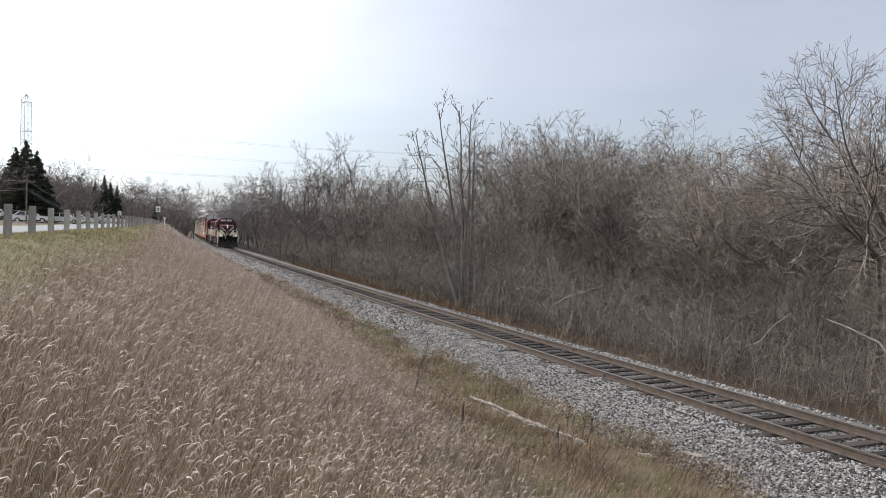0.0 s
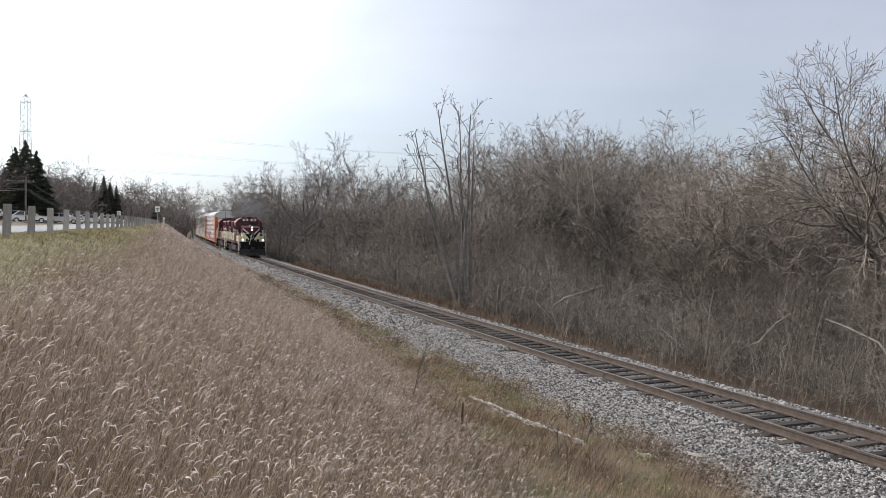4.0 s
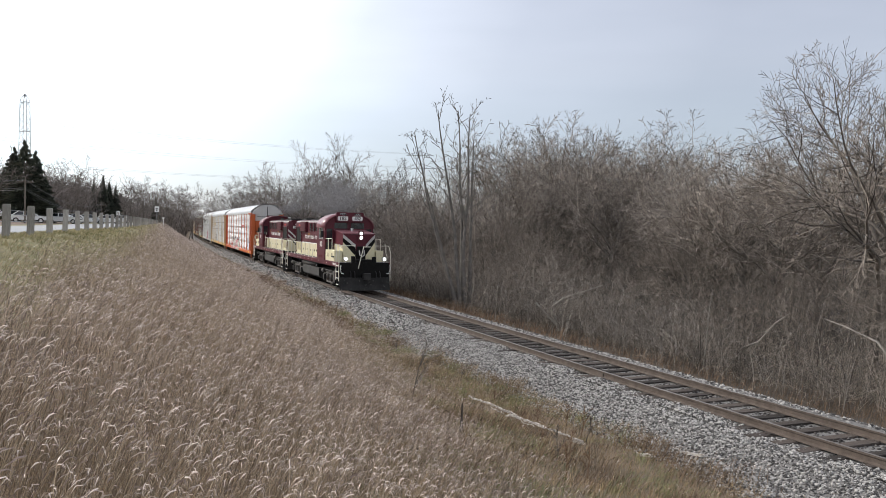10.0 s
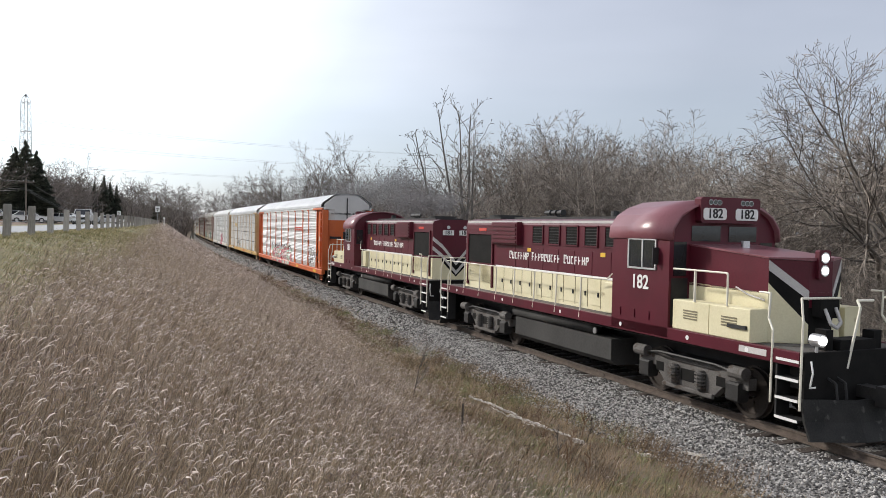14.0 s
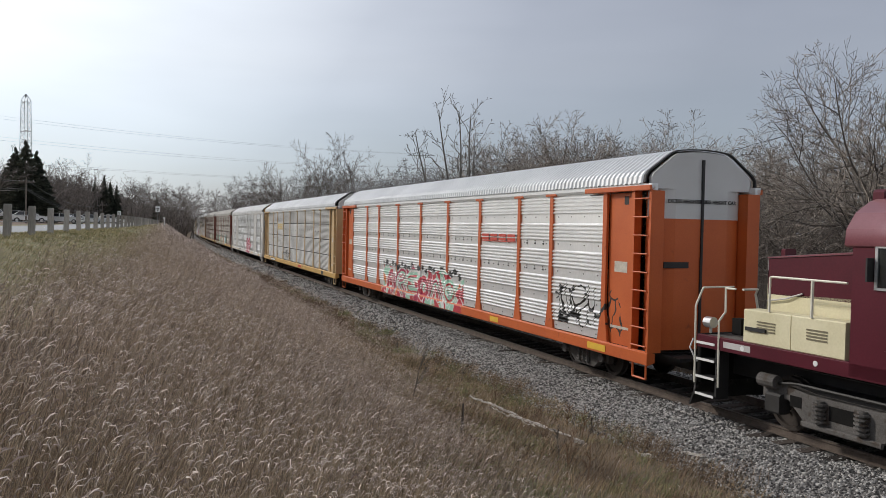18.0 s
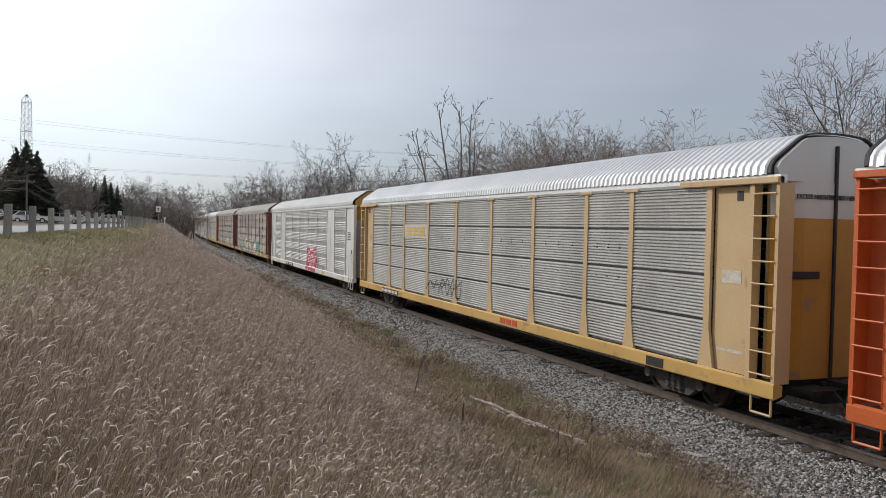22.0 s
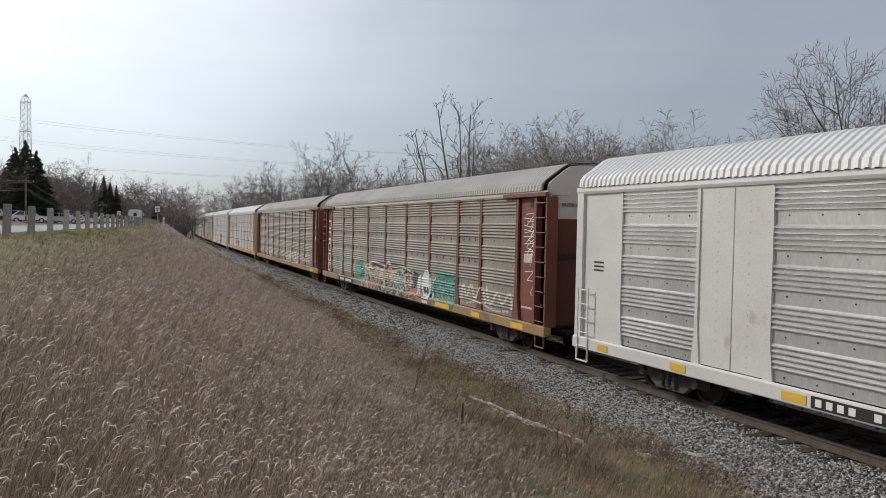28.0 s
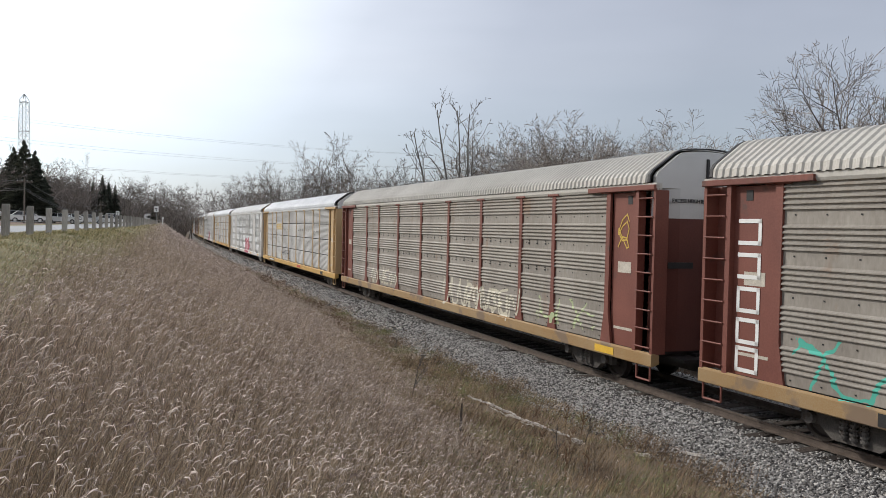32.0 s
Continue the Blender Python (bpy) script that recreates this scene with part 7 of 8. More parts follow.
def build_rack(label, frame_m, panel_m, sill_m, roof_m, end_m, style, upper_m, modern=False, patches=(), detail=True):
    car = thing("autorack_car", label, "freight car", "enclosed autorack cars of the train")
    P = lambda name, g, m, lab="", smooth=False: part(name, g, m, car, lab, smooth)
    HL = 13.65
    prof = rib_profile(style)
    bays = [(-11.75, -9.1), *zip(POSTS, POSTS[1:]), (9.1, 11.75)]
    for s in (-1, 1):
        yy = lambda a, b: (min(s * a, s * b), max(s * a, s * b))
        P("side_sill", Geo().prism([(s * 1.36, 0.94), (s * 1.36, 0.74), (s * 1.56, 0.68), (s * 1.58, 0.70), (s * 1.58, 0.95), (s * 1.53, 0.99)][::s], -HL, HL), sill_m)
        P("eave_rail", Geo().prism([(s * 1.40, 4.64), (s * 1.53, 4.64), (s * 1.56, 4.70), (s * 1.56, 4.80), (s * 1.40, 4.80)][::s], -HL, HL), roof_m)
        for a, b in bays:
            k = len(prof)
            flat = modern and abs((a + b) / 2) > 8.0 and abs((a + b) / 2) < 8.5
            pp = [(1.0, 0.02), (4.66, 0.02)] if flat else prof
            k = len(pp)
            v = [(x, s * (1.475 + d), z) for x in (a + 0.02, b - 0.02) for z, d in pp]
            f = [(i, i + 1, k + i + 1, k + i) if s > 0 else (k + i, k + i + 1, i + 1, i) for i in range(k - 1)]
            P("side_panel", Geo().add(v, f), frame_m if flat else panel_m)
        if style == "fine":
            # dark gaps between the four courses of panels
            g = Geo()
            for a, b in bays:
                for j in range(1, 4):
                    g.box(a + 0.03, b - 0.03, *yy(1.40, 1.484), 0.996 + j * 0.915, 1.040 + j * 0.915)
            tagged(P("panel_gaps", g, M_BLACK), kind="stuff")
        if detail and style == "bands":
            # rivet rows on the flat strips
            for a, b in bays:
                g = Geo()
                zs = (1.10, 1.84, 2.58, 3.32, 4.06) if style == "bands" else (1.45, 2.36, 3.28, 4.19)
                m = max(2, int((b - a) / 0.62))
                for z in zs:
                    for j in range(m):
                        x = a + (b - a) * (j + 0.5) / m
                        g.box(x - 0.014, x + 0.014, *yy(1.475, 1.487), z - 0.014, z + 0.014)
                tagged(P("panel_bolts", g, M_DARKSTEEL), kind="stuff")
        for x in POSTS + (-11.75, 11.75):
            w = 0.045 if modern else 0.085
            pr = [(x - w, 4.62), (x + w, 4.62), (x + w, 1.75), (x + w * 2.6, 0.97), (x - w * 2.6, 0.97), (x - w, 1.75)]
            if modern and abs(x) in (1.45, 4.3):
                pr = [(x - w, 4.62), (x + w, 4.62), (x + w, 0.97), (x - w, 0.97)]
            P("side_post", Geo().slab(pr if s < 0 else pr, *yy(1.46, 1.528)), frame_m)
            if not modern:
                P("post_cap", Geo().box(x - 0.28, x + 0.28, *yy(1.50, 1.56), 4.62, 4.69, bev=0.01), frame_m)
        for e in (1, -1):
            xx = lambda a, b: (min(e * a, e * b), max(e * a, e * b))
            if modern:
                P("end_panel", Geo().box(*xx(11.8, HL - 0.25), *yy(1.42, 1.47), 0.98, 4.66), frame_m)
                P("corner_post", Geo().prism([(s * 1.40, 0.95), (s * 1.54, 0.95), (s * 1.54, 4.72), (s * 1.40, 4.72)][::s], *xx(HL - 0.30, HL - 0.02)), frame_m)
                g = Geo()
                for j in range(5):
                    g.rod((e * 12.95, s * 1.60, 0.75 + j * 0.36), (e * 13.4, s * 1.60, 0.75 + j * 0.36), 0.016)
                g.rod((e * 12.95, s * 1.60, 0.45), (e * 12.95, s * 1.60, 2.25), 0.018).rod((e * 13.4, s * 1.60, 0.45), (e * 13.4, s * 1.60, 2.25), 0.018)
                P("ladder", g, frame_m)
            else:
                P("end_panel", Geo().box(*xx(11.85, 12.95), *yy(1.40, 1.44), 0.98, 4.62), frame_m)
                P("door_track", Geo().box(*xx(10.95, HL), *yy(1.47, 1.62), 4.64, 4.76, bev=0.012), frame_m)
                P("side_post", Geo().box(*xx(12.90, 13.02), *yy(1.36, 1.56), 0.96, 4.64), frame_m)
                P("ladder_back", Geo().box(*xx(13.02, 13.60), *yy(1.20, 1.24), 0.96, 4.64), frame_m)
                P("corner_post", Geo().box(*xx(13.56, 13.64), *yy(1.20, 1.56), 0.96, 4.64), frame_m)
                for j in range(9):
                    z = 1.10 + j * 0.42
                    P("ladder_rung", Geo().rod((e * 13.02, s * 1.58, z), (e * 13.58, s * 1.58, z), 0.018, n=6), frame_m)
                P("door_slot", Geo().box(*xx(12.45, 12.62), *yy(1.44, 1.448), 4.34, 4.54), M_BLACK)
                P("data_plate", Geo().box(*xx(12.10, 12.62), *yy(1.44, 1.446), 2.72, 2.98), M_STENCIL)
                P("marking_strip", Geo().box(*xx(11.98, 12.72), *yy(1.44, 1.446), 1.36, 1.42), M_STENCIL)
            P("sill_step", Geo().pipe([(e * 13.05, s * 1.52, 0.72), (e * 13.05, s * 1.52, 0.36), (e * 13.55, s * 1.52, 0.36), (e * 13.55, s * 1.52, 0.72)], 0.025), frame_m)
            if s < 0:
                # end doors, bowed, in two leaves
                for q in (-1, 1):
                    pl = [(13.46, 0.01), (13.46, 0.75), (13.38, 1.12), (13.22, 1.34), (13.17, 1.32), (13.33, 1.10), (13.41, 0.73), (13.41, 0.01)]
                    for z0, z1, mm, nm in ((0.98, 4.02, end_m, "end_door"), (4.02, 4.70, upper_m, "end_door_upper")):
                        k = len(pl)
                        v = [(e * x, q * y, z) for z in (z0, z1) for x, y in pl]
                        P(nm, Geo().add(v, [(i, (i + 1) % k, k + (i + 1) % k, k + i) for i in range(k)] + [tuple(range(k)), tuple(range(2 * k - 1, k - 1, -1))]), mm)
                up = [(1.40, 4.70), (1.42, 4.95), (1.36, 5.05), (0.82, 5.46), (0.68, 5.53), (0.38, 5.565), (0, 5.58)]
                up = up + [(-y, z) for y, z in up[::-1][1:]]
                P("end_gable", Geo().prism(up, *xx(13.34, 13.45)), upper_m)
                P("door_edge", Geo().box(*xx(13.44, 13.50), -0.03, 0.03, 0.98, 5.4), M_BLACK)
                P("door_slot", Geo().box(*xx(13.455, 13.475), -1.05, -0.35, 2.88, 3.02), M_BLACK)
                if detail and not modern:
                    for q in (-1, 1):
                        text_part("height_notice", "EXCESS HEIGHT CAR", 0.12, Matrix.Translation((e * 13.475, q * 0.42, 4.42)) @ (FACE_FRONT if e > 0 else FACE_BACK), M_BLACK, car)
                P("end_platform", Geo().box(*xx(13.3, 13.95), -0.9, 0.9, 0.78, 0.86), M_DARKSTEEL)
                P("coupler", Geo().box(*xx(13.5, 14.2), -0.12, 0.12, 0.74, 0.96).box(*xx(14.1, 14.38), -0.2, 0.16, 0.68, 1.02), M_DARKSTEEL)
                P("air_hose", Geo().pipe([(e * 13.9, -0.4, 0.85), (e * 14.15, -0.42, 0.7), (e * 14.25, -0.35, 0.45), (e * 14.4, -0.3, 0.42)], 0.025), M_BLACK)
    # roof, ribbed across
    rp = [(1.58, 4.80), (1.56, 4.96), (1.48, 5.07), (0.88, 5.50), (0.72, 5.57), (0.40, 5.605), (0.0, 5.62)]
    rp = rp + [(-y, z) for y, z in rp[::-1][1:]]
    xs, dd = [], []
    x = -13.40
    while x < 13.38:
        for o, h in ((0.0, 0.0), (0.035, 0.032), (0.095, 0.032), (0.13, 0.0)):
            xs.append(x + o)
            dd.append(h)
        x += 0.19
    k = len(rp)
    v = [(x, y * (1 + h * 0.62), z + h * (0.4 + 0.6 * (z - 4.8) / 0.8)) for x, h in zip(xs, dd) for y, z in rp]
    f = [(i * k + j, (i + 1) * k + j, (i + 1) * k + j + 1, i * k + j + 1) for i in range(len(xs) - 1) for j in range(k - 1)]
    P("roof", Geo().add(v, f), roof_m, "ribbed bare metal roof")
    for e in (1, -1):
        edge = [(y * 1.02, z + 0.03) for y, z in rp] + [(y, z + 0.005) for y, z in rp[::-1]]
        P("roof_end_trim", Geo().prism(edge, *sorted((e * 13.38, e * 13.46))), M_BLACK if not modern else roof_m)
    if not modern:
        g = Geo()
        for xa, xb in zip(POSTS, POSTS[1:]):
            for j in (0.25, 0.5, 0.75):
                x = xa + (xb - xa) * j
                for z in (2.575, 3.305):
                    g.box(x - 0.022, x + 0.022, -1.502, -1.478, z - 0.022, z + 0.022).box(x - 0.012, x + 0.012, -1.500, -1.478, z + 0.06, z + 0.085)
        tagged(P("rivet_rows", g, M_DARKSTEEL), kind="stuff")
    P("deck", Geo().box(-13.36, 13.36, -1.38, 1.38, 0.90, 0.97).box(-13.1, 13.1, -1.30, 1.30, 2.75, 2.80), M_DARKSTEEL)
    P("centre_sill", Geo().box(-13.6, 13.6, -0.30, 0.30, 0.52, 0.92), M_DARKSTEEL)
    for x in (-6.5, -3.2, 0.4, 3.6, 6.4):
        P("cross_bearer", Geo().box(x - 0.12, x + 0.12, -1.35, 1.35, 0.62, 0.90), M_DARKSTEEL)
    P("brake_tank", Geo().rod((2.0, -0.8, 0.62), (3.0, -0.8, 0.62), 0.17, n=10), M_DARKSTEEL)
    for c in (10.35, -10.35):
        tk = part("truck", Geo().box(c - 0.25, c + 0.25, -1.0, 1.0, 0.35, 0.62), M_DARKSTEEL, car)
        for s in (1, -1):
            ya, yb = sorted((s * 0.97, s * 1.12))
            out = [(c - 1.12, 0.34), (c - 1.12, 0.56), (c - 0.62, 0.62), (c - 0.42, 0.72), (c + 0.42, 0.72), (c + 0.62, 0.62), (c + 1.12, 0.56), (c + 1.12, 0.34), (c + 0.72, 0.36), (c + 0.46, 0.16), (c - 0.46, 0.16), (c - 0.72, 0.36)]
            part("truck_frame", Geo().slab(out[::-1], ya, yb), M_TRUCKDARK, tk)
            for a in (-0.2, 0.0, 0.2):
                g = Geo().rod((c + a, s * 1.15, 0.22), (c + a, s * 1.15, 0.60), 0.045, n=6)
                for j in range(4):
                    g.rod((c + a, s * 1.15, 0.26 + j * 0.08), (c + a, s * 1.15, 0.30 + j * 0.08), 0.075, n=8)
                part("coil_spring", g, M_TRUCKGREY, tk)
            for a in (-0.89, 0.89):
                part("bearing_cap", Geo().rod((c + a, s * 1.02, 0.46), (c + a, s * 1.22, 0.46), 0.11, n=12), M_TRUCKGREY, tk)
        for a in (-0.89, 0.89):
            WHEELSETS.append((wheelset(tk, c + a, 0.46), c + a, 0.46, car))
    for x0, x1, z0, z1, m, nm in patches:
        P(nm, Geo().box(x0, x1, -1.592, -1.582, z0, z1), m)
    return car


def panel_mark(car, name, bars, m, y=-1.50, label=""):
    """Lettering and marks as plain bars on the near side."""
    if name in ("mark_bar", "small_notice"):
        for x0, x1, z0, z1 in bars:
            part(name, Geo().box(x0, x1, y - 0.01, y, z0, z1), m, car, label)
        return
    g = Geo()
    for x0, x1, z0, z1 in bars:
        g.box(x0, x1, y - 0.01, y, z0, z1)
    tagged(part(name, g, m, car, label), kind="stuff")


def scrawl(car, name, y, strokes, m, r=0.022):
    """Sprayed strokes on a door: runs of (x, z)."""
    g = Geo()
    for st in strokes:
        for (xa, za), (xb, zb) in zip(st, st[1:]):
            dx, dz = xb - xa, zb - za
            k = r / max(math.hypot(dx, dz), 1e-4)
            nx, nz = -dz * k, dx * k
            g.add([(xa + nx - dx * k, y, za + nz - dz * k), (xa - nx - dx * k, y, za - nz - dz * k), (xb - nx + dx * k, y, zb - nz + dz * k), (xb + nx + dx * k, y, zb + nz + dz * k)], [(0, 1, 2, 3)])
    tagged(part(name, g, m, car, "sprayed strokes"), kind="stuff")


M_STENCIL = surface("faded_white_stencil", (0.38, 0.34, 0.28), (0.62, 0.58, 0.50), 8, 0.8, bump=0)
M_TRUCKDARK = surface("dark_truck_casting", (0.035, 0.031, 0.028), (0.11, 0.10, 0.09), 2.5, 0.8, bump=0.2)
M_ORANGE = surface("orange_car_paint", (0.44, 0.085, 0.018), (0.56, 0.125, 0.028), 0.9, 0.5, bump=0.03, fine=30, c3=(0.26, 0.055, 0.02), c3_at=0.66)
M_SILVER = surface("bright_galvanised_panel", (0.82, 0.83, 0.83), (0.96, 0.96, 0.96), 0.9, 0.30, 0.55, bump=0.04, fine=20, stretch=(1, 1, 0.4))
M_ROOFSILVER = surface("galvanised_ribbed_roof", (0.66, 0.67, 0.67), (0.84, 0.85, 0.85), 0.5, 0.45, 0.4, bump=0.04, fine=16)
M_TAN = surface("tan_yellow_car_paint", (0.446, 0.309, 0.157), (0.560, 0.404, 0.223), 0.8, 0.55, bump=0.03, fine=25, c3=(0.36, 0.22, 0.09), c3_at=0.68)
M_TANEND = surface("ochre_end_door", (0.36, 0.19, 0.03), (0.50, 0.28, 0.05), 0.8, 0.6, bump=0.03, c3=(0.30, 0.2, 0.09), c3_at=0.6)
M_GREYPANEL = surface("weathered_grey_panel", (0.334, 0.329, 0.319), (0.553, 0.549, 0.532), 0.8, 0.42, 0.4, bump=0.05, fine=18, stretch=(1, 1, 0.35))
M_YELLOWSILL = surface("yellow_sill_paint", (0.437, 0.266, 0.076), (0.570, 0.361, 0.114), 0.7, 0.6, bump=0.04, c3=(0.33, 0.21, 0.09), c3_at=0.58)
M_WHITECAR = surface("white_car_paint", (0.542, 0.532, 0.502), (0.683, 0.673, 0.643), 0.7, 0.5, bump=0.03, fine=25, c3=(0.45, 0.42, 0.37), c3_at=0.67)
M_WHITEPANEL = surface("pale_galvanised_panel", (0.448, 0.454, 0.448), (0.717, 0.722, 0.711), 0.8, 0.32, 0.55, bump=0.04, fine=20, stretch=(1, 1, 0.4))
M_WHITEROOF = surface("white_ribbed_roof", (0.66, 0.66, 0.64), (0.78, 0.78, 0.76), 0.5, 0.5, 0.1, bump=0.03, fine=16)
M_GREYEND = surface("grey_end_door", (0.26, 0.27, 0.28), (0.46, 0.46, 0.46), 0.9, 0.6, 0.2, bump=0.03)
M_BROWN = surface("red_brown_car_paint", (0.135, 0.040, 0.028), (0.21, 0.070, 0.048), 0.9, 0.65, bump=0.04, fine=25, c3=(0.10, 0.045, 0.035), c3_at=0.62)
M_BROWNEND = surface("dark_brown_end_door", (0.075, 0.020, 0.014), (0.125, 0.036, 0.026), 0.9, 0.65, bump=0.04)
M_DUSTPANEL = surface("dusty_brown_grey_panel", (0.202, 0.180, 0.154), (0.352, 0.326, 0.286), 0.7, 0.6, 0.2, bump=0.05, fine=18, stretch=(1, 1, 0.35), c3=(0.25, 0.185, 0.14), c3_at=0.63)
M_DUSTROOF = surface("weathered_pale_roof", (0.418, 0.399, 0.361), (0.570, 0.551, 0.503), 0.5, 0.7, 0.15, bump=0.05, fine=16)
M_DUSTSILL = surface("rubbed_yellow_brown_sill", (0.270, 0.143, 0.038), (0.345, 0.255, 0.143), 0.6, 0.7, bump=0.05, c3=(0.20, 0.14, 0.09), c3_at=0.53)
M_GABLE = surface("pale_grey_gable", (0.50, 0.50, 0.49), (0.62, 0.62, 0.61), 0.8, 0.55, 0.1, bump=0.02)

M_SIGNRED = surface("red_sign_paint", (0.45, 0.05, 0.03), (0.55, 0.07, 0.04), 4, 0.6, bump=0)
M_SIGNYELLOW = surface("gold_sign_paint", (0.50, 0.33, 0.05), (0.62, 0.42, 0.08), 4, 0.6, bump=0)

RED, CRIMSON, TEAL, PALE = (0.42, 0.03, 0.035), (0.30, 0.015, 0.05), (0.22, 0.50, 0.38), (0.70, 0.70, 0.66)
for m in (M_ORANGE, M_SILVER):
    graffiti(m, 9.0, 12.6, 1.15, 2.35, colours=((0.02, 0.02, 0.02), (0.03, 0.03, 0.03)), line=(0.02, 0.02, 0.02), fill=False, scale=3.0, seed=8.0, thick=0.06, soft=0.35)
M_BROWN_B, M_DUSTPANEL_B, M_DUSTSILL_B = M_BROWN.copy(), M_DUSTPANEL.copy(), M_DUSTSILL.copy()
green = ((0.03, 0.20, 0.15), (0.05, 0.28, 0.20), (0.035, 0.05, 0.05), (0.50, 0.14, 0.08), (0.06, 0.30, 0.22), (0.45, 0.40, 0.30))
for m in (M_BROWN, M_DUSTPANEL, M_DUSTSILL):
    graffiti(m, -11.6, -8.0, 0.9, 2.0, colours=green, line=(0.08, 0.42, 0.33), fill=False, scale=1.0, seed=2.2, thick=0.035, soft=0.3)
for m in (M_BROWN_B, M_DUSTPANEL_B, M_DUSTSILL_B):
    graffiti(m, 8.0, 11.5, 1.1, 1.9, colours=green, line=(0.40, 0.46, 0.26), fill=False, scale=1.4, seed=9.4, thick=0.035, soft=0.3)

rack_orange = build_rack("silver autorack car with orange posts and red sprayed lettering", M_ORANGE, M_SILVER, M_ORANGE, M_ROOFSILVER, M_ORANGE, "bands", M_GABLE,
                         patches=((11.2, 12.0, 0.74, 0.90, M_YELLOWMARK, "sill_marking"), (5.4, 6.0, 0.74, 0.90, M_YELLOWMARK, "sill_marking")))
panel_mark(rack_orange, "road_sign", [(4.55 + i * 0.62, 5.05 + i * 0.62, 3.34 + h, 3.42 + h) for i in range(4) for h in (0.0, 0.12)] + [(4.55, 7.0, 3.30, 3.325)], M_SIGNRED, -1.522, "slanted red sign shapes")
rack_tan = build_rack("grey autorack car with tan-yellow posts and doors", M_TAN, M_GREYPANEL, M_YELLOWSILL, M_ROOFSILVER, M_TANEND, "fine", M_GABLE,
                      patches=((9.9, 10.5, 0.72, 0.92, M_WOODPLATE, "mark_plate"), (-9.9, -7.6, 0.72, 0.92, M_WOODPLATE, "mark_plate")))
panel_mark(rack_tan, "sign_board", [(-7.05, -4.4, 3.25, 3.80)], M_STENCIL, -1.508)
panel_mark(rack_tan, "road_sign", [(-6.75 + i * 0.75, -6.15 + i * 0.75, z, z + 0.08) for i in range(3) for z in (3.36, 3.50, 3.62)], M_SIGNYELLOW, -1.52, "gold sign shapes on a pale board")
panel_mark(rack_tan, "sill_mark", [(2.4 + i * 0.42, 2.72 + i * 0.42, 0.76, 0.92) for i in range(3)], M_SIGNRED, -1.582)
panel_mark(rack_tan, "mark_bar", [(-9.8 + i * 0.2, -9.68 + i * 0.2, 0.76, 0.88) for i in range(11)], M_WHITE, -1.593)
rack_white = build_rack("white panelled autorack car with a pink sprayed tag", M_WHITECAR, M_WHITEPANEL, M_WHITECAR, M_WHITEROOF, M_GREYEND, "bands", M_TANEND, modern=True,
                        patches=((11.4, 11.9, 0.74, 0.90, M_YELLOWMARK, "sill_marking"), (6.2, 6.8, 0.74, 0.90, M_YELLOWMARK, "sill_marking"), (-6.75, -6.2, 0.74, 0.9, M_YELLOWMARK, "sill_marking"), (-9.8, -9.3, 0.74, 0.9, M_YELLOWMARK, "sill_marking"), (-12.5, -12.1, 0.74, 0.9, M_YELLOWMARK, "sill_marking"), (-6.1, -3.4, 0.72, 0.93, M_WOODPLATE, "mark_plate")))
panel_mark(rack_white, "mark_bar", [(-6.0 + i * 0.22 + 0.25 * (i > 3), -5.87 + i * 0.22 + 0.25 * (i > 3), 0.76, 0.89) for i in range(10)], M_WHITE, -1.593)
for cx in (-8.125, 8.125):
    part("panel_seam", Geo().box(cx - 0.012, cx + 0.012, -1.503, -1.490, 1.0, 4.62), M_GREYEND, rack_white)
    g = Geo()
    for j in range(18):
        for dx in (-0.9, -0.42, 0.42, 0.9):
            g.box(cx + dx - 0.011, cx + dx + 0.011, -1.500, -1.490, 1.12 + 0.2 * j, 1.142 + 0.2 * j)
    tagged(part("bolt_rows", g, M_GREYEND, rack_white), kind="stuff")
panel_mark(rack_white, "small_notice", [(-12.9, -12.5, 2.9 - i * 0.1, 2.94 - i * 0.1) for i in range(3)], M_SPRAYBLACK, -1.472)
panel_mark(rack_white, "small_notice", [(12.1, 12.7, 3.3 - i * 0.09, 3.34 - i * 0.09) for i in range(5)] + [(12.9, 13.15, 2.2, 2.4)], M_SPRAYBLACK, -1.472)
rack_brown = build_rack("rust-brown autorack car with green sprayed lettering", M_BROWN, M_DUSTPANEL, M_DUSTSILL, M_DUSTROOF, M_BROWNEND, "bands", M_GABLE,
                        patches=((11.6, 12.4, 0.73, 0.90, M_YELLOWMARK, "sill_marking"), (8.6, 9.3, 0.73, 0.90, M_YELLOWMARK, "sill_marking"), (5.2, 6.6, 0.73, 0.9, M_YELLOWMARK, "sill_marking"), (-9.6, -6.6, 0.72, 0.93, M_WOODPLATE, "mark_plate")))
panel_mark(rack_brown, "mark_bar", [(-9.3 + i * 0.2 + 0.35 * (i > 3), -9.18 + i * 0.2 + 0.35 * (i > 3), 0.76, 0.88) for i in range(10)], M_WHITE, -1.593)
rack_brown_b = build_rack("rust-brown autorack car with white sprayed scrawls", M_BROWN_B, M_DUSTPANEL_B, M_DUSTSILL_B, M_DUSTROOF, M_BROWNEND, "bands", M_GABLE,
                          patches=((11.4, 12.2, 0.73, 0.90, M_YELLOWMARK, "sill_marking"),))
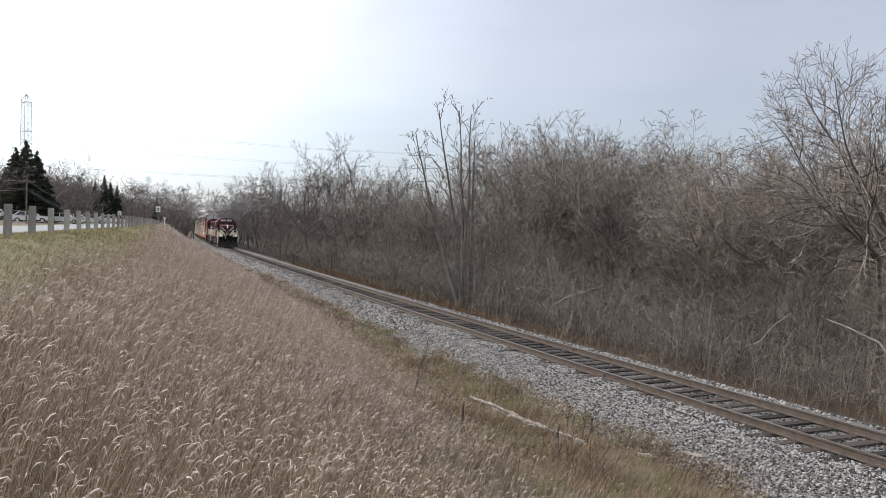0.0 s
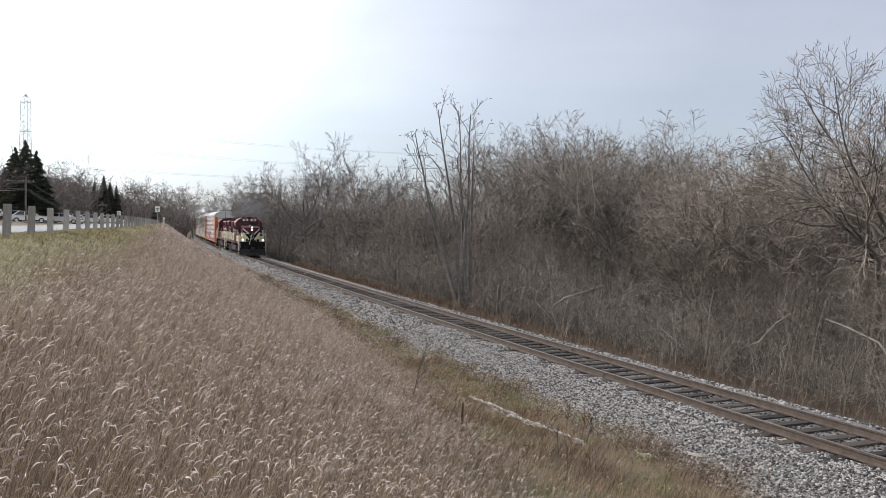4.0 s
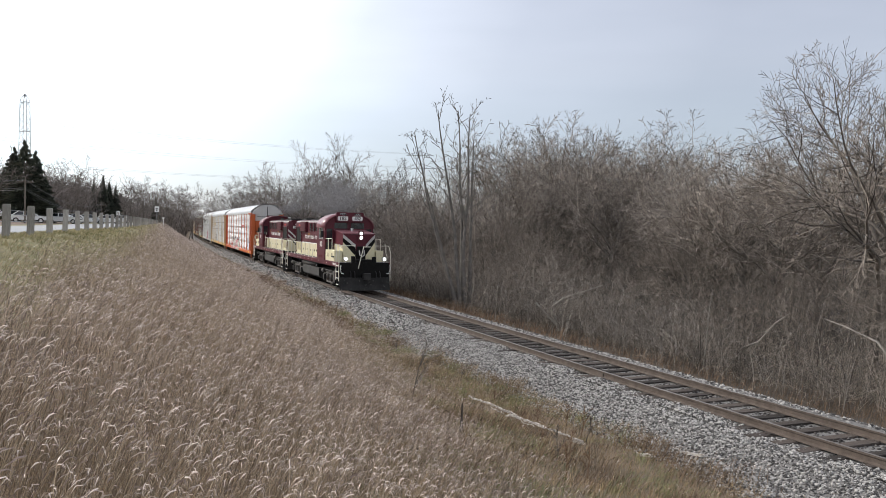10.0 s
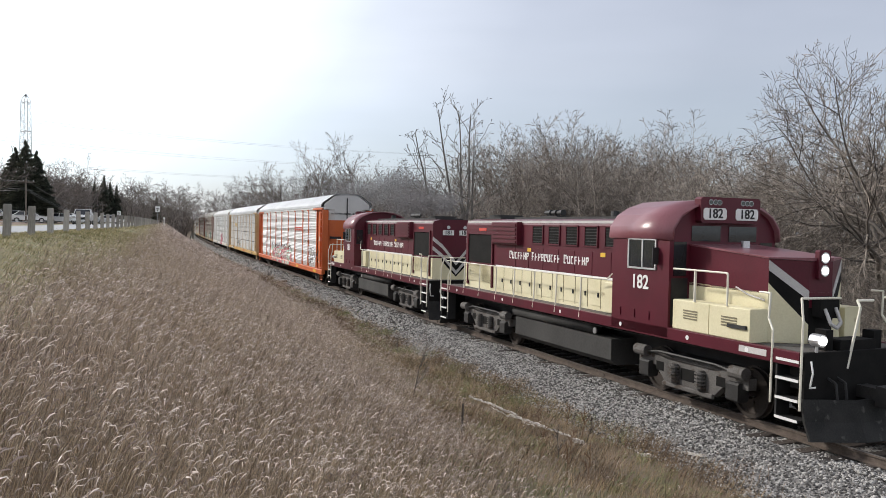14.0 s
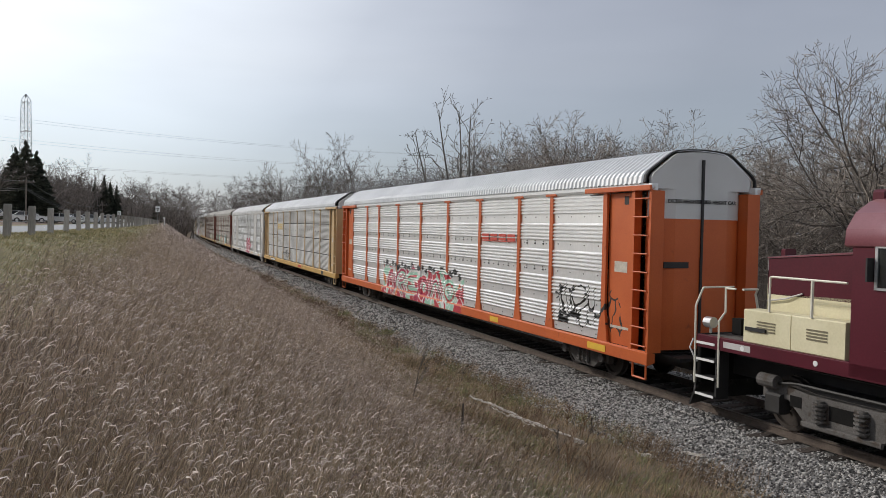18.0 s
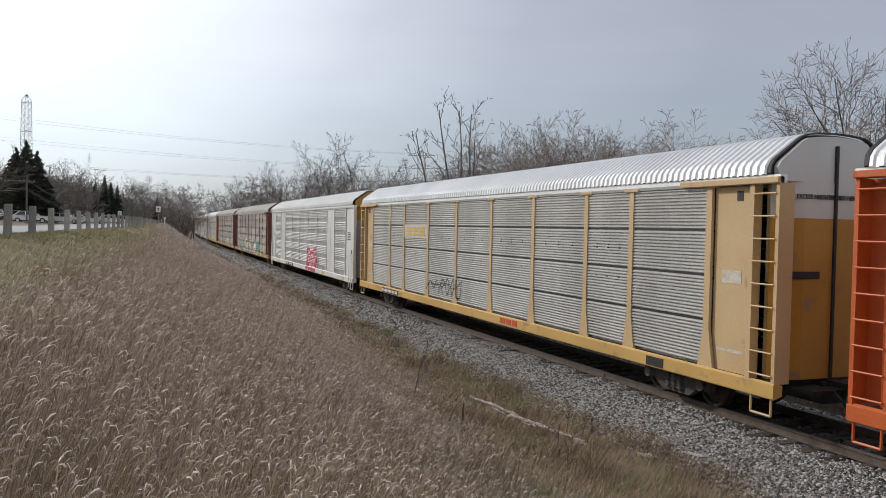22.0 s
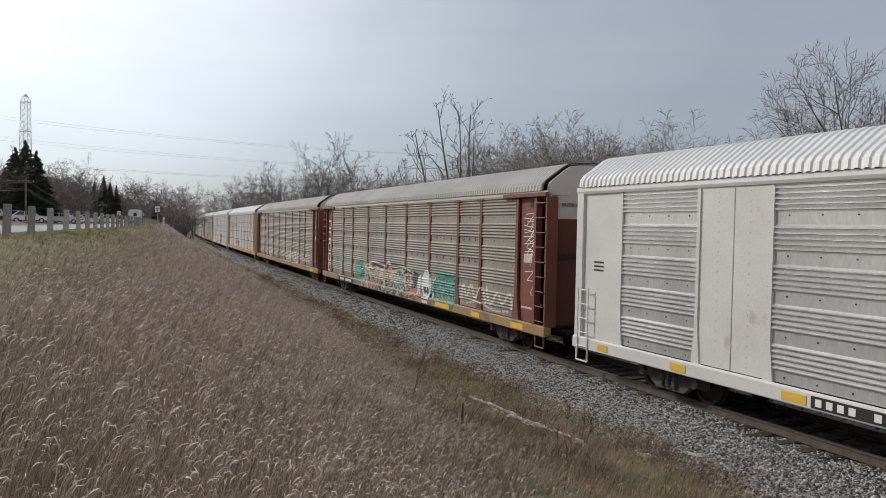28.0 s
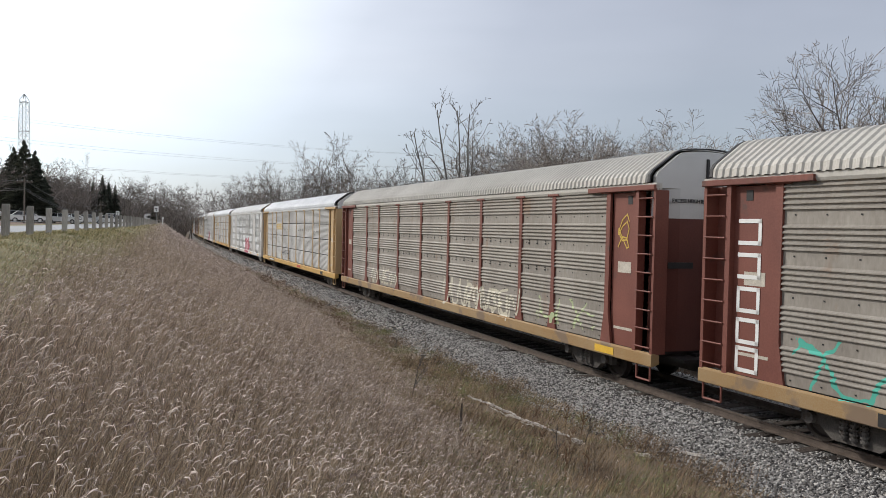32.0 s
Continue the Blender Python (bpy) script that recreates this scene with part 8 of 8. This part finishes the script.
# sprayed pieces that follow the ribs, posts and sill
LETTERS = ([(0, 0), (0.1, 1), (0.9, 0.95), (0.8, 0.5), (0.2, 0.45), (0.9, 0)], [(0, 0), (0.45, 1.05), (0.95, 0)], [(0.5, 0), (0.0, 0.5), (0.5, 1), (1, 0.5), (0.5, 0)],
           [(0, 1), (0.1, 0.1), (0.5, 0), (0.9, 0.1), (1, 1)], [(1, 0.9), (0.3, 1), (0.1, 0.7), (0.9, 0.35), (0.7, 0), (0, 0.1)], [(0, 0), (0.05, 1), (0.95, 0), (1, 1)], [(0.9, 1), (0, 0.9), (0.1, 0.5), (0.7, 0.5), (0, 0.45), (0.05, 0), (0.95, 0.05)])


class Spray:
    """A grid over part of a car's near side, on which strokes and patches of paint are laid one over another."""

    def __init__(self, x0, x1, z0, z1, style, step=0.022, told=None, drawn=None):
        prof = rib_profile(style)
        zs = sorted(set([z for z, d in prof if z0 <= z <= z1] + [z for z in np.arange(z0, z1, 0.026) if z < 0.96 or z > 1.0]))
        self.z, self.x = np.array(zs), np.arange(x0, x1, step)
        y = -np.where(self.z < 0.97, 1.586, 1.480 + np.interp(self.z, [p[0] for p in prof], [p[1] for p in prof]))
        self.Y = np.repeat(y[:, None], len(self.x), 1)
        for px in POSTS:
            w = np.where(self.z > 1.75, 0.1, 0.1 + 0.136 * (1.75 - self.z) / 0.78)[:, None]
            self.Y = np.where((np.abs(self.x[None] - px) < w) & (self.z[:, None] > 0.97), -1.534, self.Y)
        self.X, self.Z = np.meshgrid((self.x[1:] + self.x[:-1]) / 2, (self.z[1:] + self.z[:-1]) / 2)
        if told:
            self.X = np.interp(self.X, told, drawn)
        self.c = np.full(self.X.shape, -1)

    def stroke(self, pts, r, paint, soft=False):
        P = np.array(pts, float)
        for _ in range(2 if soft else 0):
            a, b = 0.75 * P[:-1] + 0.25 * P[1:], 0.25 * P[:-1] + 0.75 * P[1:]
            P = np.concatenate([P[:1], np.stack([a, b], 1).reshape(-1, 2), P[-1:]])
        for (ax, az), (bx, bz) in zip(P, P[1:]):
            dx, dz = bx - ax, bz - az
            k = np.clip(((self.X - ax) * dx + (self.Z - az) * dz) / max(dx * dx + dz * dz, 1e-6), 0, 1)
            self.c[np.hypot(self.X - ax - k * dx, self.Z - az - k * dz) < r] = paint

    def oval(self, x, z, rx, rz, paint):
        self.c[((self.X - x) / rx) ** 2 + ((self.Z - z) / rz) ** 2 < 1] = paint

    def word(self, x0, x1, z0, z1, n, r, line, fills, seed, edge=0.05, shade=-1):
        rnd = random.Random(seed)
        w = (x1 - x0) / n
        for k in range(n):
            s = rnd.choice(LETTERS)
            a, b = z0 + rnd.uniform(-0.08, 0.08), z1 + rnd.uniform(-0.14, 0.10)
            lean = rnd.uniform(-0.1, 0.35)
            pts = [(x0 + k * w + w * (0.06 + 0.86 * px) + lean * (pz - 0.5) * 0.6, a + (b - a) * pz) for px, pz in s]
            if shade >= 0:
                self.stroke([(px + 0.07, pz - 0.07) for px, pz in pts], r + edge, shade, True)
            self.stroke(pts, r + edge, line, True)
            self.stroke(pts, r, fills[k % len(fills)], True)
            if len(fills) > 1:
                self.stroke([(px + 0.02, pz - 0.03) for px, pz in pts], r * 0.35, fills[(k + 1) % len(fills)], True)

    def shards(self, x0, x1, low, high, n, fills, line, seed, slant=0.5, width=0.035, rough=0.22):
        """A patch of leaning angular shapes in many colours, each with a pale outline, under a ragged upper edge."""
        rs = np.random.RandomState(seed)
        k = np.arange(x0, x1 + 0.45, 0.45)
        edge = np.interp(self.X, k, high + rough * rs.randn(len(k)) * np.clip(np.minimum(k - x0, x1 - k) / 0.8, 0.3, 1))
        px, pz = x0 + (x1 - x0) * (np.arange(n) + rs.rand(n)) / n, low + (high + 0.2 - low) * rs.rand(n)
        A, B = self.X + slant * np.sin(self.X * 1.7) * (self.Z - low), self.Z * 0.75
        pa, pb = px + slant * np.sin(px * 1.7) * (pz - low), pz * 0.75
        best = np.full(self.X.shape, 9.0)
        second, who = best.copy(), np.zeros(self.X.shape, int)
        for i in range(n):
            q = np.hypot(A - pa[i], B - pb[i])
            nearer = q < best
            second = np.where(nearer, best, np.minimum(second, q))
            best, who = np.where(nearer, q, best), np.where(nearer, i, who)
        pick = np.array([fills[i] for i in rs.randint(0, len(fills), n)])
        inside = (self.X > x0) & (self.X < x1) & (self.Z > low) & (self.Z < edge)
        col = np.where(second - best < width, line, pick[who])
        self.c = np.where(inside, np.where(edge - self.Z < 0.045, line, col), self.c)

    def lay(self, car, name, paints, label, seed=1):
        """Keeps the painted faces, thinned in places where the spray has worn."""
        worn = np.sin(self.X * 3.1 + seed + 2 * np.sin(self.Z * 9)) * np.sin(self.Z * 23 + self.X * 0.7)
        keep = (self.c >= 0) & (worn < 0.93)
        nz, nx = len(self.z), len(self.x)
        V = np.stack([np.repeat(self.x[None], nz, 0), self.Y, np.repeat(self.z[:, None], nx, 1)], -1).reshape(-1, 3)
        j, i = np.nonzero(keep)
        a = j * nx + i
        F = np.stack([a, a + 1, a + nx + 1, a + nx], -1)
        me = raw_mesh(name, V, F, paints[0])
        for m in paints[1:]:
            me.materials.append(m)
        me.polygons.foreach_set("material_index", self.c[keep].astype(np.int32))
        tagged(part(name, me, None, car, label), kind="stuff")


def spray_paint(name, c):
    return surface(name, tuple(0.72 * v for v in c), c, 1.1, 0.6, bump=0.02, fine=14, c3=tuple(0.5 * v + 0.06 for v in c), c3_at=0.64)


S_CREAM, S_TEAL, S_GREEN, S_DARK = spray_paint("cream_spray", (0.62, 0.58, 0.46)), spray_paint("teal_spray", (0.06, 0.33, 0.25)), spray_paint("deep_green_spray", (0.03, 0.20, 0.15)), spray_paint("black_blue_spray", (0.035, 0.045, 0.055))
S_SALMON, S_AMBER, S_PALE = spray_paint("salmon_spray", (0.58, 0.22, 0.15)), spray_paint("amber_spray", (0.62, 0.33, 0.12)), spray_paint("pale_blue_white_spray", (0.66, 0.70, 0.70))
S_MINT, S_ORANGE = spray_paint("mint_spray", (0.34, 0.60, 0.46)), spray_paint("orange_spray", (0.62, 0.17, 0.03))
S_RED, S_CRIMSON, S_WHITE, S_PINK = spray_paint("red_spray", (0.48, 0.035, 0.05)), spray_paint("crimson_spray", (0.36, 0.02, 0.07)), spray_paint("white_spray", (0.74, 0.74, 0.72)), spray_paint("magenta_spray", (0.50, 0.05, 0.11))

sp = Spray(-6.9, 7.1, 0.71, 2.3, "bands", told=(-6.9, -4.9, 2.3, 4.05, 5.1, 7.1), drawn=(-7.9, -6.3, -0.9, 0.95, 2.3, 4.75))
PAINTS = (S_CREAM, S_TEAL, S_GREEN, S_DARK, S_SALMON, S_AMBER, S_PALE)
sp.stroke([(-6.4, 1.30), (-0.4, 1.35)], 0.52, 3)
sp.stroke([(-5.2, 1.75), (-1.6, 1.80)], 0.30, 3)
for k in range(9):
    sp.stroke([(-6.5 + 0.7 * k, 0.74), (-6.2 + 0.7 * k, 1.2), (-6.0 + 0.7 * k, 0.74)], 0.10, (4, 2, 3)[k % 3], True)
sp.stroke([(-6.6, 1.55), (-5.2, 2.02), (-3.6, 1.90), (-3.3, 2.14), (-3.0, 1.92), (-1.5, 1.98), (-1.1, 1.80)], 0.05, 0)
sp.word(-7.7, -6.5, 0.95, 1.75, 2, 0.10, 2, (1,), 5, 0.07)
sp.shards(-6.5, -0.7, 0.72, 1.85, 64, (3, 3, 3, 1, 2, 4, 3, 5, 2), 0, 31, 0.5, 0.022, 0.14)
sp.word(-6.3, -0.9, 0.92, 1.72, 6, 0.09, 0, (1, 3, 5, 3), 8, 0.03, 3)
sp.word(-6.2, -1.0, 1.15, 1.62, 9, 0.035, 0, (5, 1, 4), 18, 0.02)
sp.stroke([(-0.9, 0.95), (0.0, 1.1), (0.5, 1.0)], 0.20, 4)
sp.stroke([(-0.9, 0.80), (-0.2, 1.0), (0.4, 0.90)], 0.05, 3)
# a pale round shape with dark patches
sp.oval(0.95, 1.40, 0.72, 0.68, 3)
sp.oval(0.95, 1.42, 0.66, 0.63, 6)
sp.oval(0.97, 0.90, 0.44, 0.22, 6)
for ox in (0.72, 1.20):
    sp.oval(ox, 1.22, 0.17, 0.15, 3)
sp.oval(0.96, 1.02, 0.07, 0.09, 3)
sp.stroke([(0.55, 0.86), (1.35, 0.86)], 0.03, 3)
for ox in (-0.05, 1.95):
    sp.stroke([(ox - 0.2, 1.0), (ox, 1.55), (ox + 0.15, 1.75), (ox + 0.2, 1.45), (ox + 0.05, 1.1)], 0.14, 3, True)
    sp.stroke([(ox - 0.2, 1.0), (ox, 1.55), (ox + 0.15, 1.75), (ox + 0.2, 1.45), (ox + 0.05, 1.1)], 0.10, 6, True)
sp.stroke([(2.3, 1.3), (4.4, 1.35)], 0.46, 2)
sp.word(2.3, 4.6, 1.42, 1.85, 5, 0.075, 3, (1,), 21, 0.035)
sp.word(2.2, 4.7, 0.86, 1.32, 5, 0.075, 3, (1, 1, 2), 23, 0.035)
for k in range(14):
    sp.stroke([(-5.9 + 0.37 * k, 1.05 + 0.1 * (k % 3)), (-5.7 + 0.37 * k, 1.5 + 0.1 * (k % 2)), (-5.5 + 0.37 * k, 1.2)], 0.014, 0, True)
    sp.stroke([(2.3 + 0.17 * k, 0.95), (2.4 + 0.17 * k, 1.25 + 0.06 * (k % 3))], 0.013, 6)
sp.stroke([(2.2, 1.98), (3.3, 2.02), (4.5, 1.95)], 0.05, 1)
sp.lay(rack_brown, "sprayed_lettering", PAINTS, "green, cream and orange sprayed lettering")

sp = Spray(7.3, 11.7, 0.9, 2.1, "bands", told=(7.3, 11.7), drawn=(8.8, 11.3))
sp.stroke([(8.9, 1.1), (9.0, 1.9), (9.2, 1.2), (9.4, 1.95), (9.6, 1.2), (9.9, 1.9), (10.1, 1.25)], 0.035, 0, True)
sp.stroke([(10.1, 1.8), (10.3, 1.1), (10.6, 1.8), (10.8, 1.2), (11.1, 1.85), (11.2, 1.2)], 0.035, 0, True)
sp.stroke([(9.2, 1.1), (9.7, 1.3), (10.4, 1.05), (11.0, 1.15)], 0.03, 0, True)
sp.lay(rack_brown, "sprayed_scribble", (S_CREAM,), "pale sprayed loops")

sp = Spray(-6.5, 3.3, 0.71, 2.6, "bands")
for k in range(22):
    sp.oval(-6.2 + 0.42 * k, 2.02 + 0.10 * math.sin(k * 2.3), 0.13 + 0.05 * (k % 3), 0.10 + 0.03 * (k % 2), 5)
sp.shards(-6.3, 3.0, 0.72, 1.95, 74, (0, 0, 1, 0, 3, 3, 1, 4, 3), 2, 14, 0.6, 0.030)
sp.word(-5.8, 2.4, 0.95, 1.85, 6, 0.13, 2, (0, 1, 3), 4, 0.045)
for k in range(40):
    a = -5.9 + 0.21 * k
    sp.stroke([(a, 1.1 + 0.12 * (k % 4)), (a + 0.10 - 0.2 * (k % 2), 1.45 + 0.1 * (k % 3))], 0.016, 2)
sp.lay(rack_orange, "sprayed_lettering", (S_RED, S_CRIMSON, S_WHITE, S_MINT, S_ORANGE, M_SPRAYBLACK), "red, mint and white sprayed lettering", 3)

sp = Spray(-4.6, -0.6, 1.0, 2.1, "fine")
sp.stroke([(-4.3, 1.3), (-3.9, 1.75), (-3.6, 1.25), (-3.3, 1.8), (-3.0, 1.3), (-2.7, 1.9), (-2.3, 1.35)], 0.022, 0, True)
sp.stroke([(-4.2, 1.55), (-3.2, 1.5), (-2.4, 1.7), (-1.6, 1.4), (-1.0, 1.75)], 0.018, 0, True)
sp.word(-3.0, -0.9, 1.15, 1.85, 4, 0.022, 0, (0,), 55, 0.008)
sp.lay(rack_tan, "sprayed_scribble", (M_SPRAYBLACK,), "black sprayed scribble", 6)

sp = Spray(1.0, 5.4, 0.72, 2.4, "bands")
sp.word(1.4, 4.2, 0.95, 1.95, 3, 0.21, 0, (0,), 31, 0.05)
sp.word(1.4, 4.2, 1.0, 1.9, 3, 0.045, 1, (1,), 31, 0.0)
sp.word(4.1, 5.1, 1.2, 1.7, 3, 0.02, 0, (0,), 37, 0.015)
sp.lay(rack_white, "sprayed_tag", (S_PINK, S_WHITE), "magenta sprayed tag", 4)

sp = Spray(-8.6, 7.6, 0.74, 2.2, "bands")
sp.word(1.0, 7.2, 0.95, 1.85, 8, 0.03, 0, (0,), 41, 0.012)
sp.word(3.0, 6.4, 1.05, 1.75, 5, 0.05, 0, (0,), 43, 0.012)
sp.word(-8.3, -4.2, 1.1, 1.75, 6, 0.03, 0, (0,), 47, 0.012)
sp.lay(rack_brown_b, "sprayed_scribble", (S_CREAM,), "pale sprayed scrawls", 5)

# sprayed strokes on the doors
rs_ = random.Random(12)
loops = [[(12.05 + 0.35 * rs_.random(), 4.15 - 0.11 * i), (12.65 + 0.2 * rs_.random(), 4.05 - 0.11 * i + 0.2 * rs_.random()), (12.25 + 0.3 * rs_.random(), 3.85 - 0.11 * i)] for i in range(12)]
scrawl(rack_brown, "sprayed_scrawl", -1.452, loops + [[(a + 0.1 * rs_.random(), b) for a, b in ((12.1, 2.45), (12.7, 2.5), (12.3, 2.2), (12.8, 2.2), (12.5, 1.85), (12.75, 1.7))]], M_WHITE, 0.010)
block = []
for i, z in enumerate((3.95, 3.30, 2.65, 2.05, 1.50)):
    block += [[(-12.75, z), (-12.25, z), (-12.25, z - 0.42), (-12.75, z - 0.42)] + ([(-12.75, z)] if i > 1 else [])]
scrawl(rack_brown, "sprayed_blocks", -1.452, block, M_WHITE, 0.04)
scrawl(rack_brown_b, "sprayed_scrawl", -1.452, [[(12.3 + 0.22 * math.cos(a * 0.9), 3.95 - 0.035 * a + 0.2 * math.sin(a * 1.3)) for a in range(18)]], M_SIGNYELLOW, 0.016)
tagged(rack_tan, group="enclosed autorack cars of the train")
order = [rack_orange, rack_tan, rack_white, rack_brown, rack_brown_b]
for kind in (rack_tan, rack_white, rack_tan, rack_white, rack_tan, rack_brown_b, rack_white, rack_tan, rack_tan):
    order.append(copy_thing(kind, Matrix.Identity(4)))
for i, car in enumerate(order):
    TRAIN.append((car, 46.25 + 28.8 * i, 10.35, 1))
tagged(order[5], "grey autorack car with tan-yellow posts, further back")


# ---------------------------------------------------------------- exhaust smoke
def build_puff(seed, size, n):
    """A drifting puff of exhaust: thousands of thin sooty flecks, densest in the middle."""
    rs = np.random.RandomState(seed)
    lobes = rs.randn(7, 3) * 0.42
    c = lobes[rs.randint(0, 7, n)] + rs.randn(n, 3) * 0.36
    c = c * np.array(size)
    V = c[:, None, :] + rs.randn(n, 3, 3) * 0.030
    me = raw_mesh("smoke_puff", V.reshape(-1, 3), np.arange(3 * n).reshape(-1, 3), M_SMOKE)
    return tagged(new("smoke_puff", me), "thin grey-brown puff of diesel exhaust drifting over the train", "smoke", "exhaust smoke", kind="stuff")


M_SMOKE = surface("sooty_exhaust", (0.24, 0.23, 0.23), (0.36, 0.35, 0.345), 0.5, 1.0, bump=0, spec=0.0)
M_SMOKE.node_tree.nodes["Principled BSDF"].inputs["Alpha"].default_value = 0.75
# metres behind the leading cab, off the track, height, and the time at which the train leaves it behind
PUFFS = [(build_puff(3, (1.2, 0.8, 0.5), 5000), 5.8, -0.2, 4.9, 11.0), (build_puff(4, (2.6, 1.4, 0.9), 12000), 10.5, -2.0, 5.3, 10.5), (build_puff(5, (4.5, 2.0, 1.2), 18000), 18.0, -3.4, 5.7, 10.5),
         (build_puff(6, (6.0, 2.8, 1.4), 17000), 29.0, -5.0, 6.2, 10.0), (build_puff(7, (1.8, 0.9, 0.5), 5600), 25.5, -0.8, 5.1, 10.5)]


def drift(o, d, z, t0, t):
    """A puff goes along with the train, then slows, hangs in the air and drifts off over the thicket."""
    late = max(t - t0, 0.0)
    u = o - run(min(t, t0)) - 9.7 * (1 - math.exp(-late / 1.2))
    return Matrix.Translation(at(u, d - 0.45 * late, z + 0.02 * late)) @ Matrix.Rotation(math.pi / 2 - along(u), 4, "Z")


# ---------------------------------------------------------------- what moves
def motions():
    for ob, o, d, z, t0 in PUFFS:
        walk(ob, [(t * 0.5, drift(o, d, z, t0, t * 0.5)) for t in range(0, 65)])
    for ob, o, half, way in TRAIN:
        turn = Matrix.Identity(4) if way > 0 else Matrix.Rotation(math.pi, 4, "Z")
        walk(ob, [(t, rail_pose(o, half, t) @ turn) for t in range(0, 33)])
    walk(bus, [(t, road_pose(u, 3.55)) for t, u in BUS_WAY])
    walk(pickup, [(t, road_pose(u, 6.8, True)) for t, u in PICKUP_WAY])
    walk(late_car, [(t, road_pose(u, 6.8, True)) for t, u in LATE_WAY])

    # wheels of the leading vehicles roll
    lead = {ob: way for ob, o, half, way in TRAIN[:7]}
    for ob, x, r, car in WHEELSETS:
        if car in lead:
            rows = []
            for i in range(481):
                t = i / 15.0
                rows.append((t, Matrix.Translation((x, 0, r)) @ Matrix.Rotation(lead[car] * run(t) / r, 4, "Y")))
            walk(ob, rows)


motions()
